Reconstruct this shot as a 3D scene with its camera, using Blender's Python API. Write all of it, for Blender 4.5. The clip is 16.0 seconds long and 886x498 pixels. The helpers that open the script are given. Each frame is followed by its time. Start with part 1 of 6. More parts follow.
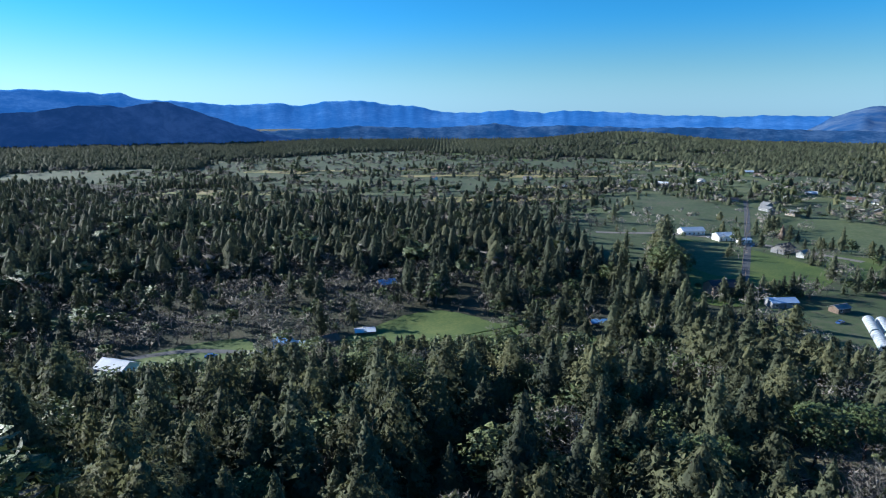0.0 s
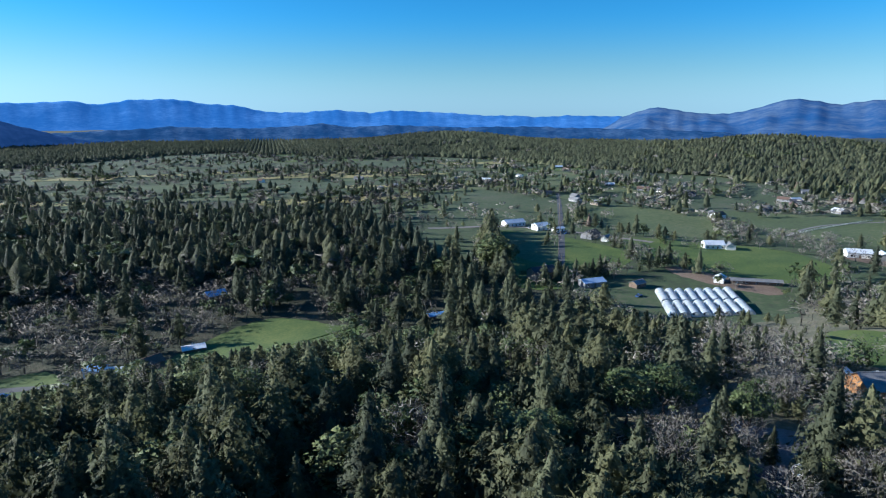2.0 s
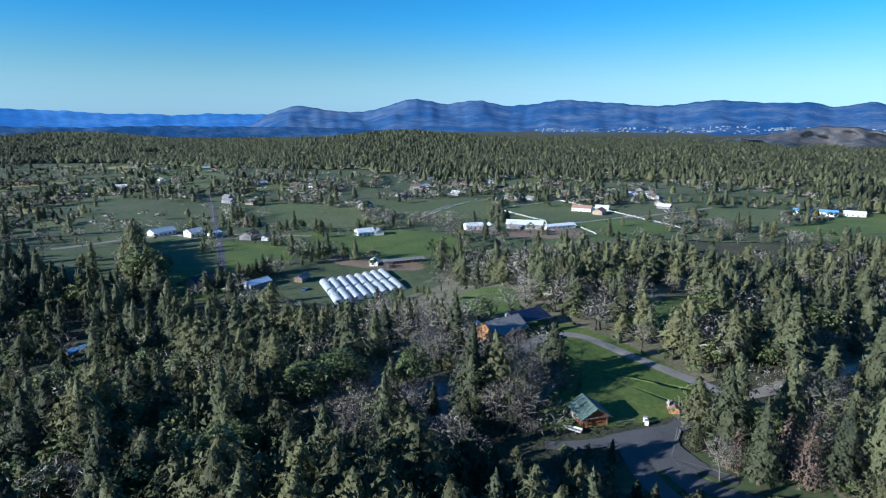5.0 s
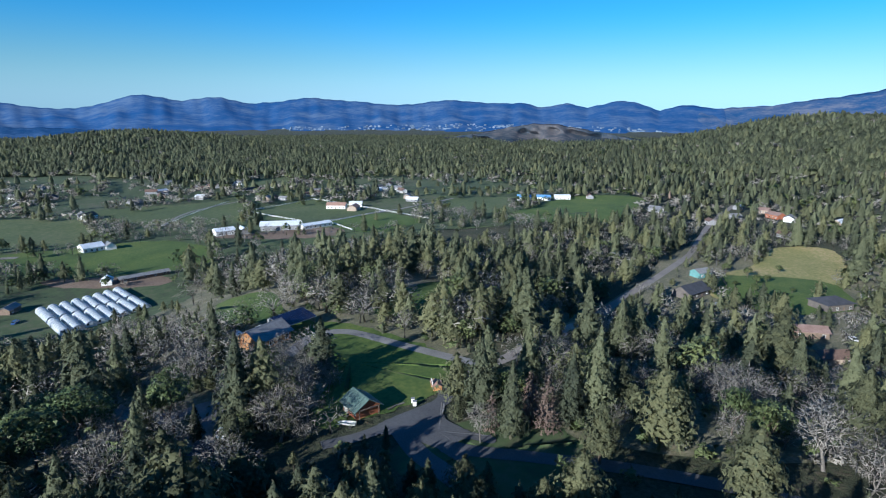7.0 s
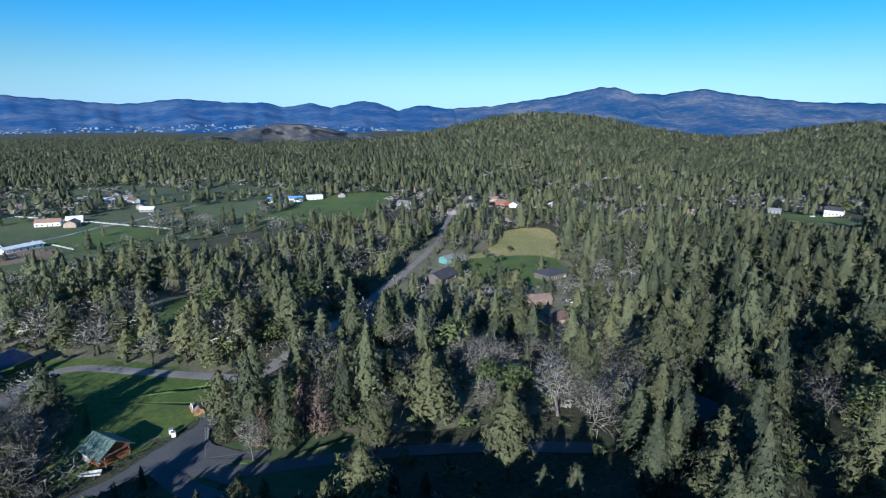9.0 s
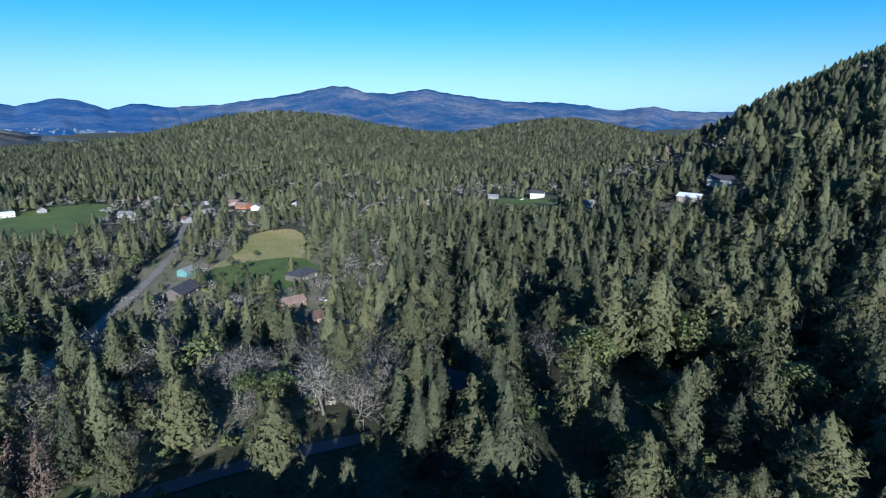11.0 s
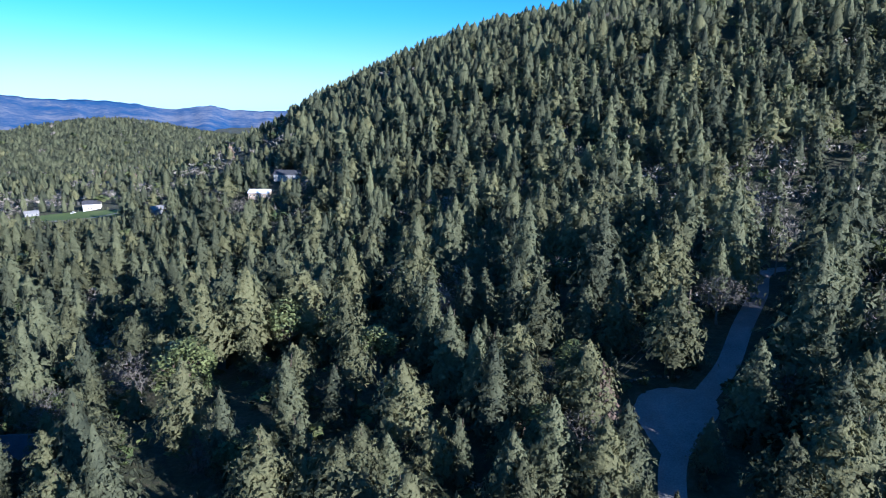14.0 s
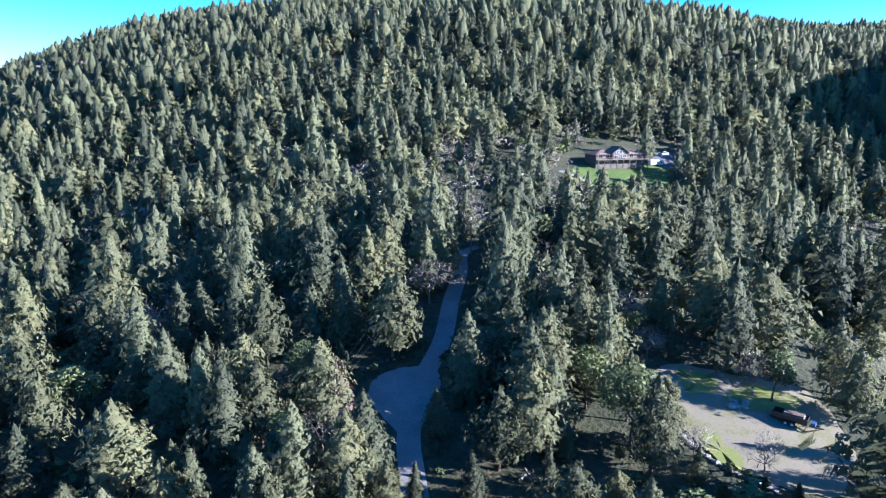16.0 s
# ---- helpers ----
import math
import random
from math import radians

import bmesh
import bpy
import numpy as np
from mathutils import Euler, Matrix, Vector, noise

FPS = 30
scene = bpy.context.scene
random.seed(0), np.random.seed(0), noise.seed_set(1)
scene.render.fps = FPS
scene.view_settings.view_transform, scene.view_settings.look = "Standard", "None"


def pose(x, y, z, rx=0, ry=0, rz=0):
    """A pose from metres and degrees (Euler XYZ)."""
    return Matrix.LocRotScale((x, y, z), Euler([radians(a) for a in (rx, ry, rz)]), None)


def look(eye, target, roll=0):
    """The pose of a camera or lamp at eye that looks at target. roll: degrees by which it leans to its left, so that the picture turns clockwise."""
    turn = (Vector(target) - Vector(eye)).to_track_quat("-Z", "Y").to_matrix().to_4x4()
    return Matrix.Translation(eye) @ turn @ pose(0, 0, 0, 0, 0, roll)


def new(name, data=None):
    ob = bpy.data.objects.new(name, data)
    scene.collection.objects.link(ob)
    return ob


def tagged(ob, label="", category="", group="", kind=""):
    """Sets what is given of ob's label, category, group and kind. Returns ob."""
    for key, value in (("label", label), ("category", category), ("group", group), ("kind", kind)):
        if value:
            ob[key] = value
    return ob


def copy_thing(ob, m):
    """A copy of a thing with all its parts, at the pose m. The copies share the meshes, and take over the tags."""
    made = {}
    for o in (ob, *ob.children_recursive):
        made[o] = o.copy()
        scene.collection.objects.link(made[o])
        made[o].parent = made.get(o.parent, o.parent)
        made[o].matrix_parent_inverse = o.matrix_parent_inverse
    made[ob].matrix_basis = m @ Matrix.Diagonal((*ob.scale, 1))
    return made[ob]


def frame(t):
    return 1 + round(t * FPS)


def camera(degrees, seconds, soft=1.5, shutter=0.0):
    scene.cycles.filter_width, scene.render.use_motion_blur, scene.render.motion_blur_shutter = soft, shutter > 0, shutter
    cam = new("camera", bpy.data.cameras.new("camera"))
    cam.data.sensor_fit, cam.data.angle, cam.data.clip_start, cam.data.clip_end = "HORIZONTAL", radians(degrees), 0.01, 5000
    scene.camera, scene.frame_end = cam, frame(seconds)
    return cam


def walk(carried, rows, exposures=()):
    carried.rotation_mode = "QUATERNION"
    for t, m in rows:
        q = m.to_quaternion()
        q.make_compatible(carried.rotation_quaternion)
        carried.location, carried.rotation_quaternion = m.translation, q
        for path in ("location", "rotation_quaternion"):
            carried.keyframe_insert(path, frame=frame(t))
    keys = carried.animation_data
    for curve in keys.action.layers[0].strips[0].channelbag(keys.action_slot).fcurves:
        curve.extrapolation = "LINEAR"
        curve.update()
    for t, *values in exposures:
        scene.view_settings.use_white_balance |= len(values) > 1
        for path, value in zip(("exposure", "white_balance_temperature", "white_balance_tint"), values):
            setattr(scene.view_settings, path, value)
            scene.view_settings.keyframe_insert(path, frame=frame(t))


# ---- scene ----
import itertools

# ---- camera: a drone hovering on one spot, turning to its right ----
EYE_Z = 100.0
PATH = [
    (0.0, 77.13, 0.02, 0.0), (0.5, 77.12, 0.0, -3.03), (1.0, 77.12, 0.0, -6.57), (1.5, 77.13, 0.0, -11.28),
    (2.0, 77.13, -0.03, -16.35), (2.5, 77.12, -0.03, -21.37), (3.0, 77.12, -0.05, -26.7), (3.5, 77.1, -0.03, -32.39),
    (4.0, 77.06, 0.0, -38.09), (6.5, 76.86, -0.22, -66.95), (7.0, 76.86, -0.31, -73.16), (7.5, 76.88, -0.31, -79.09),
    (8.0, 76.92, -0.29, -85.09), (8.5, 76.95, -0.28, -91.09), (9.0, 76.97, -0.27, -97.15), (11.5, 76.89, -0.04, -128.23),
    (12.0, 76.89, -0.06, -134.33), (12.5, 76.88, -0.09, -140.31), (13.0, 76.87, -0.08, -147.56),
    (13.5, 76.86, -0.07, -155.25), (14.0, 76.85, -0.05, -162.31), (14.5, 76.87, -0.01, -169.47),
    (15.0, 76.89, 0.02, -176.81), (15.5, 76.85, 0.12, -183.8), (16.0, 76.82, 0.2, -189.99),
]
cam = camera(74.13, 16.0, soft=1.15)
EXPOSURES = [(t, e, k, float(np.interp(t, (9, 12.5, 14, 16), (8, 12, 16, 20)))) for t, e, k in ((0.0, 1.02, 5450), (4.0, 1.0, 5400), (9.0, 0.8, 5330), (12.5, 1.04, 5300), (14.0, 1.48, 5250), (16.0, 2.36, 5200))]
walk(cam, [(t, pose(0, 0, EYE_Z, a, b, c)) for t, a, b, c in PATH], EXPOSURES)

# ---- light: low sun over the unseen western side, clear sky ----
SUN_AZ, SUN_EL = 67.0, 19.5
world = bpy.data.worlds.new("world")
scene.world = world
world.use_nodes = True
wn, wl = world.node_tree.nodes, world.node_tree.links
sky = wn.new("ShaderNodeTexSky")
sky.sky_type = "NISHITA"
sky.sun_disc = False
sky.sun_elevation = radians(SUN_EL)
sky.sun_rotation = radians(-SUN_AZ)
sky.altitude = 400
sky.air_density, sky.dust_density, sky.ozone_density = 1.0, 0.1, 4.0
hs = wn.new("ShaderNodeHueSaturation")
hs.inputs["Saturation"].default_value = 1.18
wl.new(sky.outputs[0], hs.inputs["Color"])
tint = wn.new("ShaderNodeMix")
tint.data_type, tint.blend_type = "RGBA", "MULTIPLY"
tint.inputs[0].default_value = 1.0
tint.inputs[7].default_value = (0.53, 1.02, 1.14, 1)
wl.new(hs.outputs[0], tint.inputs[6])
# pale haze low over the horizon, as bright as the sky behind it
geo = wn.new("ShaderNodeNewGeometry")
sep = wn.new("ShaderNodeSeparateXYZ")
wl.new(geo.outputs["Normal"], sep.inputs[0])
low = wn.new("ShaderNodeMapRange")
low.interpolation_type = "SMOOTHSTEP"
for key, val in (("From Min", -0.16), ("From Max", 0.0), ("To Min", 0.0), ("To Max", 1.0)):
    low.inputs[key].default_value = val
neg = wn.new("ShaderNodeMath")
neg.operation = "MULTIPLY"
neg.inputs[1].default_value = -1.0
ab = wn.new("ShaderNodeMath")
ab.operation = "ABSOLUTE"
wl.new(sep.outputs[2], ab.inputs[0])
wl.new(ab.outputs[0], neg.inputs[0])
wl.new(neg.outputs[0], low.inputs[0])
bw = wn.new("ShaderNodeRGBToBW")
wl.new(tint.outputs[2], bw.inputs[0])
pale = wn.new("ShaderNodeMix")
pale.data_type, pale.blend_type = "RGBA", "MULTIPLY"
pale.inputs[0].default_value = 1.0
pale.inputs[7].default_value = (0.69, 1.05, 1.18, 1)
wl.new(bw.outputs[0], pale.inputs[6])
haze = wn.new("ShaderNodeMix")
haze.data_type = "RGBA"
wl.new(low.outputs[0], haze.inputs[0])
wl.new(tint.outputs[2], haze.inputs[6])
wl.new(pale.outputs[2], haze.inputs[7])
wl.new(haze.outputs[2], wn["Background"].inputs[0])
wn["Background"].inputs[1].default_value = 0.062
sun_data = bpy.data.lights.new("sun", "SUN")
sun_data.energy, sun_data.angle, sun_data.color = 5.0, radians(0.5), (1.0, 0.91, 0.77)
sun = new("sun", sun_data)
a_, e_ = radians(SUN_AZ), radians(SUN_EL)
SUN_DIR = Vector((-math.sin(a_) * math.cos(e_), math.cos(a_) * math.cos(e_), math.sin(e_)))
sun.matrix_world = look(SUN_DIR * 400, (0, 0, 0))


# ---- materials ----
def node_mat(name):
    m = bpy.data.materials.new(name)
    m.use_nodes = True
    nt = m.node_tree
    return m, nt, nt.nodes["Principled BSDF"]


def ramp(nt, stops):
    r = nt.nodes.new("ShaderNodeValToRGB")
    el = r.color_ramp.elements
    while len(el) < len(stops):
        el.new(0.5)
    for e, (p, c) in zip(el, stops):
        e.position, e.color = p, (*c, 1)
    return r


def noise_tex(nt, scale, detail=4.0, rough=0.6, coords="Object"):
    n = nt.nodes.new("ShaderNodeTexNoise")
    n.inputs["Scale"].default_value, n.inputs["Detail"].default_value = scale, detail
    n.inputs["Roughness"].default_value = rough
    tc = nt.nodes.new("ShaderNodeTexCoord")
    nt.links.new(tc.outputs[coords], n.inputs["Vector"])
    return n


def surface(name, dark, light, big=0.05, fine=2.0, rough=0.85, bump=0.3, metal=0.0, mid=None, share=0.5, dist=0.05):
    """A rough surface whose colour wanders between two tones at two scales, with fine relief."""
    m, nt, b = node_mat(name)
    n1, n2 = noise_tex(nt, big, 5), noise_tex(nt, fine, 4)
    mx = nt.nodes.new("ShaderNodeMix")
    mx.inputs[0].default_value = share
    nt.links.new(n1.outputs[0], mx.inputs[2])
    nt.links.new(n2.outputs[0], mx.inputs[3])
    stops = [(0.36, dark), (0.64, light)] if mid is None else [(0.36, dark), (0.5, mid), (0.64, light)]
    r = ramp(nt, stops)
    nt.links.new(mx.outputs[0], r.inputs[0])
    nt.links.new(r.outputs[0], b.inputs["Base Color"])
    b.inputs["Roughness"].default_value, b.inputs["Metallic"].default_value = rough, metal
    if bump:
        bp = nt.nodes.new("ShaderNodeBump")
        bp.inputs["Strength"].default_value, bp.inputs["Distance"].default_value = bump, dist
        nt.links.new(n2.outputs[0], bp.inputs["Height"])
        nt.links.new(bp.outputs[0], b.inputs["Normal"])
    return m


def foliage(name, dark, light, attribute, through_light=0.13, rough=0.75, tufts=0.0, clump=0.0):
    """Leaf or twig colour: each tree has a tone of its own, each spray wanders round it."""
    m, nt, b = node_mat(name)
    src = nt.nodes.new("ShaderNodeAttribute")
    src.attribute_name = "tone"
    tone = src.outputs["Fac"]
    if not attribute:
        oi = nt.nodes.new("ShaderNodeObjectInfo")
        m2 = nt.nodes.new("ShaderNodeMix")
        m2.inputs[0].default_value = 0.6
        nt.links.new(tone, m2.inputs[2])
        nt.links.new(oi.outputs["Random"], m2.inputs[3])
        tone = m2.outputs[0]
    n = noise_tex(nt, 1.6, 4, 0.7)
    mx = nt.nodes.new("ShaderNodeMix")
    mx.inputs[0].default_value = 0.4
    nt.links.new(tone, mx.inputs[2])
    nt.links.new(n.outputs[0], mx.inputs[3])
    r = ramp(nt, [(0.2, dark), (0.85, light)])
    nt.links.new(mx.outputs[0], r.inputs[0])
    nt.links.new(r.outputs[0], b.inputs["Base Color"])
    b.inputs["Roughness"].default_value = rough
    b.inputs["Specular IOR Level"].default_value = 0.25
    if clump:
        # boughs stand out in tufts that catch and hide the light
        rel = noise_tex(nt, clump, 3.0, 0.6)
        bp = nt.nodes.new("ShaderNodeBump")
        bp.inputs["Strength"].default_value, bp.inputs["Distance"].default_value = 1.0, 0.9 / clump
        nt.links.new(rel.outputs[0], bp.inputs["Height"])
        nt.links.new(bp.outputs[0], b.inputs["Normal"])
    if through_light:
        tr = nt.nodes.new("ShaderNodeBsdfTranslucent")
        nt.links.new(r.outputs[0], tr.inputs[0])
        ms = nt.nodes.new("ShaderNodeMixShader")
        ms.inputs[0].default_value = through_light
        nt.links.new(b.outputs[0], ms.inputs[1])
        nt.links.new(tr.outputs[0], ms.inputs[2])
        nt.links.new(ms.outputs[0], nt.nodes["Material Output"].inputs[0])
        if tufts:
            # needles and leaves are no closed sheet: small gaps between the tufts
            gap = noise_tex(nt, tufts, 2.0, 0.7)
            step = nt.nodes.new("ShaderNodeMath")
            step.operation = "GREATER_THAN"
            step.inputs[1].default_value = 0.42
            nt.links.new(gap.outputs[0], step.inputs[0])
            clear = nt.nodes.new("ShaderNodeBsdfTransparent")
            mo = nt.nodes.new("ShaderNodeMixShader")
            nt.links.new(step.outputs[0], mo.inputs[0])
            nt.links.new(clear.outputs[0], mo.inputs[1])
            nt.links.new(ms.outputs[0], mo.inputs[2])
            nt.links.new(mo.outputs[0], nt.nodes["Material Output"].inputs[0])
    return m


M = {}
M["ground"] = surface("forest_floor", (0.014, 0.018, 0.009), (0.085, 0.066, 0.042), 0.07, 1.1, 0.95, 1.0, mid=(0.034, 0.04, 0.016), dist=0.4)
M["meadow"] = surface("valley_meadow", (0.034, 0.04, 0.02), (0.095, 0.088, 0.05), 0.012, 0.25, 0.95, 0.4, mid=(0.05, 0.078, 0.025))
M["lawn"] = surface("lush_grass", (0.034, 0.066, 0.009), (0.11, 0.135, 0.024), 0.05, 0.9, 0.9, 0.5, mid=(0.062, 0.1, 0.013))
M["pasture"] = surface("pasture_grass", (0.048, 0.066, 0.022), (0.125, 0.128, 0.055), 0.015, 0.3, 0.9, 0.4, mid=(0.072, 0.098, 0.03))
M["dry_grass"] = surface("dry_grass", (0.16, 0.165, 0.045), (0.4, 0.3, 0.15), 0.03, 0.5, 0.9, 0.4, mid=(0.25, 0.225, 0.075))
M["soil"] = surface("bare_soil", (0.12, 0.08, 0.055), (0.23, 0.165, 0.115), 0.05, 0.8, 0.95, 0.5)
M["asphalt"] = surface("worn_asphalt", (0.05, 0.05, 0.055), (0.1, 0.1, 0.105), 0.1, 3.0, 0.85, 0.2)
M["road"] = surface("sun_bleached_road", (0.145, 0.127, 0.115), (0.245, 0.22, 0.198), 0.1, 3.0, 0.9, 0.2)
M["pad_gravel"] = surface("brown_gravel", (0.085, 0.078, 0.055), (0.12, 0.125, 0.038), 0.16, 3.0, 0.95, 0.5, mid=(0.19, 0.165, 0.12), share=0.35)
M["moss"] = surface("yellow_moss", (0.2, 0.17, 0.11), (0.17, 0.2, 0.035), 0.35, 2.5, 0.95, 0.5, mid=(0.14, 0.16, 0.04))
M["litter"] = surface("leaf_litter", (0.08, 0.076, 0.05), (0.24, 0.2, 0.145), 0.06, 0.9, 0.95, 0.9, mid=(0.13, 0.125, 0.07), dist=0.3)
M["gravel"] = surface("pale_gravel", (0.12, 0.115, 0.112), (0.25, 0.238, 0.225), 0.15, 4.0, 0.95, 0.5)
M["bark"] = surface("bark", (0.05, 0.035, 0.025), (0.14, 0.1, 0.075), 1.0, 9.0, 0.95, 0.7)
M["pale_bark"] = surface("pale_bark", (0.085, 0.076, 0.066), (0.18, 0.165, 0.145), 1.0, 9.0, 0.95, 0.5)
for key, attr in (("", False), ("_wood", True)):
    M["needles" + key] = foliage("fir_needles" + key, (0.044, 0.055, 0.038), (0.182, 0.196, 0.107), attr, 0.42, tufts=1.9 if attr else 4.5, clump=1.2 if attr else 2.2)
    M["pine" + key] = foliage("pine_needles" + key, (0.055, 0.064, 0.038), (0.21, 0.212, 0.106), attr, 0.42, tufts=1.8 if attr else 4.2, clump=1.2 if attr else 2.2)
    M["twigs" + key] = foliage("bare_twigs" + key, (0.12, 0.11, 0.098), (0.33, 0.305, 0.268), attr, 0.1, 0.9, tufts=2.0 if attr else 7.0)
    M["broad" + key] = foliage("evergreen_leaves" + key, (0.045, 0.07, 0.026), (0.165, 0.19, 0.075), attr, 0.15, 0.55, tufts=1.3 if attr else 5.0, clump=1.0 if attr else 0.0)
    M["brown" + key] = foliage("dead_needles" + key, (0.09, 0.066, 0.054), (0.2, 0.14, 0.11), attr, 0.1, tufts=0.0)


# ---- the lie of the land: a bench below the drone, a flat valley, wooded hills ----
# direction (degrees to the left of north), distance, rise, half-width along and across, steepness
# The last two rises stand unseen on the sun side, added to cast shade.
HILLS = [(170.2, 884, 204, 539, 642, 4.0), (127.3, 1133, 158, 238, 267, 2.0), (-107, 1350, 82, 330, 305, 2.0),
         (-133, 1500, 66, 300, 225, 2.0), (-17, 1750, 34, 300, 250, 2.0), (-46, 1500, 38, 260, 260, 2.0),
         (-158, 1650, 40, 250, 400, 2.0), (165, 210, 30, 130, 150, 2.0), (110, 640, 205, 190, 190, 2.0), (72, 44, 28, 40, 46, 2.0)]


def height(x, y):
    x, y = np.asarray(x, float), np.asarray(y, float)
    r = np.hypot(x, y)
    east = np.exp(-((np.degrees(np.arctan2(-x, y)) + 66) / 20) ** 2)  # the bench runs on further to the east
    s = np.clip((r - 100 - 80 * east) / (150 + 80 * east), 0, 1)
    z = 40 - 30 * s * s * (3 - 2 * s)
    for az, d, h, a, b, p in HILLS:
        c, sn = math.cos(radians(az)), math.sin(radians(az))
        u, v = (-sn * x + c * y - d) / a, (c * x + sn * y) / b
        z = z + h * np.exp(-(u * u + v * v) ** (p / 2))
    return z + 0.35 * np.sin(x / 13.0 + 1) * np.sin(y / 17.0) + 0.8 * np.sin(x / 47.0) * np.sin(y / 39.0 + 2)


def gz(x, y):
    return float(height(x, y))


def array_mesh(name, verts, faces, tone=None, normals=None):
    """A mesh out of arrays: faces all of one size."""
    me = bpy.data.meshes.new(name)
    verts, faces = np.asarray(verts, np.float32), np.asarray(faces, np.int32)
    me.vertices.add(len(verts))
    me.vertices.foreach_set("co", verts.ravel())
    me.loops.add(faces.size)
    me.loops.foreach_set("vertex_index", faces.ravel())
    me.polygons.add(len(faces))
    me.polygons.foreach_set("loop_start", np.arange(0, faces.size, faces.shape[1], dtype=np.int32))
    if tone is not None:
        at = me.attributes.new("tone", "FLOAT", "POINT")
        at.data.foreach_set("value", np.asarray(tone, np.float32))
    me.update()
    if normals is not None:
        me.polygons.foreach_set("use_smooth", np.ones(len(faces), bool))
        me.normals_split_custom_set_from_vertices(np.asarray(normals, np.float32))
    return me


def smooth_mesh(me):
    me.polygons.foreach_set("use_smooth", np.ones(len(me.polygons), bool))
    return me


def grid_faces(rows, cols, wrap=False):
    i, j = np.meshgrid(np.arange(rows - 1), np.arange(cols if wrap else cols - 1), indexing="ij")
    k = (j + 1) % cols
    return np.stack([i * cols + j, i * cols + k, (i + 1) * cols + k, (i + 1) * cols + j], -1).reshape(-1, 4)


# ground: one sheet out to the far horizon
rings = np.concatenate([[0.0], np.linspace(8, 300, 80), np.geomspace(306, 4900, 110)])
angles = np.linspace(0, 2 * math.pi, 288, endpoint=False)
rr, aa = np.meshgrid(rings, angles, indexing="ij")
gx, gy = -np.sin(aa) * rr, np.cos(aa) * rr
ground = new("ground", smooth_mesh(array_mesh("ground", np.stack([gx, gy, height(gx, gy)], -1).reshape(-1, 3), grid_faces(len(rings), 288, True))))
tagged(ground, "brown and mossy forest floor rolling into a valley", "ground", kind="structure")
ground.data.materials.append(M["ground"])


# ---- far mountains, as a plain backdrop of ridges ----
# Air haze is painted in: bluish base colour plus a faint glow.
def haze_mat(name, low, high, glow, big=0.0035, fine=0.03):
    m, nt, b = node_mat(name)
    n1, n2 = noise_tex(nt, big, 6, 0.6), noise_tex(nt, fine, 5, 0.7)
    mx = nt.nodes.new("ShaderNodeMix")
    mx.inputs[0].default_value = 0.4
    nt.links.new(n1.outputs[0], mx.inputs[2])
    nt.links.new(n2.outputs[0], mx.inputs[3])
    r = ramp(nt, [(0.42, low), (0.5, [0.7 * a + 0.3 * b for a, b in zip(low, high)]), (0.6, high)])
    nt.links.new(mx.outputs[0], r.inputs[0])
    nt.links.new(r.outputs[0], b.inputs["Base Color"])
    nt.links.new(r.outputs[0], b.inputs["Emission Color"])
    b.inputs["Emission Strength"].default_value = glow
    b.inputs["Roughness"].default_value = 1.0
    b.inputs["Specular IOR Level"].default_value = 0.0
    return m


def ridge(name, skyline, dist, depth, base_el, mat, label, seed, rough=1.0):
    """A mountain chain: crest at the given elevations (direction, degrees), flanks with spurs and gullies falling towards the valley."""
    az = np.arange(skyline[0][0], skyline[-1][0] - 1e-6, -0.2)
    el = np.interp(-az, [-a for a, e in skyline], [e for a, e in skyline])
    rng = np.random.default_rng(seed)
    el = el + 0.022 * sum(np.sin(az * f + q) for f, q in zip((1.3, 2.9, 5.3), rng.uniform(0, 6.28, 3)))
    steps = np.linspace(0, 1, 30)
    verts = []
    ph = rng.uniform(0, 6.28, 8)
    for s in steps:
        d = dist - depth * s
        spur = sum(np.sin(az * f + p + 2.2 * math.cos(2 * p) * s * f ** 0.5 + 1.7 * np.sin(s * 3.5 + p + 0.4 * az)) / f ** 0.75 for f, p in zip((0.55, 0.9, 1.7, 2.9, 4.3), ph))
        e = base_el + (el - base_el) * (1 - s) ** 1.25 + 0.1 * rough * spur * math.sin(math.pi * min(1, s * 1.1)) * np.clip(el - base_el, 0, 2)
        d2 = d + 60 * rough * spur * math.sin(math.pi * s)
        verts.append(np.stack([-np.sin(np.radians(az)) * d2, np.cos(np.radians(az)) * d2, EYE_Z + np.tan(np.radians(e)) * d2], -1))
    back = verts[0] * np.array([1.03, 1.03, 1.0]) - np.array([0, 0, 260])
    verts = np.concatenate([back[None], np.array(verts)])
    ob = new(name, smooth_mesh(array_mesh(name, verts.reshape(-1, 3), grid_faces(verts.shape[0], verts.shape[1]))))
    ob.data.materials.append(mat)
    return tagged(ob, label, "mountains", kind="structure")


SKY_A = [(60, 1.6), (48, 2.1), (40, 1.8), (36.1, 1.9), (34.0, 1.95), (31.7, 1.91), (29.4, 1.69), (28.1, 1.85), (26.5, 1.27), (22.3, 1.12), (19.8, 0.85),
         (17.8, 0.96), (15.4, 1.07), (13.4, 0.83), (11.3, 1.19), (7.7, 1.36), (5.0, 0.9), (2.9, 0.9), (0.2, 0.28), (-3.5, 0.22),
         (-6.2, 0.48), (-9.4, 0.17), (-11.4, 0.43), (-14.0, 0.3), (-16.5, 0.25), (-19.5, -0.01), (-22.6, -0.06), (-25.2, -0.16),
         (-28, -0.06), (-31.1, -0.06), (-33.0, -0.16), (-37, 0.0), (-44, -2.0)]
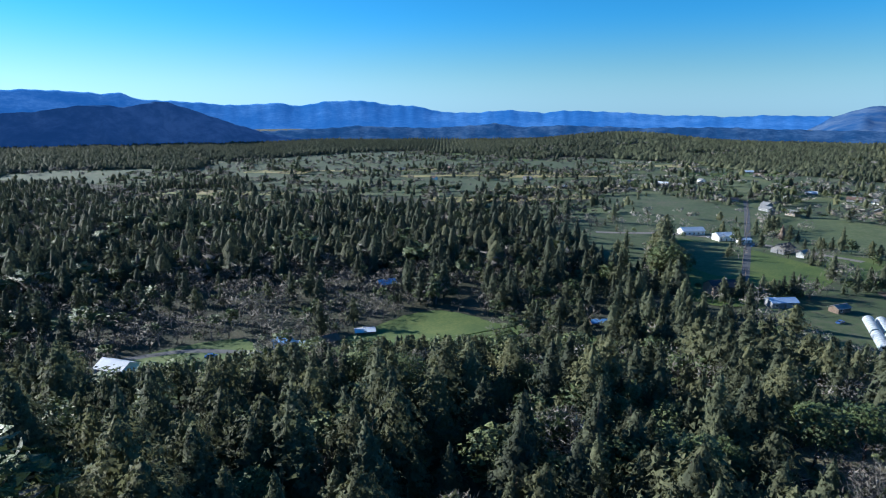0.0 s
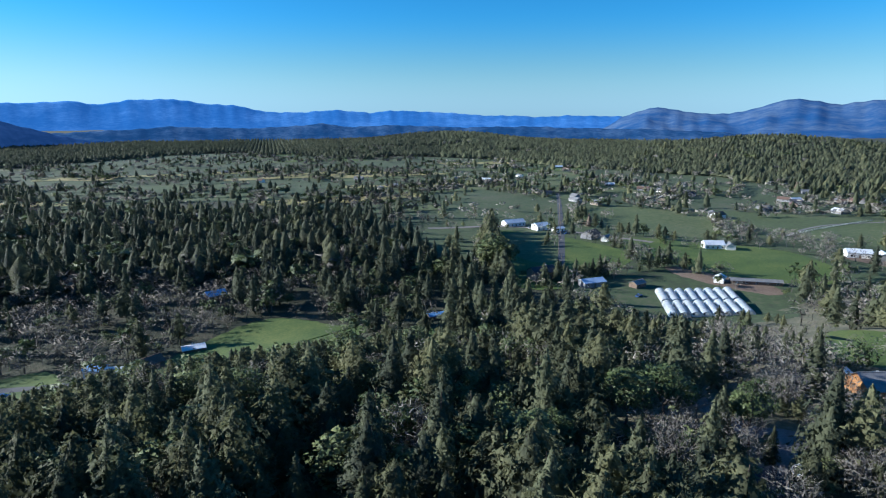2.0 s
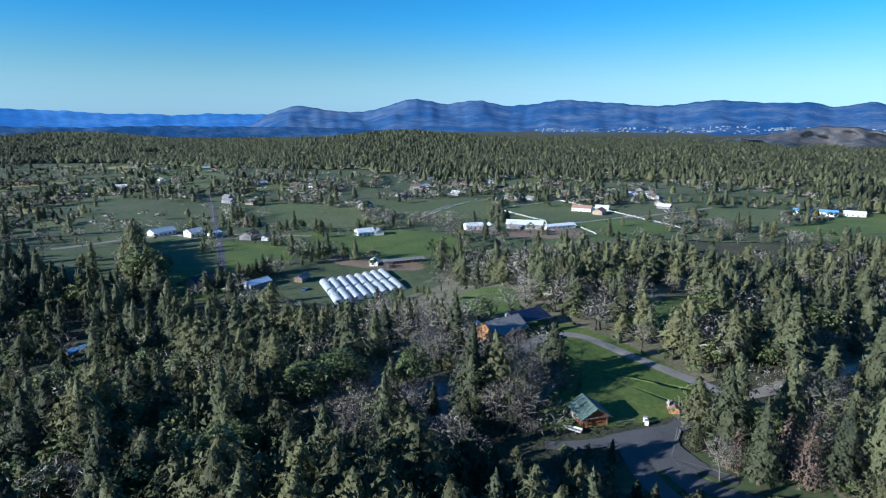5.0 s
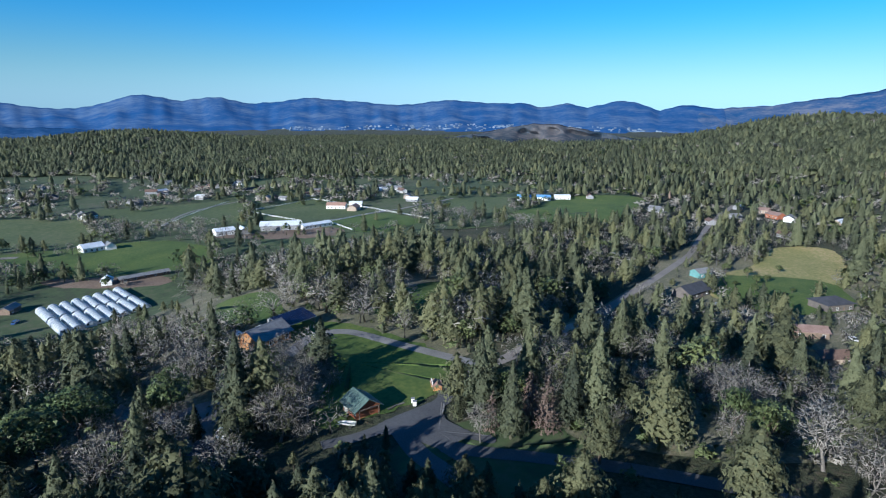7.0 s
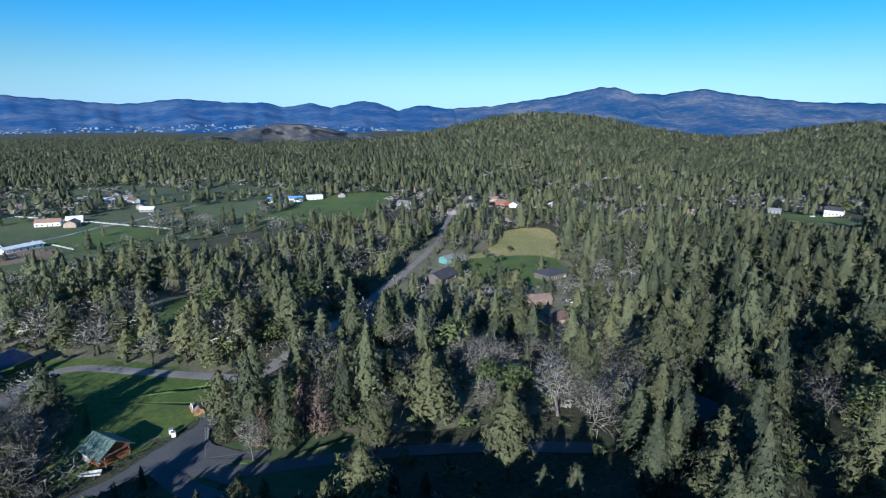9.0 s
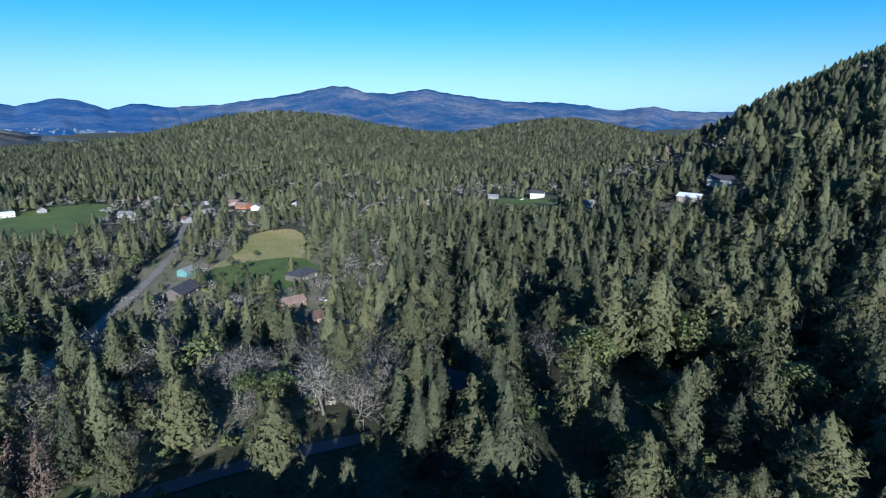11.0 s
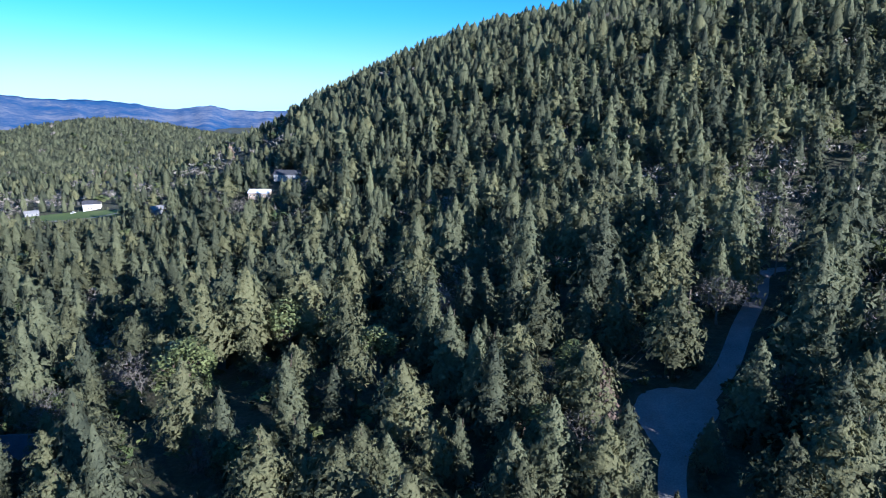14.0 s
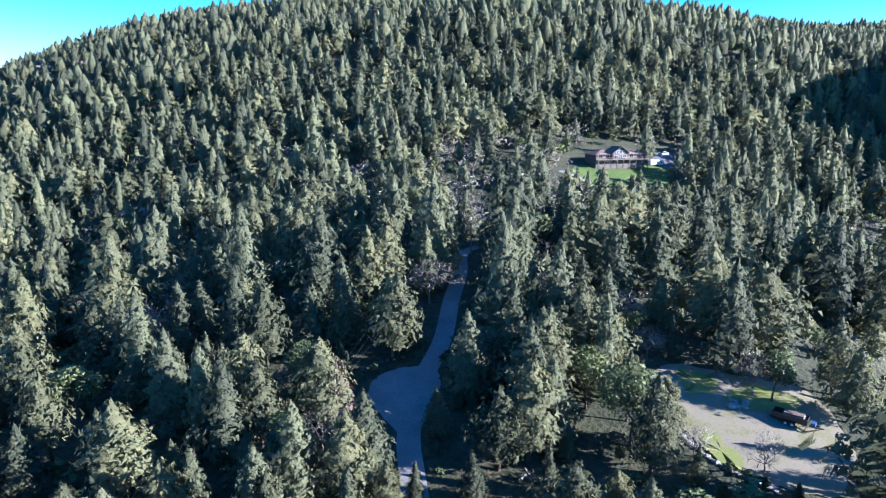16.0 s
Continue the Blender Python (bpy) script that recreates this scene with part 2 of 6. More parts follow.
SKY_B = [(-27, -2.4), (-33.0, -0.2), (-34.3, 0.36), (-35.9, 0.72), (-37.5, 0.41), (-39.7, 0.15), (-41.8, 0.1), (-43.8, 0.56), (-45.3, 1.11), (-46.8, 1.31), (-49.8, 0.84),
         (-51.8, 1.13), (-53.2, 1.15), (-55.3, 0.65), (-57.3, 0.76), (-60.3, 1.22), (-64.4, 0.98), (-67.6, 0.68), (-70.3, 0.68),
         (-73.5, 1.15), (-76.7, 0.89), (-80.9, 0.83), (-82.5, 0.47), (-84.6, 0.87), (-86.6, 0.46), (-89.1, 1.06), (-90.6, 1.0),
         (-93.0, 0.25), (-94.9, 0.73), (-98.1, 0.4), (-104, -2.4)]
SKY_C = [(-88, -2.2), (-93, 0.1), (-98.1, 0.43), (-101.8, 0.7), (-104.9, 1.16), (-108.5, 1.7), (-111.5, 2.38), (-113.0, 2.36), (-114.5, 1.85), (-117.4, 1.73),
         (-118.8, 1.95), (-120.6, 2.18), (-122.7, 1.7), (-126.0, 1.31), (-128.5, 0.97), (-131.6, 0.98), (-135.3, 0.68),
         (-137.9, 0.16), (-141.2, 0.58), (-142.8, 0.16), (-146.5, 0.06), (-155, 0.1), (-170, 0.3)]
# Haze tones per range: the blue is painted air, not rock or trees.
blue_far = haze_mat("haze_tinted_mountain", (0.018, 0.07, 0.2), (0.042, 0.11, 0.26), 0.7)
blue_mid = haze_mat("haze_tinted_wooded_mountain", (0.014, 0.048, 0.13), (0.058, 0.09, 0.155), 0.55)
blue_dark = haze_mat("haze_tinted_wooded_hill", (0.009, 0.028, 0.08), (0.02, 0.046, 0.115), 0.6)
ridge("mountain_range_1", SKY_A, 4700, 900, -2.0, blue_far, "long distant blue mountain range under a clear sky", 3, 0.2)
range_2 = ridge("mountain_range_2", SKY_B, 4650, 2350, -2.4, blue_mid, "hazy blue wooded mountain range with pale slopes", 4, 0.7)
ridge("mountain_range_3", SKY_C, 4650, 2350, -2.4, haze_mat("haze_tinted_grey_mountain", (0.016, 0.05, 0.12), (0.1, 0.112, 0.15), 0.5), "broad blue grey mountain with two summits", 5, 1.0)
# the far town: pale roofs scattered over the foot of the range
rng = np.random.default_rng(31)
co = np.array([v.co[:] for v in range_2.data.vertices])
ca, ce = np.degrees(np.arctan2(-co[:, 0], co[:, 1])), np.degrees(np.arctan2(co[:, 2] - EYE_Z, np.hypot(co[:, 0], co[:, 1])))
foot = np.where((ca < -58) & (ca > -93) & (ce > -1.75) & (ce < -1.1 - 0.02 * np.abs(ca + 77)))[0]
bm = bmesh.new()
for i in rng.choice(foot, 260):
    w, d, hh = rng.uniform(3, 9), rng.uniform(3, 5), rng.uniform(1, 3)
    m = Matrix.Translation(Vector(co[i]) + Vector((rng.normal(0, 14), rng.normal(0, 14), 0.0))) @ Matrix.Rotation(rng.uniform(0, 3), 4, "Z")
    base = [bm.verts.new(m @ Vector(p)) for p in ((-w, -d, -9), (w, -d, -9), (w, d, -9), (-w, d, -9), (-w, -d, hh), (w, -d, hh), (w, d, hh), (-w, d, hh), (-w, 0, hh + 3), (w, 0, hh + 3))]
    for f in ((0, 1, 5, 4), (2, 3, 7, 6), (4, 5, 9, 8), (6, 7, 8, 9), (1, 2, 6, 9, 5), (3, 0, 4, 8, 7)):
        bm.faces.new([base[k] for k in f])
me = bpy.data.meshes.new("far_town")
bm.to_mesh(me)
# haze over the town is painted into these wall tones
me.materials.append(surface("hazy_pale_walls", (0.05, 0.09, 0.15), (0.2, 0.25, 0.32), 0.02, 0.1, 0.8, 0.0))
tagged(new("far_town", me), "pale houses of a far town below mountains", "town", kind="stuff")
# plain, knoll and near hill get painted haze and glow too
hazy_plain = haze_mat("hazy_blue_plain", (0.008, 0.028, 0.075), (0.03, 0.058, 0.115), 0.7, 0.012, 0.07)
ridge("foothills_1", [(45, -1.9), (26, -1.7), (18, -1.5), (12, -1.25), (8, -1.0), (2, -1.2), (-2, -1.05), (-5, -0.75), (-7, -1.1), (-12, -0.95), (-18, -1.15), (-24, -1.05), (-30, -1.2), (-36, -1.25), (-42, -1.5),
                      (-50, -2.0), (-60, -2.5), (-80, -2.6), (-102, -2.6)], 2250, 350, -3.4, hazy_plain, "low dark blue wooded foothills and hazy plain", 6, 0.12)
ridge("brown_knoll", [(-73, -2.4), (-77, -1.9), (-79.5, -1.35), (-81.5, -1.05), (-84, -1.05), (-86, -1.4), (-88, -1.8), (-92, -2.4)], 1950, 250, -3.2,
      haze_mat("hazy_brown_knoll", (0.022, 0.035, 0.05), (0.1, 0.09, 0.09), 0.35), "brown wooded knoll before the mountains", 8)
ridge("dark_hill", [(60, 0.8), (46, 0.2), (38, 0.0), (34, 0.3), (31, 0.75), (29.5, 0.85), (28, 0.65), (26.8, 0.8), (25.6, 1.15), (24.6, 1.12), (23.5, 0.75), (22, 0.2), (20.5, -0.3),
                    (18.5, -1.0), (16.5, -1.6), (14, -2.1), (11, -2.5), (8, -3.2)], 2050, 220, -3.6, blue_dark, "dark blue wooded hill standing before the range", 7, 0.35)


# ---- helpers for things ----
def part(name, me, mat, parent, label=""):
    if isinstance(me, bmesh.types.BMesh):
        bm, me = me, bpy.data.meshes.new(name)
        bm.to_mesh(me)
        bm.free()
    if mat is not None and not me.materials:
        me.materials.append(mat)
    ob = new(name, me)
    ob.parent = parent
    return tagged(ob, label)


def root(name, x, y, rz, label, category, group="", z=None):
    ob = new(name)
    ob.empty_display_size = 0.3
    ob.matrix_basis = pose(x, y, gz(x, y) if z is None else z, 0, 0, rz)
    return tagged(ob, label, category, group)


def turned(x, y, deg):
    """From the plan to the local axes of something turned by deg."""
    c, s = math.cos(radians(deg)), math.sin(radians(deg))
    return c * x - s * y, s * x + c * y


def catmull(points, n, closed):
    p = np.array(points, float)
    m = len(p)
    out = []
    for i in range(m if closed else m - 1):
        a, b, c, d = (p[(i + k) % m] if closed else p[min(max(i + k, 0), m - 1)] for k in (-1, 0, 1, 2))
        t = np.linspace(0, 1, n, endpoint=False)[:, None]
        out.append(0.5 * (2 * b + (c - a) * t + (2 * a - 5 * b + 4 * c - d) * t * t + (3 * b - a - 3 * c + d) * t ** 3))
    if not closed:
        out.append(p[-1:])
    return np.concatenate(out)


CLEAR, STRIPS = [], []  # open polygons, and roads with their half width


HEDGES = []  # field edges where trees stand, and how thickly


def patch(name, outline, mat, label, category, lift=0.06, clear=True, kind="structure", wobble=0.6, hedge=0.0):
    """A piece of open ground that lies on the land: outline smoothed, edge slightly ragged."""
    ring = catmull(outline, 10, True)
    rng = np.random.default_rng(len(CLEAR) + 11)
    ring = ring + rng.normal(0, wobble, ring.shape)
    if clear:
        CLEAR.append(np.array(ring))
    if hedge:
        HEDGES.append((np.array(ring), hedge))
    mid = ring.mean(0)
    far = np.hypot(*mid) > 550
    rows = int(np.clip(np.ptp(ring, axis=0).max() / (20 if far else 8), 8, 60))
    k = np.linspace(0, 1, rows)[:, None, None] ** 0.8
    pts = (mid + (ring - mid)[None] * k).reshape(-1, 2)
    z = height(pts[:, 0], pts[:, 1]) + lift + np.hypot(pts[:, 0], pts[:, 1]) * 0.0004
    ob = new(name, smooth_mesh(array_mesh(name, np.column_stack([pts, z]), grid_faces(rows, len(ring), True))))
    ob.data.materials.append(mat)
    return tagged(ob, label, category, kind=kind)


def strip(name, line, width, mat, label, category="road", lift=0.1, clear=1.0):
    """A road or track that lies on the land; width may be a pair, from start to end."""
    c = catmull(line, 12, False)
    d = np.gradient(c, axis=0)
    d /= np.linalg.norm(d, axis=1)[:, None]
    nrm = np.column_stack([-d[:, 1], d[:, 0]])
    w0, w1 = width if isinstance(width, tuple) else (width, width)
    w = np.linspace(w0, w1, len(c))[:, None] / 2
    STRIPS.append((c, max(w0, w1) / 2 + clear))
    rows = np.stack([c + nrm * w * k for k in (-1, -0.5, 0, 0.5, 1)], 1).reshape(-1, 2)
    z = height(rows[:, 0], rows[:, 1]) + lift + np.hypot(rows[:, 0], rows[:, 1]) * 0.0005 - np.tile([0.05, 0, 0.02, 0, 0.05], len(c))
    ob = new(name, smooth_mesh(array_mesh(name, np.column_stack([rows, z]), grid_faces(len(c), 5))))
    ob.data.materials.append(mat)
    return tagged(ob, label, category, kind="structure")


# ---- open ground ----
patch("valley_floor", [(130, 300), (175, 225), (235, 215), (300, 215), (330, 165), (420, 140), (480, 70), (640, -20), (760, 60), (880, 240), (900, 520), (760, 900), (420, 1150),
                       (60, 1350), (-280, 1560), (-760, 1480), (-900, 1150), (-620, 820), (-260, 930), (-140, 700), (0, 625), (60, 510)], M["meadow"], "patchy green and brown valley meadow", "meadow", 0.02, clear=False)
patch("north_lawn", [(-46, 172), (-44, 215), (-24, 251), (-1, 263), (22, 246), (36, 236), (14, 204), (-6, 166), (-24, 152)], M["lawn"], "bright green lawn among tall trees", "lawn")
patch("farm_yard", [(-118, 195), (-103, 222), (-80, 226), (-66, 187), (-77, 160)], M["lawn"], "shaded green farm yard", "lawn")
patch("grass_strip", [(46, 222), (74, 228), (78, 214), (46, 202)], M["lawn"], "sunlit strip of grass behind trees", "grass")
patch("glade_west", [(-178, 244), (-174, 258), (-163, 248), (-164, 234)], M["lawn"], "small bright glade in the wood", "grass")
patch("shaded_paddock", [(118, 310), (150, 400), (185, 425), (225, 330), (170, 280), (130, 270)], M["lawn"], "green paddock crossed by tree shadows", "grass", 0.08, hedge=0.35)
patch("tunnel_yard", [(165, 262), (200, 276), (250, 262), (238, 205), (205, 192), (165, 205), (150, 235)], M["meadow"], "trodden grass round the tunnels", "yard", 0.06)
patch("ploughed_strip", [(233, 290), (256, 240), (242, 231), (222, 276)], M["soil"], "pale ploughed strip of soil", "field", 0.1, hedge=0.3)
patch("bright_meadow", [(230, 372), (275, 362), (333, 303), (305, 240), (262, 250), (236, 300)], M["lawn"], "bright green meadow with mown lines", "field", 0.07, hedge=0.5)
patch("long_pasture", [(300, 520), (345, 500), (366, 424), (305, 345), (270, 372), (255, 440)], M["pasture"], "long green pasture with tree shadows", "field", 0.07, hedge=0.55)
patch("middle_pasture", [(355, 440), (394, 468), (500, 382), (455, 322), (404, 297), (372, 345)], M["pasture"], "wide green pasture with a track", "field", 0.07, hedge=0.45)
patch("horse_paddock", [(415, 298), (467, 322), (545, 298), (516, 212), (475, 186), (410, 215), (400, 245)], M["pasture"], "fenced green horse paddock", "field", 0.07, hedge=0.12)
patch("low_paddock", [(434, 232), (490, 206), (460, 158), (405, 182)], M["lawn"], "bright green paddock below the stables", "field", 0.09, hedge=0.2)
patch("yard_soil", [(352, 285), (372, 262), (410, 215), (385, 197), (355, 240)], M["soil"], "reddish bare soil round the barns", "yard", 0.12)
patch("rough_field", [(355, 262), (385, 205), (405, 170), (355, 160), (322, 184)], M["pasture"], "rough green field beside woodland", "field", 0.08, hedge=0.6)
patch("east_field", [(588, 176), (632, 98), (498, 108), (512, 155)], M["pasture"], "green field by a far farm", "field", 0.09, hedge=0.6)
patch("blue_barn_field", [(503, 97), (646, 52), (664, -20), (578, -20), (505, 6), (487, 79)], M["lawn"], "smooth bright green field", "field", 0.09, hedge=0.6)
patch("far_field", [(742, 160), (845, 134), (795, 104)], M["pasture"], "small far green field", "field", 0.1, hedge=0.8)
patch("far_slope_field", [(598, 456), (711, 450), (660, 394), (580, 418)], M["pasture"], "far green field below woods", "field", 0.1, hedge=0.8)
for fx, fy, fa, fl, fw in ((330, 820, 20, 150, 55), (230, 700, 10, 120, 40), (60, 640, -5, 130, 40), (-40, 720, 5, 110, 36), (150, 860, 10, 160, 50), (420, 700, 30, 110, 45), (-120, 800, 0, 150, 70), (-70, 690, -4, 130, 40), (40, 1010, 8, 180, 55),
                           (-20, 560, 0, 90, 30), (120, 560, 5, 80, 34), (260, 1010, 15, 170, 60), (520, 590, 40, 90, 40), (330, 610, 25, 80, 40), (-60, 1200, 0, 220, 60), (700, 390, 60, 80, 36), (180, 1180, 10, 200, 50)):
    pts = [turned(a * fl / 2, b * fw / 2, fa) for a, b in ((-1, -0.9), (-0.2, -1), (1, -1), (1, 0.2), (0.9, 1), (-0.1, 0.9), (-1, 1))]
    patch("strip_field", [(fx + a, fy + b) for a, b in pts], M["pasture"], "green strip field edged with trees", "field", 0.12, hedge=0.7)
fr = random.Random(23)
for i in range(46):
    fa, fd = radians(fr.uniform(-31, 26)), 640 + 860 * fr.random()
    fx, fy, fl, fw, ft = -math.sin(fa) * fd, math.cos(fa) * fd, fr.uniform(60, 170), fr.uniform(28, 60), fr.uniform(-14, 22)
    pts = [turned(a * fl / 2, b * fw / 2, ft) for a, b in ((-1, -0.9), (-0.2, -1), (1, -1), (1, 0.2), (0.9, 1), (-0.1, 0.9), (-1, 1))]
    patch("strip_field", [(fx + a, fy + b) for a, b in pts], M[fr.choice(("pasture", "pasture", "lawn", "dry_grass"))], "green strip field edged with trees", "field", 0.13 + 0.01 * i, hedge=0.5)
patch("pale_field", [(295, 789), (393, 919), (451, 860), (428, 726), (383, 664), (300, 665)], M["pasture"], "wide smooth green field in the valley", "field", 0.2, hedge=0.3)
patch("shaded_pasture", [(168, 410), (205, 405), (174, 328), (152, 335)], M["pasture"], "long green pasture in tree shade", "field", 0.1, hedge=0.2)
for ring in ([(70, 82), (64, 110), (150, 178), (270, 215), (330, 150), (400, 55), (300, 30), (160, 25)], [(105, 12), (180, 4), (300, -15), (420, -40), (430, -110), (380, -200), (240, -130), (120, -62)]):
    patch("leaf_litter", ring, M["litter"], "brown leaf litter and brush under open oaks", "ground", 0.03, clear=False)
patch("hill_clearing", [(306, -50), (351, -57), (384, -80), (437, -100), (448, -138), (398, -137), (356, -121), (316, -96)], M["dry_grass"], "open knoll of green and yellow grass", "grass", 0.1, hedge=0.4)
patch("home_glade", [(306, -52), (352, -60), (360, -112), (312, -112), (292, -82)], M["lawn"], "green garden between houses", "lawn", 0.14)
patch("east_lawn", [(112, 60), (121, 68), (128, 80), (136, 94), (143, 92), (145, 70), (137, 46), (128, 33), (117, 33), (103, 40), (92, 52), (100, 58)], M["lawn"], "bright green lawn with long tree shadows", "lawn")
patch("east_glade", [(163, 72), (201, 63), (175, 47), (156, 59)], M["lawn"], "grassy glade with tree shadows", "grass")
patch("north_east_glade", [(173, 137), (177, 120), (150, 97), (137, 104), (150, 122)], M["lawn"], "grassy slope above the blue house", "grass")
patch("pad", [(-50, -70), (-48, -80), (-55, -88), (-64, -84), (-75, -78), (-72, -66), (-64, -56), (-54, -60)], M["pad_gravel"], "gravel parking pad with mossy edges", "yard", 0.1, wobble=0.25)
patch("pad_moss", [(-60, -78), (-67, -80), (-72, -76), (-66, -73)], M["moss"], "patch of yellow moss on the pad", "grass", 0.16, wobble=0.25)
patch("pad_moss", [(-51, -63), (-50, -69), (-53, -71), (-54, -65)], M["moss"], "patch of yellow moss on the pad", "grass", 0.16, wobble=0.25)
patch("pad_moss", [(-55, -80), (-56, -86), (-61, -84), (-60, -80)], M["moss"], "patch of yellow moss on the pad", "grass", 0.16, wobble=0.25)
patch("house_lawn", [(-108, -262), (-118, -276), (-166, -280), (-163, -266), (-128, -241), (-116, -246)], M["lawn"], "green lawn below a hillside house", "lawn", 0.1)
patch("house_parking", [(-160, -282), (-172, -296), (-192, -294), (-176, -274)], M["asphalt"], "shaded asphalt parking by the house", "yard", 0.14)
patch("cut_slope", [(-128, -290), (-142, -300), (-172, -304), (-190, -302), (-170, -292)], M["ground"], "bare cut slope behind the house", "bank", 0.1)
patch("terrace_lawn", [(480, -338), (407, -344), (372, -356), (400, -372), (450, -366)], M["lawn"], "green terrace before a white house", "lawn", 0.2)
patch("turnaround", [(-3, -90), (-6, -95), (-13, -95.5), (-15.5, -91), (-12, -83), (-9, -79), (-6, -82)], M["gravel"], "gravel turning place in shade", "road", 0.13, wobble=0.12)

# Meadow tone in place of lawn paints the driveway's shade into the grass.
patch("shaded_glade", [(76, 16), (84, 34), (98, 30), (106, 14), (96, 2)], M["meadow"], "grass round a driveway, toned dark for shade", "grass")

# ---- roads and tracks ----
strip("hill_road", [(-7, -40), (-8, -68), (-8.5, -79), (-11, -87), (-13, -93), (-18, -103), (-22, -116), (-27, -131), (-30.5, -146), (-36, -152), (-48, -156)], 3.6, M["gravel"], "narrow gravel road up the wooded hill", clear=1.5)
strip("road_verge", [(141, 21.5), (165, 13), (215, 8), (274, 1), (326, -19), (393, -44), (463, -60)], (5.0, 8.0), M["litter"], "brown grassy verge of a country road", "verge", lift=0.06, clear=1.0)
strip("east_road", [(116, 33), (129, 28), (141, 21.5), (165, 13), (215, 8), (274, 1), (326, -19), (393, -44), (463, -60), (526, -75), (640, -110)], (3.6, 4.6), M["road"], "grey country road through woodland", clear=2.2)
strip("driveway_bend", [(124, 30), (115, 33), (109, 32.5), (103, 35), (95, 40), (90, 44), (86, 49)], (3.8, 3.0), M["asphalt"], "wide asphalt driveway in shade", lift=0.14, clear=1.0)
patch("driveway_apron", [(108, 34), (103, 37.3), (98, 40.5), (94, 42), (92, 40), (93, 35), (91.5, 30), (88.5, 26), (87, 23), (89.5, 22), (92.5, 25), (94.5, 23.5), (94.2, 19), (96.5, 19), (97.5, 24), (101.5, 30), (107, 31.8)],
      M["asphalt"], "wide asphalt apron before a cabin", "road", 0.19, wobble=0.08)
strip("driveway_loop", [(96, 38), (88, 31), (83, 24), (78, 18), (70, 14)], 4.0, M["asphalt"], "asphalt driveway in deep shade", lift=0.17, clear=1.0)
strip("driveway_south", [(94, 33), (91, 24), (92, 10), (93, -6), (92, -22), (88, -40)], 3.6, M["asphalt"], "asphalt driveway under trees", lift=0.2, clear=0.5)
strip("house_drive", [(130, 29), (132, 38), (136, 54), (139.5, 70), (133, 77), (120, 77)], 3.6, M["gravel"], "pale gravel drive across a lawn", clear=0.6, lift=0.16)
strip("wood_drive", [(92, 108), (87, 97), (87, 85), (94, 79), (84, 74), (76, 66)], 4.5, M["gravel"], "gravel drive under oaks", clear=0.5)
strip("farm_drive", [(-120, 205), (-100, 214), (-80, 210), (-62, 205)], 5, M["asphalt"], "dark farm drive", clear=1, lift=0.14)
strip("valley_road", [(160, 300), (166, 311), (210, 395), (290, 554), (370, 720)], 4.6, M["asphalt"], "straight valley road", clear=2)
strip("cross_road", [(120, 452), (193, 440), (225, 405), (260, 352)], 6, M["road"], "road past farmhouses", clear=2, lift=0.2)
strip("white_track", [(380, 352), (440, 372), (500, 366)], 3, M["gravel"], "pale farm track", clear=1, lift=0.2)
strip("stable_lane", [(400, 246), (470, 222), (540, 190), (600, 170)], 4, M["gravel"], "pale lane past the stables", clear=1, lift=0.2)
strip("terrace_drive", [(480, -330), (430, -340), (395, -352), (372, -372)], 3.5, M["gravel"], "pale drive to a white house", clear=1, lift=0.3)
strip("house_track", [(-48, -156), (-70, -190), (-98, -228), (-112, -252), (-104, -268)], 3.2, M["gravel"], "gravel drive to the hillside house", clear=0.3)


# ---- trees ----
def merge(parts_):
    vs, fs, k = [], [], 0
    for v, f in parts_:
        vs.append(v)
        fs.append(f + k)
        k += len(v)
    return np.concatenate(vs), np.concatenate(fs)


def tube(path, radii, sides):
    """A tapered limb along a path, in triangles."""
    path = np.asarray(path, float)
    ang = np.arange(sides) * 2 * math.pi / sides
    d = np.gradient(path, axis=0)
    d /= np.linalg.norm(d, axis=1)[:, None] + 1e-9
    ref = np.where(np.abs(d[:, 2:3]) > 0.9, np.array([[1.0, 0, 0]]), np.array([[0, 0, 1.0]]))
    u = np.cross(d, ref)
    u /= np.linalg.norm(u, axis=1)[:, None] + 1e-9
    w = np.cross(d, u)
    v = path[:, None] + np.asarray(radii)[:, None, None] * (u[:, None] * np.cos(ang)[None, :, None] + w[:, None] * np.sin(ang)[None, :, None])
    q = grid_faces(len(path), sides, True)
    return v.reshape(-1, 3), np.concatenate([q[:, [0, 1, 2]], q[:, [0, 2, 3]]])


def trunk_of(rng, h, r, sides=7, lean=0.02, steps=6):
    t = np.linspace(0, 1, steps)
    x = rng.normal(0, lean * h) * t ** 2
    y = rng.normal(0, lean * h) * t ** 2
    return tube(np.column_stack([x, y, t * h]), r * (1 - 0.93 * t) + 0.15 * r * (t < 0.05), sides)


def full_radius(f):
    return 1.08 * (1 - f) ** 0.84 * min(1.0, 0.6 + 2.2 * f)


def pine_radius(f):
    return 0.45 * (1 - f) ** 0.6 + 0.75 * math.sin(math.pi * (0.16 + 0.82 * f)) * (1 - 0.35 * f)


def sprays_of(rootp, tip, width, roll, rng):
    """Pointed sprays, one triangle each, rolled about their own length."""
    n = len(rootp)
    d = tip - rootp
    side = np.cross(d, np.array([0, 0, 1.0]))
    side /= np.linalg.norm(side, axis=1)[:, None] + 1e-9
    up = np.cross(side, d)
    up /= np.linalg.norm(up, axis=1)[:, None] + 1e-9
    a = rng.normal(0, roll, n)[:, None]
    off = (side * np.cos(a) + up * np.sin(a)) * np.asarray(width)[:, None] * 0.5
    v = np.stack([rootp + off, tip, rootp - off], 1).reshape(-1, 3)
    return v, np.arange(3 * n).reshape(-1, 3)


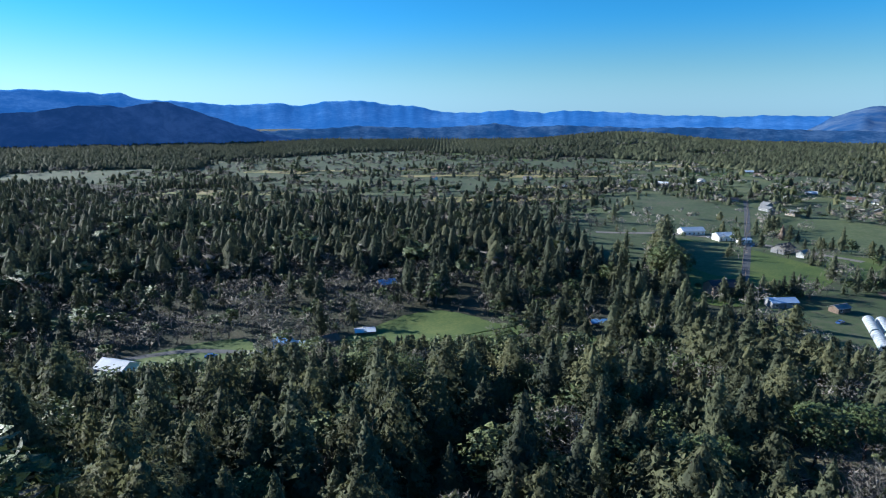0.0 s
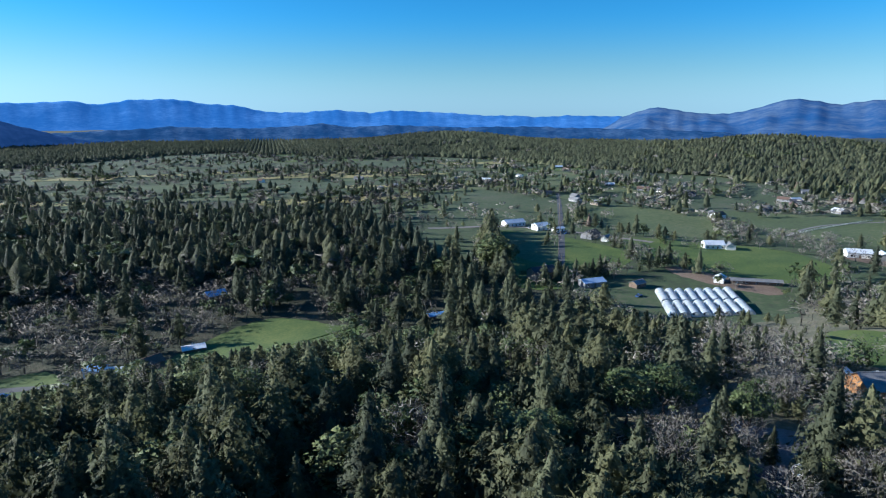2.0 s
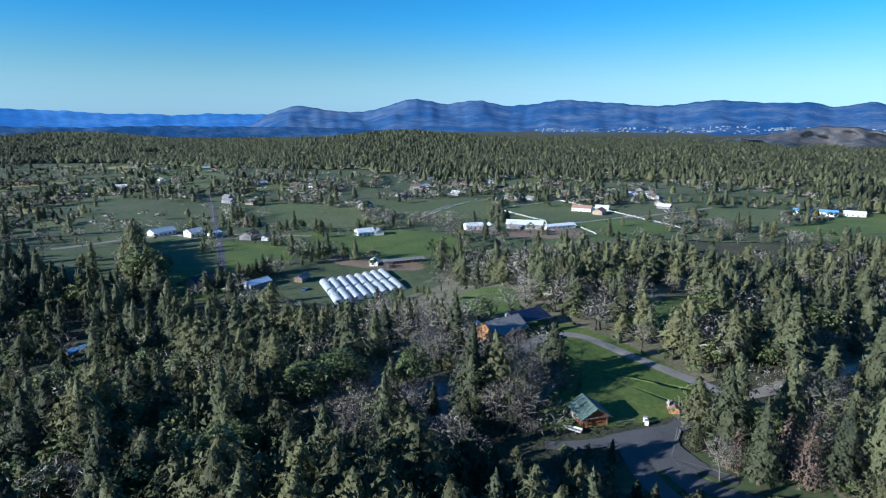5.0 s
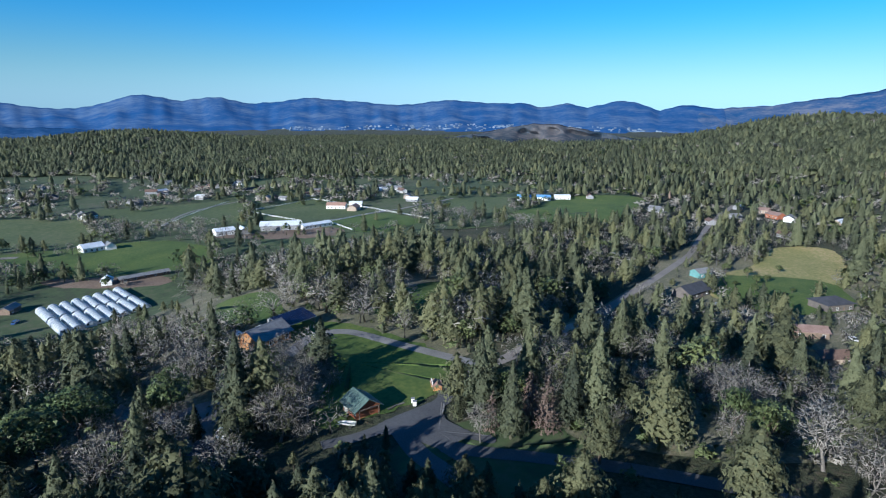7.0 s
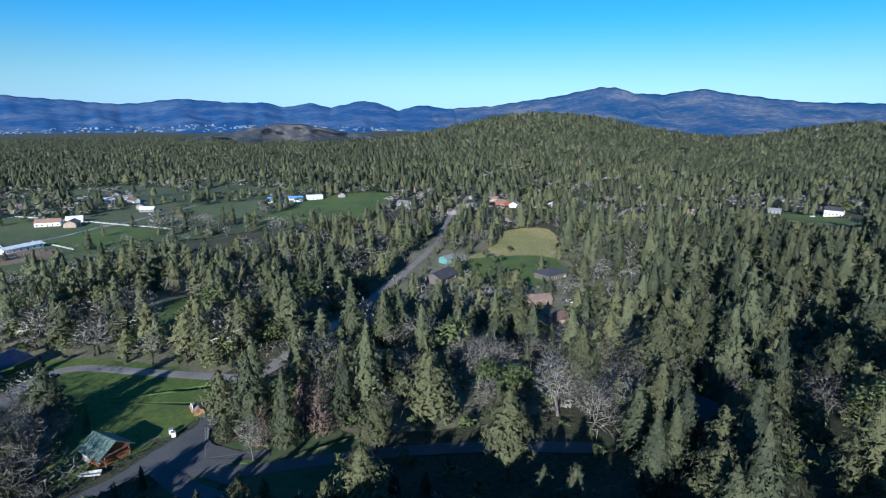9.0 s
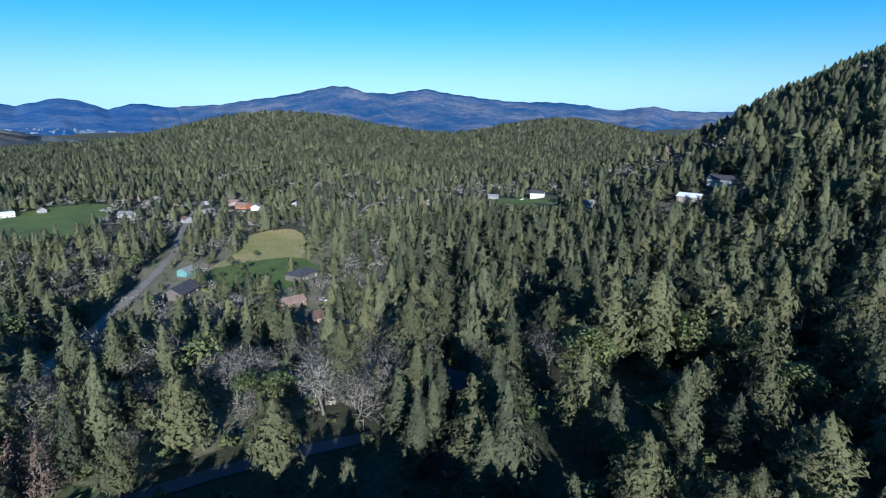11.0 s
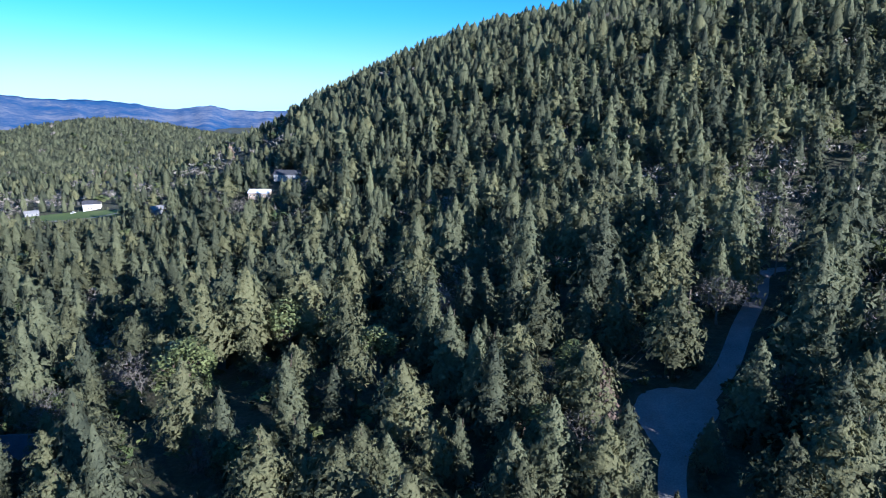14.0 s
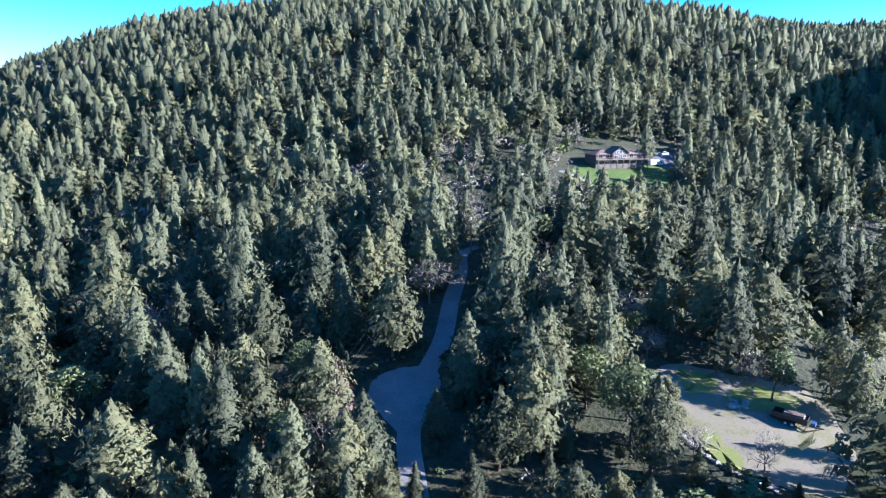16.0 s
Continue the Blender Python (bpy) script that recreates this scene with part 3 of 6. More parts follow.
def unit(v):
    return v / (np.linalg.norm(v, axis=-1, keepdims=True) + 1e-9)


def conifer(rng, h, branches, tufts, size, spread=0.22, bare=0.12, profile=full_radius, droop=0.25, clumpy=0.2, core=(6, 5), solid=0.6, gaps=0.0, trunk=True):
    """A conifer's crown: whorled boughs set with tufts that lie like shingles, a dense heart behind them, and normals that follow boughs and crown."""
    vs, fs, ns, k = [], [], [], 0
    u = (np.arange(branches) + rng.uniform(0, 1, branches)) / branches
    f = 1 - (1 - u) ** 0.66
    a = np.arange(branches) * 2.39996 + rng.normal(0, 0.3, branches)
    keep = rng.random(branches) >= gaps
    f, a = f[keep], a[keep]
    n = len(f)
    prof = np.array([profile(q) for q in f])
    lobe = 1 + 0.13 * rng.normal(size=8)
    ln = h * spread * prof * rng.uniform(0.72, 1.18, n) * lobe[(a / 0.7854).astype(int) % 8] + 0.014 * h
    z0 = h * (bare + (1 - bare) * f * 0.97)
    o = np.column_stack([np.cos(a), np.sin(a), np.zeros(n)])[:, None]
    side = np.column_stack([-np.sin(a), np.cos(a), np.zeros(n)])[:, None]
    up = np.array([0, 0, 1.0])
    fall = (droop * (1 - 0.9 * f))[:, None]
    s = rng.uniform(0.15, 1.0, (n, tufts)) ** 0.6
    L = ln[:, None]
    lat, lift = rng.normal(0, clumpy, (2, n, tufts)) * L * (1.2 - 0.7 * s)
    p = o * (L * s)[..., None] + side * lat[..., None] + up * (z0[:, None] - fall * L * s ** 1.4 + 0.7 * lift)[..., None]
    heart = o * (L * 0.7)[..., None] + up * (z0[:, None] - fall * L * 0.6)[..., None]
    rel = np.clip((p - heart) / (L[..., None] * 0.45), -1, 1)
    out = unit(p * np.array([1, 1, 0.0])) + 0.45 * up
    g = unit(out + 0.35 * rel + rng.normal(0, 0.42, p.shape))
    d = o + 0.5 * side * np.sign(lat)[..., None] - 0.15 * up + rng.normal(0, 0.45, p.shape)
    d = unit(d - g * (d * g).sum(-1, keepdims=True))
    t = np.cross(g, d)
    sz = (size * rng.uniform(0.55, 1.4, (n, tufts)) * (0.55 + 0.45 * prof[:, None]))[..., None]
    w = 0.36 * rng.uniform(0.6, 1.3, (n, tufts))[..., None]
    v = np.stack([p - d * sz * 0.5 - t * sz * w, p + d * sz * 0.6, p - d * sz * 0.5 + t * sz * w], 2).reshape(-1, 3)
    nrm = np.repeat(unit(0.5 * g + 0.5 * unit(out) + 0.45 * rel + 0.15 * up).reshape(-1, 3), 3, 0)
    tri = np.arange(len(v)).reshape(-1, 3)
    vs.append(v), fs.append(tri), ns.append(nrm)
    k += len(v)
    sides, rows = core
    if sides:
        q = np.linspace(0.0, 0.86, rows)
        rad = np.array([profile(x) for x in q])[:, None] * h * spread * solid * rng.uniform(0.78, 1.2, (rows, sides)) + 0.006 * h
        ang = (np.arange(sides) * 6.2832 / sides)[None] + rng.normal(0, 0.2, (rows, sides))
        zz = h * (bare + (1 - bare) * q)[:, None] + rng.normal(0, 0.018 * h, (rows, sides))
        c = np.stack([np.cos(ang) * rad, np.sin(ang) * rad, zz], -1).reshape(-1, 3)
        c = np.concatenate([c, [[0, 0, h * 1.01]]])
        quad = grid_faces(rows, sides, True)
        top = (rows - 1) * sides
        cap = np.array([[top + i, top + (i + 1) % sides, len(c) - 1] for i in range(sides)])
        vs.append(c), fs.append(np.concatenate([quad[:, [0, 1, 2]], quad[:, [0, 2, 3]], cap]) + k)
        ns.append(unit(unit(c * np.array([1, 1, 0.0])) + 0.4 * up + rng.normal(0, 0.25, c.shape)))
        k += len(c)
    if trunk:
        tv, tf = trunk_of(rng, 0.8 * h, 0.018 * h, 3, 0.01, 3)
        vs.append(tv), fs.append(tf + k), ns.append(unit(tv * np.array([1, 1, 0.0])))
    return np.concatenate(vs), np.concatenate(fs), np.concatenate(ns)


def leaf_dome(rng, h, count, size, wide=0.36, lumps_n=11):
    """A broad lumpy crown: leafy sprays lying like shingles on rounded billows, with gaps."""
    lumps = rng.normal(size=(lumps_n, 3))
    lumps[:, 2] = np.abs(lumps[:, 2]) - 0.35
    lumps /= np.linalg.norm(lumps, axis=1)[:, None]
    cen = lumps * np.array([wide * 0.62, wide * 0.62, 0.26]) * h + np.array([0, 0, 0.64 * h])
    k = rng.integers(0, lumps_n, count)
    v = rng.normal(size=(count, 3))
    v[:, 2] = v[:, 2] + 0.35
    v /= np.linalg.norm(v, axis=1)[:, None]
    p = cen[k] + v * h * wide * 0.5 * rng.uniform(0.8, 1.1, count)[:, None]
    down = np.array([0, 0, -1.0]) - v * (-v[:, 2:3])
    d = down + rng.normal(0, 0.6, (count, 3)) + v * 0.35
    d /= np.linalg.norm(d, axis=1)[:, None]
    ln = size * rng.uniform(0.6, 1.4, count)
    return sprays_of(p - d * ln[:, None] * 0.5, p + d * ln[:, None] * 0.5, ln * rng.uniform(0.7, 1.1, count), 0.3, rng)


def branching(rng, h, depth, sides, spread=0.62, first=0.3, thick=0.022, kids=3):
    """Limbs that fork again and again; gives wood as tubes, and the ends with their directions."""
    wood, ends = [], []

    def grow(p, d, ln, r, level):
        d2 = d + rng.normal(0, 0.16, 3)
        d2 /= np.linalg.norm(d2)
        mid = p + d * ln * 0.5
        end = mid + d2 * ln * 0.5
        wood.append(tube([p, mid, end], [r, r * 0.8, r * 0.62], sides if level < 2 else 3))
        if level >= depth:
            ends.append((end, d2, ln))
            return
        n = kids if level else kids + 1
        a0 = rng.uniform(0, 6.28)
        ref = np.cross(d2, [0.3, 0.5, 0.81])
        ref /= np.linalg.norm(ref)
        oth = np.cross(d2, ref)
        for k in range(n):
            a = a0 + 6.283 * k / n + rng.normal(0, 0.3)
            w = spread * rng.uniform(0.6, 1.35)
            nd = d2 + w * (ref * math.cos(a) + oth * math.sin(a)) + np.array([0, 0, 0.1])
            grow(end, nd / np.linalg.norm(nd), ln * rng.uniform(0.6, 0.85), r * 0.58, level + 1)

    grow(np.zeros(3), np.array([rng.normal(0, 0.06), rng.normal(0, 0.06), 1.0]), h * first, h * thick, 0)
    return wood, ends


def twig_dome(rng, h, count, length, thin, wide=0.4):
    """The fine outer twigs of a bare broad crown: thin sprays in a rounded, lumpy dome."""
    lumps = rng.normal(size=(9, 3))
    lumps /= np.linalg.norm(lumps, axis=1)[:, None]
    v = rng.normal(size=(count, 3))
    v /= np.linalg.norm(v, axis=1)[:, None]
    swell = 0.72 + 0.38 * np.clip((v @ lumps.T).max(1), 0, 1) ** 3
    p = v * (swell * rng.uniform(0.35, 1.0, count) ** 0.5)[:, None] * np.array([wide, wide, 0.34]) * h + np.array([0, 0, 0.62 * h])
    d = v + rng.normal(0, 0.6, (count, 3)) + np.array([0, 0, 0.15])
    d /= np.linalg.norm(d, axis=1)[:, None]
    ln = length * rng.uniform(0.6, 1.4, count)
    return sprays_of(p - d * ln[:, None] * 0.5, p + d * ln[:, None] * 0.5, ln * thin * 1.5 * rng.uniform(0.6, 1.4, count), 1.0, rng)


def twig_spray(rng, ends, count, scale, thin=0.1):
    rp, tp, wd = [], [], []
    for e, d, ln in ends:
        for _ in range(count):
            q = d + rng.normal(0, 0.7, 3)
            q /= np.linalg.norm(q)
            l2 = scale * rng.uniform(0.5, 1.4)
            s = e - d * ln * rng.uniform(0, 0.7)
            rp.append(s), tp.append(s + q * l2), wd.append(l2 * thin * rng.uniform(0.6, 1.5))
    return sprays_of(np.array(rp), np.array(tp), np.array(wd) * 1.5, 1.0, rng)


def crown_normals(v, f, seed, stray=0.45):
    """Sprays that lie as part of a rounded crown: normals lead outwards from its heart, and faces turn the same way."""
    rng = np.random.default_rng(seed)
    n = v - np.array([0, 0, 5.6])
    n = n / (np.linalg.norm(n, axis=1)[:, None] + 1e-6)
    own = rng.normal(0, stray, (len(v) // 3 + 1, 3))
    n = n + np.repeat(own, 3, 0)[:len(v)]
    n /= np.linalg.norm(n, axis=1)[:, None] + 1e-6
    g = np.cross(v[f[:, 1]] - v[f[:, 0]], v[f[:, 2]] - v[f[:, 0]])
    back = (g * n[f].mean(1)).sum(1) < 0
    f = f.copy()
    f[back] = f[back][:, [0, 2, 1]]
    return f, n


LABELS = {
    "fir_tree": ("tall dark green conifer with drooping boughs", "conifer"),
    "pine_tree": ("bushy light green pine with tufted crown", "pine tree"),
    "oak_tree": ("leafless grey oak with lichen on its twigs", "oak tree"),
    "evergreen_tree": ("broad evergreen tree with yellow green leaves", "tree"),
    "dead_tree": ("dry brown conifer with dead needles", "dead tree"),
}


def make_tree(kind, seed):
    """Trunk and crown of one grown tree, ten metres high."""
    rng = np.random.default_rng(seed)
    h = 10.0
    if kind in ("fir_tree", "dead_tree"):
        tr = trunk_of(rng, h * 0.97, 0.19, 6)
        alive = kind == "fir_tree"
        cr = conifer(rng, h, 112 if alive else 100, 21 if alive else 15, 0.48 if alive else 0.34, rng.uniform(0.21, 0.28), rng.uniform(0.08, 0.2), droop=0.3, core=(7, 7) if alive else (0, 0), gaps=0.06 if alive else 0.25, trunk=False)
    elif kind == "pine_tree":
        tr = trunk_of(rng, h * 0.95, 0.2, 6, 0.03)
        cr = conifer(rng, h, 80, 28, 0.5, rng.uniform(0.22, 0.29), rng.uniform(0.16, 0.32), pine_radius, droop=-0.05, clumpy=0.26, core=(6, 6), solid=0.45, gaps=0.16, trunk=False)
    elif kind == "oak_tree":
        limbs, ends = branching(rng, h, 3, 4, 0.8, 0.27, 0.024, 3)
        tr = merge(limbs)
        cr = merge([twig_spray(rng, ends, 5, 1.3, 0.06), twig_dome(rng, h, 900, 0.72, 0.08)])
    else:
        limbs, ends = branching(rng, h, 2, 5, 0.75, 0.34, 0.024, 3)
        tr = merge(limbs)
        cr = leaf_dome(rng, h, 2100, 0.4, rng.uniform(0.3, 0.4))
    return tr, cr


TREE_MATS = {"fir_tree": ("bark", "needles"), "pine_tree": ("bark", "pine"), "oak_tree": ("pale_bark", "twigs"), "evergreen_tree": ("bark", "broad"), "dead_tree": ("bark", "brown")}
TREE_KINDS = {}
for kind, count in (("fir_tree", 6), ("pine_tree", 5), ("oak_tree", 5), ("evergreen_tree", 4), ("dead_tree", 2)):
    TREE_KINDS[kind] = []
    for s in range(count):
        tr, cr = make_tree(kind, 100 + 17 * s + len(kind))
        tm = array_mesh("trunk", *tr)
        cf, cn = (cr[1], cr[2]) if len(cr) == 3 else crown_normals(*cr, s)
        cr = (cr[0], cf)
        cm = array_mesh("crown", *cr, np.repeat(np.random.default_rng(s).random(len(cr[0]) // 3 + 1), 3)[:len(cr[0])], cn)
        tm.materials.append(M[TREE_MATS[kind][0]])
        cm.materials.append(M[TREE_MATS[kind][1]])
        TREE_KINDS[kind].append((tm, cm))


def plant(kind, x, y, h, variant, turn=0.0, wide=1.0, label=""):
    ob = root(kind, x, y, turn, label or LABELS[kind][0], LABELS[kind][1], LABELS[kind][1] + "s of the near wood")
    ob.location.z -= 0.15
    tm, cm = TREE_KINDS[kind][variant % len(TREE_KINDS[kind])]
    for nm, me in (("trunk", tm), ("crown", cm)):
        p = new(nm, me)
        p.parent = ob
        p.scale = (h / 10 * wide, h / 10 * wide, h / 10)
    return ob


# ---- where woods stand ----
def wander(x, y, scale, seed):
    """Smooth noise over the plan, about -1 to 1."""
    rng = np.random.default_rng(seed)
    out = np.zeros_like(x)
    for f in (1.0, 1.9, 3.7):
        for _ in range(3):
            a, p = rng.uniform(0, 6.28), rng.uniform(0, 6.28)
            out += np.sin((x * math.cos(a) + y * math.sin(a)) * f / scale + p + 1.3 * np.sin((x * math.sin(a) - y * math.cos(a)) * f / scale * 0.7 + p)) / f
    return out / 3.2


def inside(ring, x, y):
    res = np.zeros(len(x), bool)
    lo, hi = ring.min(0), ring.max(0)
    box = np.where((x > lo[0]) & (x < hi[0]) & (y > lo[1]) & (y < hi[1]))[0]
    if len(box) == 0:
        return res
    px, py = x[box], y[box]
    c = np.zeros(len(box), bool)
    x0, y0 = ring[:, 0], ring[:, 1]
    x1, y1 = np.roll(x0, -1), np.roll(y0, -1)
    for a, b, c2, d in zip(x0, y0, x1, y1):
        if b == d:
            continue
        c ^= ((b > py) != (d > py)) & (px < (c2 - a) * (py - b) / (d - b) + a)
    res[box] = c
    return res


HOUSES = []  # x, y, radius kept free of trees


def blocked(x, y):
    bad = np.zeros(len(x), bool)
    for ring in CLEAR:
        bad |= inside(ring, x, y)
    for c, w in STRIPS:
        lo, hi = c.min(0) - w, c.max(0) + w
        box = np.where((x > lo[0]) & (x < hi[0]) & (y > lo[1]) & (y < hi[1]))[0]
        for k in range(len(c) - 1):
            if len(box) == 0:
                break
            a, d = c[k], c[k + 1] - c[k]
            px, py = x[box] - a[0], y[box] - a[1]
            t = np.clip((px * d[0] + py * d[1]) / (d @ d + 1e-9), 0, 1)
            hit = np.hypot(px - t * d[0], py - t * d[1]) < w
            bad[box[hit]] = True
    for hx, hy, hr in HOUSES:
        bad |= np.hypot(x - hx, y - hy) < hr
    return bad


NEAR_EDGE = [(43, 900), (30, 900), (21, 900), (15, 680), (12, 640), (4, 610), (-2, 600), (-8, 500), (-12, 410), (-18, 360), (-22, 300), (-26, 262), (-33, 235), (-42, 225), (-47, 232), (-51, 300), (-56, 350), (-62, 345), (-70, 370), (-78, 420), (-84, 470), (-88, 2600)]
FAR_EDGE = [(43, 1060), (24, 1120), (14, 1350), (8, 1500), (0, 1400), (-10, 1250), (-20, 1130), (-35, 1000), (-46, 850), (-60, 760), (-75, 820), (-85, 720), (-92, 560), (-95, 400)]


def scatter(r0, r1, gap, seed):
    """Jittered places on a square plan between two distances, within what can be seen or can throw shade into it."""
    rng = np.random.default_rng(seed)
    n = int(r1 / gap) + 1
    i, j = np.meshgrid(np.arange(-n, n + 1), np.arange(-n, n + 1))
    x = (i.ravel() + rng.uniform(-0.48, 0.48, i.size)) * gap
    y = (j.ravel() + rng.uniform(-0.48, 0.48, i.size)) * gap
    r = np.hypot(x, y)
    az = np.degrees(np.arctan2(-x, y))
    az = np.where(az > 90, az - 360, az)
    seen = (az < 43) & (az > -229)
    keep = (r >= r0) & (r < r1) & (seen | (r < 125))
    x, y, r, az = x[keep], y[keep], r[keep], az[keep]
    near = np.interp(-az, [-a for a, e in NEAR_EDGE], [e for a, e in NEAR_EDGE])
    far = np.interp(-az, [-a for a, e in FAR_EDGE], [e for a, e in FAR_EDGE])
    wood = (r < near * (1 + 0.12 * wander(x, y, 40, 5))) | (r > far * (1 + 0.1 * wander(x, y, 90, 6)))
    valley = ~wood
    w1, w2 = wander(x, y, 55, 8), wander(x, y, 22, 9)
    hedge = (np.abs(np.sin((x * 0.8 + y * 0.6) / 38 + 0.6 * w1)) < 0.09) | (np.abs(np.sin((x * 0.6 - y * 0.8) / 52 + 0.6 * w1)) < 0.07)
    p = np.where(wood, 0.95 - 0.3 * (w2 > 0.5), np.where(w1 + 0.35 * w2 > np.where((az > -34) & (r > 560), 0.15, 0.0), 0.75, np.where(r > 560, 0.08, 0.1)))
    p = np.where(valley & hedge, np.where(r > 560, 0.6, 0.75), p)
    p = np.where((az < -66) & (az > -136) & (r > 69) & (r < 100), p * 0.4, p)
    keep = (rng.random(len(x)) < p) & ~blocked(x, y)
    return x[keep], y[keep], r[keep], az[keep], wood[keep], rng


def species(x, y, r, az, wood, rng):
    """0 fir, 1 pine, 2 oak, 3 evergreen, 4 dead, for each place."""
    g = wander(x, y, 30, 21)
    oak = np.full(len(x), 0.1)
    oak = np.where((az < -38) & (az > -82) & (r > 90) & (r < 430), 0.62, oak)
    oak = np.where((az < 38) & (az > -6) & (r > 200) & (r < 340), 0.6, oak)
    oak = np.where((az < -74) & (az > -117) & (r > 95) & (r < 450), 0.5, oak)
    oak = np.where((az < -88) & (az > -150) & (r > 430) & (r < 640), 0.42, oak)
    oak = np.where((az < -62) & (az > -100) & (r > 200) & (r < 460), 0.36, oak)
    oak = np.where((az < -118) & (r > 110) & (r < 700), 0.14 + 0.3 * (wander(x, y, 60, 33) > 0.35), oak)
    oak = np.where((az < -150) & (r > 330), 0.03, oak)
    oak = np.where((az < -188) & (az > -206) & (r > 162) & (r < 300), 0.8, oak)
    oak = np.where((az > -14) & (r > 340) & (r < 900), 0.3, oak)
    oak = np.where(~wood, 0.66, oak)
    oak = np.clip(oak + 0.3 * g * (oak > 0.2), 0, 0.95)
    u = rng.random(len(x))
    k = np.zeros(len(x), int)
    v = rng.random(len(x))
    k[v < 0.3 + 0.12 * (r < 150)] = 1
    k[(v > 0.45) & (v < 0.51 + 0.1 * (g > 0.3) + 0.06 * (r < 150))] = 3
    k[(az > -14) & (r > 190) & (v > 0.45) & (v < 0.72)] = 3
    k[v > 0.996] = 4
    k[u < oak] = 2
    return k


# open lines of sight from above: direction range, fall of the line, distance range
SIGHT = [(-232, 52, 0.80, 0, 56), (-10, 17, 0.385, 90, 200), (17, 34, 0.39, 90, 203), (-24, -11, 0.37, 90, 205), (-52, -31, 0.318, 110, 256), (-30, -20, 0.25, 200, 300), (-81, -54, 0.63, 40, 97),
         (-150, -66, 0.72, 40, 69), (-104, -66, 0.66, 69, 90), (-110, -94, 0.262, 170, 345), (-229, -207, 0.63, 40, 82), (-211, -200, 0.088, 140, 257)]


def open_view(x, y, half, start=0.5, clear=1.0):
    """Keeps trees below the line of sight to a place."""
    d, a = math.hypot(x, y), math.degrees(math.atan2(-x, y))
    w = math.degrees(half / d)
    a = a - 360 if a > 90 else a
    SIGHT.append((a - w, a + w, (EYE_Z - gz(x, y) - clear) / d, start * d, d - 3))


for place in ((434, -380, 16), (410, -350, 26, 0.6), (248, -354, 12), (240, -379, 12), (336, -352, 8), (474, -356, 9), (-137, -279, 19, 0.7), (-140, -255, 24, 0.75), (308, -100, 10), (308, -38, 11), (347, -47, 8), (263, -79, 8), (235, -79, 7), (370, -95, 45, 0.6),
              (572, -133, 16), (150, -4, 6, 0.8), (393, 251, 22, 0.6), (503, 250, 26, 0.6), (616, 84, 24, 0.7), (205, 225, 34, 0.7), (126, 87, 8, 0.8), (138, 85, 8, 0.8), (-12, -90, 9, 0.3, 0.5), (-9, -76, 4, 0.3, 0.5), (-22, -116, 6, 0.4, 0.5), (-29, -140, 6, 0.5, 0.5),
              (225, 7, 8, 0.8), (250, 4, 8, 0.8), (274, 1, 8, 0.8), (300, -9, 9, 0.8), (326, -19, 9, 0.8), (360, -32, 10, 0.8), (393, -44, 10, 0.85)):
    open_view(*place)


def tall(k, rng, r, az, z):
    base = np.array([16.0, 14.0, 10.5, 10.0, 14.0])[k] * np.where(r > 400, 0.92, 1.0)
    h = base * (0.42 + 0.9 * rng.random(len(k)) ** 0.9)
    h = np.where((az < -150) & (r < 95), h * 0.86, h)
    h = np.where((((az < -104) & (r > 120) & (r < 480)) | ((az < -189) & (az > -206) & (r > 75))) & (k < 2), h * 1.3, h)
    h = np.where((az < -222) & (r > 84) & (r < 140), h * 0.45, h)
    h = np.where((az > -34) & (r > 560) & (r < 1500), h * 0.72, h)
    h = np.where(((r < 50) | ((az < -18) & (az > -66) & (r < 76)) | ((az < -60) & (az > -150) & (r < 69))) & (k < 2), 20.0, h)
    for a0, a1, fall, r0, r1 in SIGHT:
        hide = (az > a0) & (az < a1) & (r > r0) & (r < r1)
        h = np.where(hide, np.maximum(np.minimum(h, EYE_Z - fall * r - z), 3.0), h)
    return h


def simple_tree(kind, level, seed):
    """Cheaper trees for woods further off: level 4 nearest, then 0 to 3."""
    rng = np.random.default_rng(seed)
    if kind in (0, 1, 4):
        n, tufts, size, core, solid = ((46, 8, 0.9, (6, 5), 0.5), (28, 4, 1.25, (5, 4), 0.52), (8, 1, 2.3, (4, 3), 0.74), (5, 1, 2.6, (4, 2), 0.9), (80, 9, 0.6, (6, 5), 0.5))[level]
        if kind == 1:
            return conifer(rng, 10, n, tufts, size, rng.uniform(0.22, 0.3), rng.uniform(0.14, 0.28), pine_radius, -0.03, 0.26, core, solid * 0.85, 0.1, level in (0, 1, 4))
        return conifer(rng, 10, n, tufts, size, rng.uniform(0.21, 0.29), rng.uniform(0.06, 0.16), full_radius, 0.3, 0.2, core, solid, 0.04, level in (0, 1, 4))
    elif kind == 2:
        cnt, ln, th = ((230, 0.95, 0.11), (100, 1.25, 0.17), (24, 2.7, 0.34), (12, 4.0, 0.45), (420, 0.8, 0.085))[level]
        c = twig_dome(rng, 10, cnt, ln, th)
        if level in (0, 1, 4):
            w2, ends = branching(rng, 10, 1, 3, 0.8, 0.34, 0.024, 3)
            c = merge(w2 + [c])
    else:
        cnt, size = ((300, 0.78), (96, 1.5), (34, 2.6), (14, 3.9), (560, 0.56))[level]
        c = leaf_dome(rng, 10, cnt, size, rng.uniform(0.32, 0.4), (10, 8, 6, 4, 11)[level])
    if level in (0, 1, 4) and kind == 3:
        c = merge([c, trunk_of(rng, 9.0, 0.2, 3, 0.02, 3)])
    return c


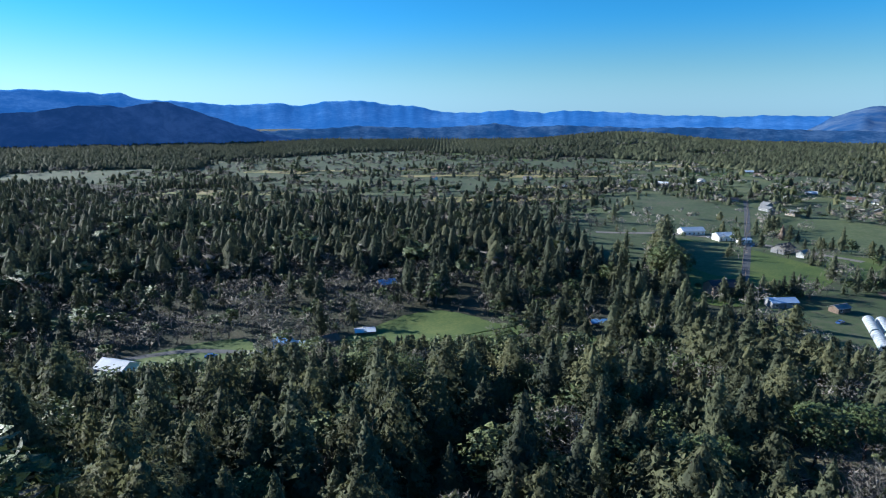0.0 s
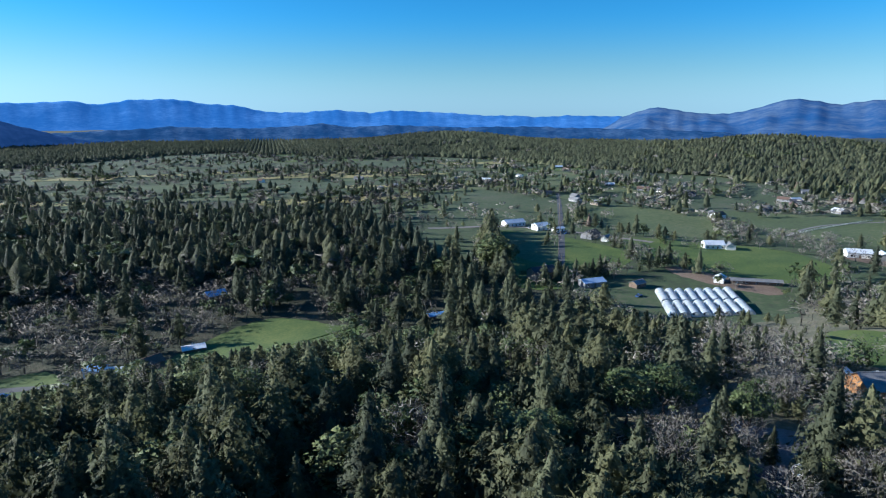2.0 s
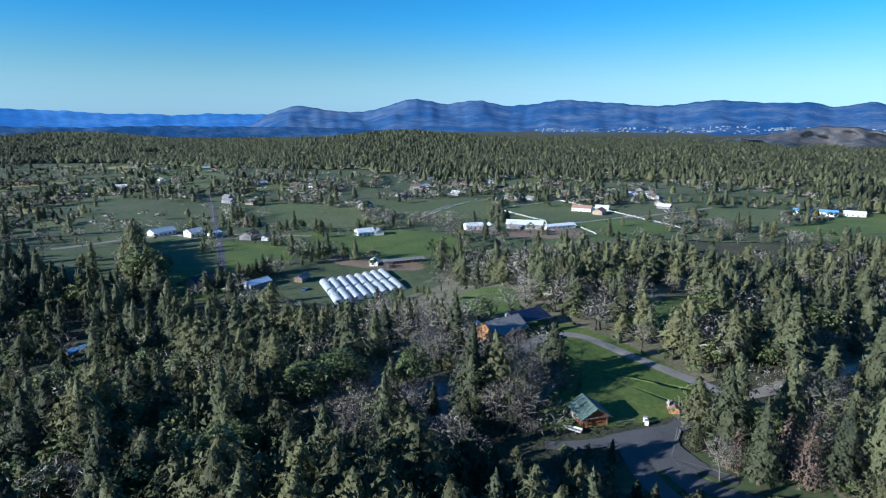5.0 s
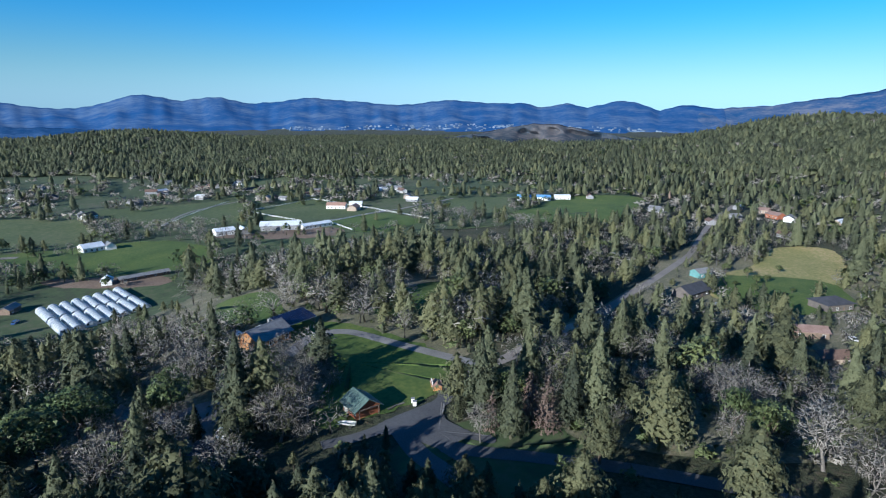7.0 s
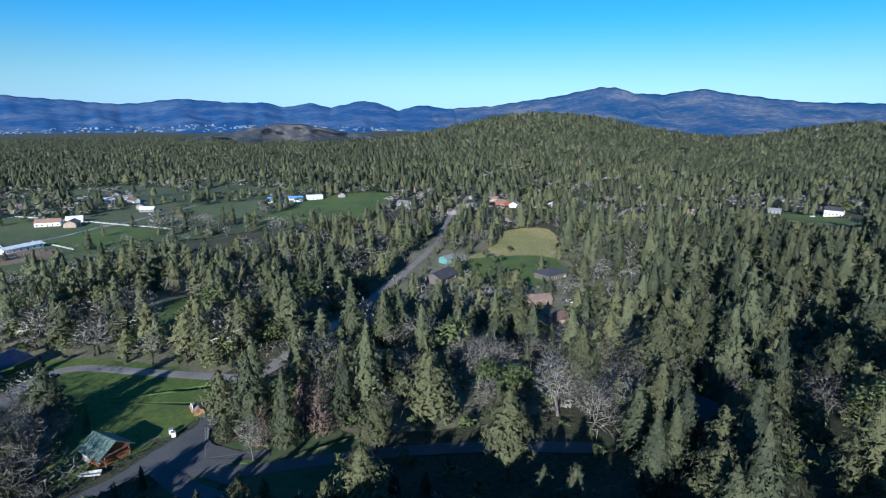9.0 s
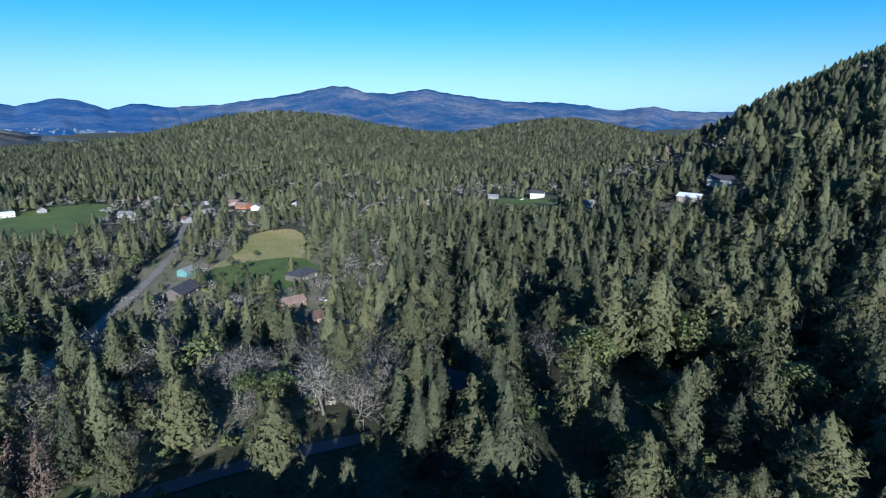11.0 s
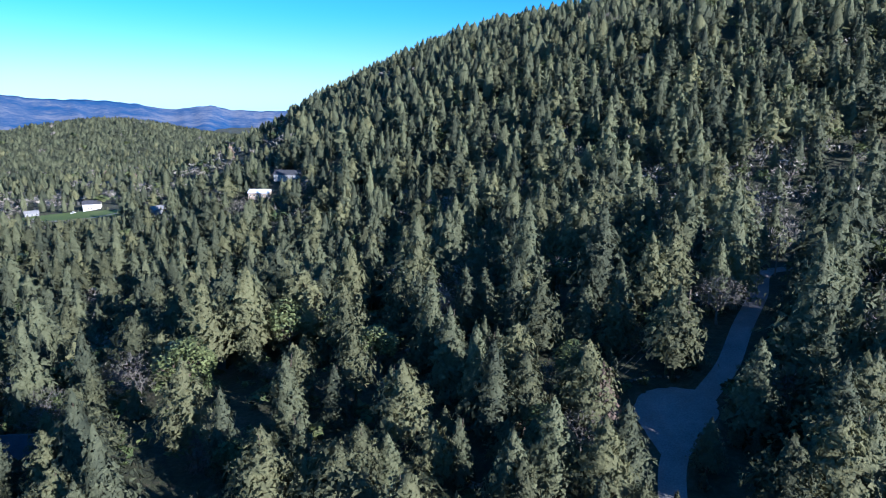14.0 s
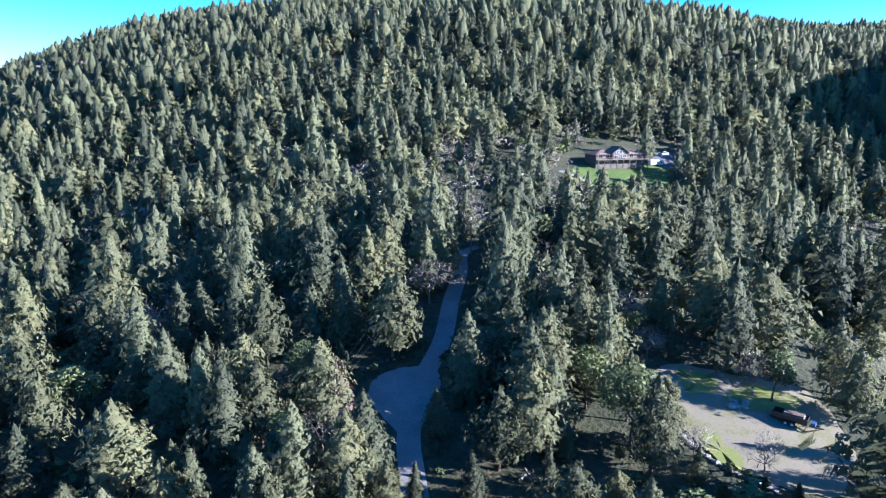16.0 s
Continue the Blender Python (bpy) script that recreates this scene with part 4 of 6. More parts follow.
WOOD_NAMES = ["conifer_wood", "pine_wood", "bare_oak_wood", "evergreen_wood", "dry_conifers"]
WOOD_LABELS = ["dense wood of dark green conifers", "light green pines in a wood", "leafless grey oaks in a wood", "yellow green evergreen trees in a wood", "dry brown conifers in a wood"]
WOOD_MATS = ["needles_wood", "pine_wood", "twigs_wood", "broad_wood", "brown_wood"]
WOODS = {k: [] for k in range(5)}


def painted_light(x, y, kind):
    """Light painted into each stand's tone: backlit north dark, sunlit east and south pale."""
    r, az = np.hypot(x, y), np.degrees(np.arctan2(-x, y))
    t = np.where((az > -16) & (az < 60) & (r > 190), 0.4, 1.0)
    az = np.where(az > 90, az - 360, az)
    # far stands lightened for front sun and haze
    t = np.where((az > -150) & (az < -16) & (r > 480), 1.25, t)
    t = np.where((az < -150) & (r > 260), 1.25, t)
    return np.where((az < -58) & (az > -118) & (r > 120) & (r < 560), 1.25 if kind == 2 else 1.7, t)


def wood(places, level, seed):
    """Joins many trees of each kind into one sheet of wood."""
    x, y, k, h = places
    rng = np.random.default_rng(seed)
    z = height(x, y) - 0.2
    for kind in range(5):
        sel = np.where(k == kind)[0]
        nv = (5, 6, 5, 4, 6)[level]
        for v in range(nv):
            s = sel[v::nv]
            if len(s) == 0:
                continue
            tree = simple_tree(kind, level, seed * 100 + kind * 10 + v)
            pv, pf, pn = tree if len(tree) == 3 else (tree[0], *crown_normals(*tree, v, 0.2 if kind == 2 else 0.45))
            a = rng.uniform(0, 6.28, len(s))
            sc = h[s] / 10
            wide = sc * rng.uniform(0.85, 1.25, len(s)) * ((1.15, 1.2, 1.5, 1.7, 1.15)[level])
            c, sn = np.cos(a) * wide, np.sin(a) * wide
            X = x[s, None] + c[:, None] * pv[None, :, 0] - sn[:, None] * pv[None, :, 1]
            Y = y[s, None] + sn[:, None] * pv[None, :, 0] + c[:, None] * pv[None, :, 1]
            Z = z[s, None] + sc[:, None] * pv[None, :, 2]
            own = np.repeat(rng.random(len(pv) // 3 + 1), 3)[:len(pv)]
            tone = (0.02 + 0.74 * np.repeat(rng.random(len(s)) ** 1.2, len(pv)) + 0.26 * np.tile(own, len(s))) * (1.0, 1.0, 0.95, 0.9, 1.0)[level]
            # sun, backlight and haze of each direction go into the tree tones
            tone = np.clip(tone * np.repeat(painted_light(x[s], y[s], kind), len(pv)), 0, 1)
            F = (pf[None] + (np.arange(len(s)) * len(pv))[:, None, None]).reshape(-1, 3)
            ca, sa = np.cos(a)[:, None], np.sin(a)[:, None]
            N = np.stack([ca * pn[None, :, 0] - sa * pn[None, :, 1], sa * pn[None, :, 0] + ca * pn[None, :, 1], np.repeat(pn[None, :, 2], len(s), 0)], -1).reshape(-1, 3)
            WOODS[kind].append((np.stack([X, Y, Z], -1).reshape(-1, 3), F, tone, N))


def raise_woods():
    for kind, chunks in WOODS.items():
        if not chunks:
            continue
        vs, fs = merge([(c[0], c[1]) for c in chunks])
        ob = new(WOOD_NAMES[kind], array_mesh(WOOD_NAMES[kind], vs, fs, np.concatenate([c[2] for c in chunks]), np.concatenate([c[3] for c in chunks])))
        ob.data.materials.append(M[WOOD_MATS[kind]])
        tagged(ob, WOOD_LABELS[kind], "wood", kind="stuff")


def specimen(kind, *rows):
    """Single trees that stand out: place, height, width."""
    for i, (x, y, h, wide) in enumerate(rows):
        plant(kind, x, y, h, i * 3 + len(rows), 57.0 * i, wide)
        HOUSES.append((x, y, 2.6))


# ---- building materials ----
M["white_paint"] = surface("white_paint", (0.62, 0.61, 0.58), (0.82, 0.81, 0.78), 0.3, 3.0, 0.6, 0.1)
M["grey_wall"] = surface("grey_siding", (0.17, 0.17, 0.18), (0.28, 0.28, 0.29), 0.4, 4.0, 0.8, 0.2)
M["taupe_wall"] = surface("taupe_siding", (0.075, 0.065, 0.06), (0.14, 0.122, 0.11), 0.4, 4.0, 0.85, 0.2)
M["tan_wall"] = surface("tan_stucco", (0.26, 0.2, 0.15), (0.4, 0.32, 0.25), 0.4, 4.0, 0.85, 0.2)
M["red_wood"] = surface("red_brown_boards", (0.2, 0.06, 0.03), (0.36, 0.13, 0.06), 0.8, 6.0, 0.8, 0.3)
M["orange_wood"] = surface("orange_timber", (0.32, 0.14, 0.05), (0.5, 0.26, 0.1), 0.8, 6.0, 0.75, 0.3)
M["brown_wood"] = surface("weathered_brown_boards", (0.1, 0.07, 0.05), (0.22, 0.16, 0.12), 0.8, 6.0, 0.85, 0.4)
M["teal_wall"] = surface("teal_boards", (0.08, 0.2, 0.2), (0.15, 0.3, 0.3), 0.6, 5.0, 0.7, 0.2)
M["green_roof"] = surface("green_metal_roof", (0.06, 0.1, 0.085), (0.13, 0.18, 0.155), 0.5, 2.0, 0.5, 0.15)
M["dark_roof"] = surface("dark_shingles", (0.025, 0.027, 0.034), (0.06, 0.062, 0.075), 0.5, 5.0, 0.85, 0.4)
M["grey_roof"] = surface("grey_shingles", (0.13, 0.13, 0.135), (0.25, 0.25, 0.255), 0.5, 5.0, 0.85, 0.4)
M["brown_roof"] = surface("brown_shingles", (0.09, 0.055, 0.042), (0.17, 0.11, 0.085), 0.5, 5.0, 0.85, 0.4)
M["rust_roof"] = surface("rusty_roof", (0.17, 0.105, 0.085), (0.27, 0.19, 0.16), 0.3, 3.0, 0.8, 0.2)
M["tile_roof"] = surface("terracotta_roof", (0.25, 0.14, 0.1), (0.38, 0.24, 0.18), 0.4, 4.0, 0.85, 0.3)
M["white_roof"] = surface("pale_metal_roof", (0.55, 0.58, 0.62), (0.75, 0.77, 0.8), 0.3, 2.0, 0.45, 0.1)
M["blue_roof"] = surface("blue_metal_roof", (0.1, 0.25, 0.5), (0.2, 0.38, 0.65), 0.3, 2.0, 0.5, 0.1)
M["pale_blue_roof"] = surface("pale_blue_metal_roof", (0.3, 0.42, 0.6), (0.45, 0.56, 0.72), 0.3, 2.0, 0.5, 0.1)
M["black_metal"] = surface("black_painted_steel", (0.012, 0.012, 0.013), (0.03, 0.03, 0.032), 1.0, 6.0, 0.45, 0.05)
M["steel"] = surface("galvanised_steel", (0.35, 0.36, 0.37), (0.55, 0.56, 0.57), 1.0, 6.0, 0.4, 0.05, metal=0.9)
M["rubber"] = surface("tyre_rubber", (0.012, 0.012, 0.012), (0.025, 0.025, 0.025), 2.0, 9.0, 0.9, 0.1)
M["dark_stone"] = surface("mossy_stone", (0.04, 0.045, 0.035), (0.12, 0.12, 0.1), 0.8, 4.0, 0.95, 0.5)
M["stone"] = surface("pale_stone", (0.13, 0.125, 0.12), (0.36, 0.35, 0.33), 0.8, 4.0, 0.9, 0.5)
M["concrete"] = surface("pale_concrete", (0.35, 0.34, 0.32), (0.5, 0.49, 0.47), 0.3, 3.0, 0.9, 0.2)
M["pole_wood"] = surface("pole_timber", (0.12, 0.09, 0.07), (0.24, 0.19, 0.15), 1.0, 8.0, 0.9, 0.3)
M["blue_paint"] = surface("blue_car_paint", (0.03, 0.07, 0.2), (0.05, 0.11, 0.28), 1.0, 4.0, 0.3, 0.0)
M["grey_paint"] = surface("silver_car_paint", (0.3, 0.31, 0.33), (0.4, 0.41, 0.43), 1.0, 4.0, 0.3, 0.0, metal=0.3)
M["tarp"] = surface("faded_blue_tarp", (0.1, 0.17, 0.3), (0.22, 0.3, 0.44), 0.5, 3.0, 0.6, 0.3)


def glass_mat():
    m, nt, b = node_mat("window_glass")
    n = noise_tex(nt, 0.7, 2)
    r = ramp(nt, [(0.3, (0.012, 0.016, 0.022)), (0.7, (0.03, 0.037, 0.045))])
    nt.links.new(n.outputs[0], r.inputs[0])
    nt.links.new(r.outputs[0], b.inputs["Base Color"])
    b.inputs["Roughness"].default_value = 0.08
    b.inputs["Specular IOR Level"].default_value = 0.7
    return m


def film_mat():
    """Milky greenhouse film: lets light through, streaked with damp and dust."""
    m, nt, b = node_mat("greenhouse_film")
    n = noise_tex(nt, 0.8, 5)
    r = ramp(nt, [(0.35, (0.5, 0.56, 0.62)), (0.65, (0.8, 0.82, 0.84))])
    nt.links.new(n.outputs[0], r.inputs[0])
    nt.links.new(r.outputs[0], b.inputs["Base Color"])
    b.inputs["Roughness"].default_value = 0.35
    tr = nt.nodes.new("ShaderNodeBsdfTranslucent")
    nt.links.new(r.outputs[0], tr.inputs[0])
    ms = nt.nodes.new("ShaderNodeMixShader")
    ms.inputs[0].default_value = 0.4
    nt.links.new(b.outputs[0], ms.inputs[1])
    nt.links.new(tr.outputs[0], ms.inputs[2])
    nt.links.new(ms.outputs[0], nt.nodes["Material Output"].inputs[0])
    return m


def solar_mat():
    m, nt, b = node_mat("solar_cells")
    n = noise_tex(nt, 1.5, 2)
    r = ramp(nt, [(0.3, (0.004, 0.006, 0.022)), (0.7, (0.008, 0.012, 0.045))])
    nt.links.new(n.outputs[0], r.inputs[0])
    nt.links.new(r.outputs[0], b.inputs["Base Color"])
    b.inputs["Roughness"].default_value = 0.35
    return m


M["glass"], M["film"], M["solar"] = glass_mat(), film_mat(), solar_mat()


# ---- building parts ----
def box(bm, x0, x1, y0, y1, z0, z1, taper=0.0):
    t = taper
    vs = [bm.verts.new(p) for p in ((x0, y0, z0), (x1, y0, z0), (x1, y1, z0), (x0, y1, z0), (x0 + t, y0 + t, z1), (x1 - t, y0 + t, z1), (x1 - t, y1 - t, z1), (x0 + t, y1 - t, z1))]
    for f in ((3, 2, 1, 0), (4, 5, 6, 7), (0, 1, 5, 4), (1, 2, 6, 5), (2, 3, 7, 6), (3, 0, 4, 7)):
        bm.faces.new([vs[i] for i in f])
    return vs


def boxes(*args):
    bm = bmesh.new()
    for a in args:
        box(bm, *a)
    return bm


def soft_box(w, d, h, r=0.04, z=0.0):
    bm = boxes((-w / 2, w / 2, -d / 2, d / 2, z, z + h))
    bmesh.ops.bevel(bm, geom=bm.edges[:], offset=r, segments=1, affect="EDGES")
    return bm


def prism(bm, profile, x0, x1):
    """A closed profile in the y-z plane drawn out along x."""
    a = [bm.verts.new((x0, y, z)) for y, z in profile]
    b = [bm.verts.new((x1, y, z)) for y, z in profile]
    n = len(profile)
    bm.faces.new(a[::-1])
    bm.faces.new(b)
    for i in range(n):
        bm.faces.new((a[i], a[(i + 1) % n], b[(i + 1) % n], b[i]))


def drum(bm, r, x0, x1, n=14, cy=0.0, cz=0.0):
    prism(bm, [(cy + r * math.cos(6.2832 * i / n), cz + r * math.sin(6.2832 * i / n)) for i in range(n)], x0, x1)


def window_mesh(w, h):
    bm = boxes((-w / 2 - 0.09, -w / 2, -0.05, 0.05, -0.09, h + 0.09), (w / 2, w / 2 + 0.09, -0.05, 0.05, -0.09, h + 0.09), (-w / 2, w / 2, -0.05, 0.05, h, h + 0.09),
               (-w / 2, w / 2, -0.07, 0.05, -0.09, 0.0), (-0.03, 0.03, -0.03, 0.03, 0, h))
    return bm


def to_mesh(name, bm, mat):
    me = bpy.data.meshes.new(name)
    bm.to_mesh(me)
    bm.free()
    me.materials.append(mat)
    return me


WIN = {(w, h): (to_mesh("window_frame", window_mesh(w, h), M["white_paint"]), to_mesh("pane", boxes((-w / 2, w / 2, -0.01, 0.01, 0, h)), M["glass"])) for w, h in ((1.2, 1.2), (1.8, 1.3), (2.2, 2.0))}


def add_window(parent, x, y, z, rz, size=(1.2, 1.2)):
    f, g = WIN[size]
    ob = new("window", f)
    ob.parent = parent
    ob.matrix_basis = pose(x, y, z, 0, 0, rz)
    p = new("pane", g)
    p.parent = ob
    return ob


def roof_slabs(length, width, eave, rise, over, thick=0.16):
    """Two slabs that meet in a ridge along x, with overhang all round."""
    s = rise / (width / 2)
    out = []
    for sg in (-1, 1):
        bm = bmesh.new()
        y0, z0 = sg * (width / 2 + over), eave - over * s
        prism(bm, [(y0, z0), (0.0, eave + rise), (0.0, eave + rise + thick), (y0, z0 + thick)][::sg], -length / 2 - over, length / 2 + over)
        bmesh.ops.recalc_face_normals(bm, faces=bm.faces[:])
        out.append(bm)
    return out


def hip_roof(length, width, eave, rise, over, thick=0.15):
    bm = bmesh.new()
    l, w = length / 2 + over, width / 2 + over
    k = max(l - w, 0.3)
    lo = [bm.verts.new((x, y, eave - 0.1)) for x, y in ((-l, -w), (l, -w), (l, w), (-l, w))]
    up = [bm.verts.new((x, y, eave - 0.1 + thick)) for x, y in ((-l, -w), (l, -w), (l, w), (-l, w))]
    r = [bm.verts.new((-k, 0, eave + rise)), bm.verts.new((k, 0, eave + rise))]
    bm.faces.new(lo[::-1])
    for i in range(4):
        bm.faces.new((lo[i], lo[(i + 1) % 4], up[(i + 1) % 4], up[i]))
    bm.faces.new((up[0], up[1], r[1], r[0]))
    bm.faces.new((up[2], up[3], r[0], r[1]))
    bm.faces.new((up[1], up[2], r[1]))
    bm.faces.new((up[3], up[0], r[0]))
    return bm


def house(name, x, y, rz, length, width, eave, rise, wall, roof, label, category="house", group="", hip=False, wins=3, door=True, over=0.45, chimney=False, seams=False, deep=1.6):
    """A house or barn: walls with gables, roof with overhang, windows and a door on its long sides."""
    ob = root(name, x, y, rz, label, category, group)
    bm = bmesh.new()
    w = width / 2
    gable = [(-w, -deep), (w, -deep), (w, eave), (-w, eave)] if hip else [(-w, -deep), (w, -deep), (w, eave), (0, eave + rise - 0.02), (-w, eave)]
    prism(bm, gable, -length / 2, length / 2)
    part("wall", bm, M[wall], ob)
    if hip:
        part("roof", hip_roof(length, width, eave, rise, over), M[roof], ob)
    else:
        for bm in roof_slabs(length, width, eave, rise, over):
            ro = part("roof", bm, M[roof], ob)
        if seams:
            n = int(length / 0.9)
            s = rise / w
            me = None
            for i, sg in itertools.product(range(n + 1), (-1, 1)):
                if me is None:
                    b2 = boxes((-0.03, 0.03, 0.0, 1.0, 0.0, 0.05))
                    me = to_mesh("roof_seam", b2, M[roof])
                e = new("roof_seam", me)
                e.parent = ob
                ln = math.hypot(w + over, (w + over) * s)
                e.matrix_basis = Matrix.Translation((-length / 2 + i * length / n, 0, eave + rise + 0.15)) @ (Matrix.Identity(4) if sg > 0 else Matrix.Rotation(math.pi, 4, "Z")) @ Matrix.Rotation(-math.atan(s), 4, "X") @ Matrix.Diagonal((1, ln, 1, 1))
        part("ridge_cap", boxes((-length / 2 - over, length / 2 + over, -0.14, 0.14, eave + rise + 0.1, eave + rise + 0.19)), M[roof], ob)
    for i in range(wins):
        px = (i + 0.5) / wins * length - length / 2
        if door and i == wins // 2:
            d = part("door", boxes((px - 0.5, px + 0.5, -w - 0.06, -w - 0.002, 0, 2.05)), M["brown_wood"], ob)
            part("handle", boxes((px + 0.34, px + 0.42, -w - 0.12, -w - 0.06, 0.98, 1.06)), M["steel"], d)
        else:
            add_window(ob, px, -w - 0.03, 0.95, 0)
        add_window(ob, px, w + 0.03, 0.95, 180)
    if chimney:
        part("chimney", boxes((length * 0.2, length * 0.2 + 0.7, 0.5, 1.2, eave, eave + rise + 0.7)), M["stone"], ob)
    HOUSES.append((x, y, max(length, width) * 0.62 + 1.5))
    return ob


# ---- the red cabin with the green roof, and things about it ----
cabin = house("cabin", 100, 47.4, 54, 5.6, 5.4, 2.2, 1.7, "red_wood", "green_roof", "red brown timber cabin with a green metal roof", "cabin", wins=3, over=0.6, seams=True)
part("garage_door", boxes((0.6, 2.3, 2.71, 2.77, 0, 1.9)), M["white_paint"], cabin, "white panel door")
part("porch_beam", boxes((-3.35, -3.14, -2.4, 2.4, 2.0, 2.2)), M["brown_wood"], cabin)
for px in (-2.2, 2.2):
    part("porch_post", boxes((-3.32, -3.18, px - 0.08, px + 0.08, -1, 2.0)), M["brown_wood"], cabin)

shed = house("garden_shed", 114.4, 35.8, 30, 3.0, 2.0, 1.1, 0.35, "orange_wood", "tile_roof", "small orange timber shed on a lawn", "shed", wins=1, over=0.2)


def hulled(name, x, y, rz, label, category, length=3.6, width=1.3):
    """A small upturned-bow boat on a trailer."""
    ob = root(name, x, y, rz, label, category)
    bm = bmesh.new()
    rows = []
    for i in range(7):
        t = i / 6
        w = width / 2 * (1 - t ** 3) ** 0.5 if t < 1 else 0.02
        px = (t - 0.4) * length
        rows.append([bm.verts.new(p) for p in ((px, -w, 0.95), (px, -w * 0.8, 0.5 + 0.25 * t ** 2), (px, 0, 0.38 + 0.4 * t ** 2), (px, w * 0.8, 0.5 + 0.25 * t ** 2), (px, w, 0.95))])
    for a, b in zip(rows, rows[1:]):
        for k in range(4):
            bm.faces.new((a[k], a[k + 1], b[k + 1], b[k]))
    bm.faces.new(rows[0])
    bmesh.ops.solidify(bm, geom=bm.faces[:], thickness=0.05)
    part("hull", bm, M["white_paint"], ob)
    part("trailer_frame", boxes((-1.4, 2.6, -0.05, 0.05, 0.3, 0.38), (-0.5, -0.4, -0.7, 0.7, 0.28, 0.36)), M["steel"], ob)
    for sy in (-0.72, 0.72):
        bm = bmesh.new()
        drum(bm, 0.28, -0.09, 0.09)
        wheel = part("wheel", bm, M["rubber"], ob)
        wheel.matrix_basis = pose(-0.45, sy, 0.28, 0, 0, 90)
    return ob


hulled("boat", 93.6, 47.2, 100, "small white boat on a trailer by the cabin", "boat")

for bx, by in ((106.2, 38.4), (105, 37.6)):
    b = root("rubbish_bin", bx, by, 20, "pale rubbish bin beside the driveway", "bin", "bins by the drive")
    part("body", boxes((-0.32, 0.32, -0.35, 0.35, 0.05, 1.0, -0.05)), M["white_paint"], b)
    part("lid", boxes((-0.39, 0.39, -0.43, 0.43, 1.0, 1.09)), M["grey_wall"], b)
log = root("log", 103.5, 41.2, -30, "grey fallen log at the edge of the drive", "log")
part("stem", array_mesh("stem", *tube([(-2.2, 0, 0.2), (0, 0.1, 0.22), (2.2, -0.05, 0.2)], [0.24, 0.22, 0.17], 8)), M["pale_bark"], log)


# ---- vehicles ----
def car(x, y, rz, paint, label, category="car", length=4.5, width=1.8, height=1.5, cab=(-0.28, 0.16), group=""):
    ob = root(category.replace(" ", "_"), x, y, rz, label, category, group)
    w = width / 2
    bm = bmesh.new()
    prism(bm, [(-w, 0.3), (w, 0.3), (w, 0.55 * height), (w * 0.94, 0.62 * height), (-w * 0.94, 0.62 * height), (-w, 0.55 * height)], -length / 2, length / 2)
    bmesh.ops.bevel(bm, geom=bm.edges[:], offset=0.07, segments=1, affect="EDGES")
    body = part("body", bm, M[paint], ob)
    c0, c1 = cab[0] * length, cab[1] * length
    bm = bmesh.new()
    lo = [bm.verts.new(p) for p in ((c0 - 0.35, -w * 0.9, 0.6 * height), (c1 + 0.6, -w * 0.9, 0.6 * height), (c1 + 0.6, w * 0.9, 0.6 * height), (c0 - 0.35, w * 0.9, 0.6 * height))]
    hi = [bm.verts.new(p) for p in ((c0, -w * 0.74, height * 0.96), (c1, -w * 0.74, height * 0.96), (c1, w * 0.74, height * 0.96), (c0, w * 0.74, height * 0.96))]
    for i in range(4):
        bm.faces.new((lo[i], lo[(i + 1) % 4], hi[(i + 1) % 4], hi[i]))
    bm.faces.new(hi)
    part("glazing", bm, M["glass"], ob, "dark car glass")
    part("roof", boxes((c0 - 0.03, c1 + 0.03, -w * 0.76, w * 0.76, height * 0.955, height)), M[paint], ob)
    for sx in (-0.31, 0.31):
        for sy in (-w + 0.08, w - 0.08):
            bm = bmesh.new()
            drum(bm, 0.33, -0.11, 0.11)
            wheel = part("wheel", bm, M["rubber"], ob)
            wheel.matrix_basis = pose(sx * length, sy, 0.33, 0, 0, 90)
            bm = bmesh.new()
            drum(bm, 0.19, -0.12, 0.12, 10)
            part("rim", bm, M["steel"], wheel)
    for sy in (-w * 0.7, w * 0.7):
        part("headlight", boxes((length / 2 - 0.03, length / 2 + 0.02, sy - 0.15, sy + 0.15, 0.55, 0.7)), M["glass"], ob)
    HOUSES.append((x, y, length * 0.6))
    return ob


def camper(x, y, rz, label, length=7.5, width=2.4, height=2.9, rounded=0.3):
    ob = root("camper_trailer", x, y, rz, label, "camper")
    bm = boxes((-length / 2, length / 2, -width / 2, width / 2, 0.5, height))
    bmesh.ops.bevel(bm, geom=bm.edges[:], offset=rounded, segments=3, affect="EDGES")
    part("body", bm, M["white_paint"], ob)
    part("stripe", boxes((-length / 2 + 0.4, length / 2 - 0.4, -width / 2 - 0.01, width / 2 + 0.01, 1.15, 1.35)), M["blue_roof"], ob, "blue painted stripe")
    for i in range(3):
        px = (i - 1) * length * 0.27
        part("window", boxes((px - 0.45, px + 0.45, -width / 2 - 0.02, width / 2 + 0.02, 1.6, 2.2)), M["glass"], ob)
    part("tow_bar", boxes((length / 2 - 0.1, length / 2 + 1.0, -0.08, 0.08, 0.45, 0.6)), M["black_metal"], ob)
    for sy in (-width / 2 + 0.1, width / 2 - 0.1):
        for px in (-0.4, 0.4):
            bm = bmesh.new()
            drum(bm, 0.35, -0.1, 0.1)
            wheel = part("wheel", bm, M["rubber"], ob)
            wheel.matrix_basis = pose(px, sy, 0.35, 0, 0, 90)
    HOUSES.append((x, y, length * 0.6))
    return ob


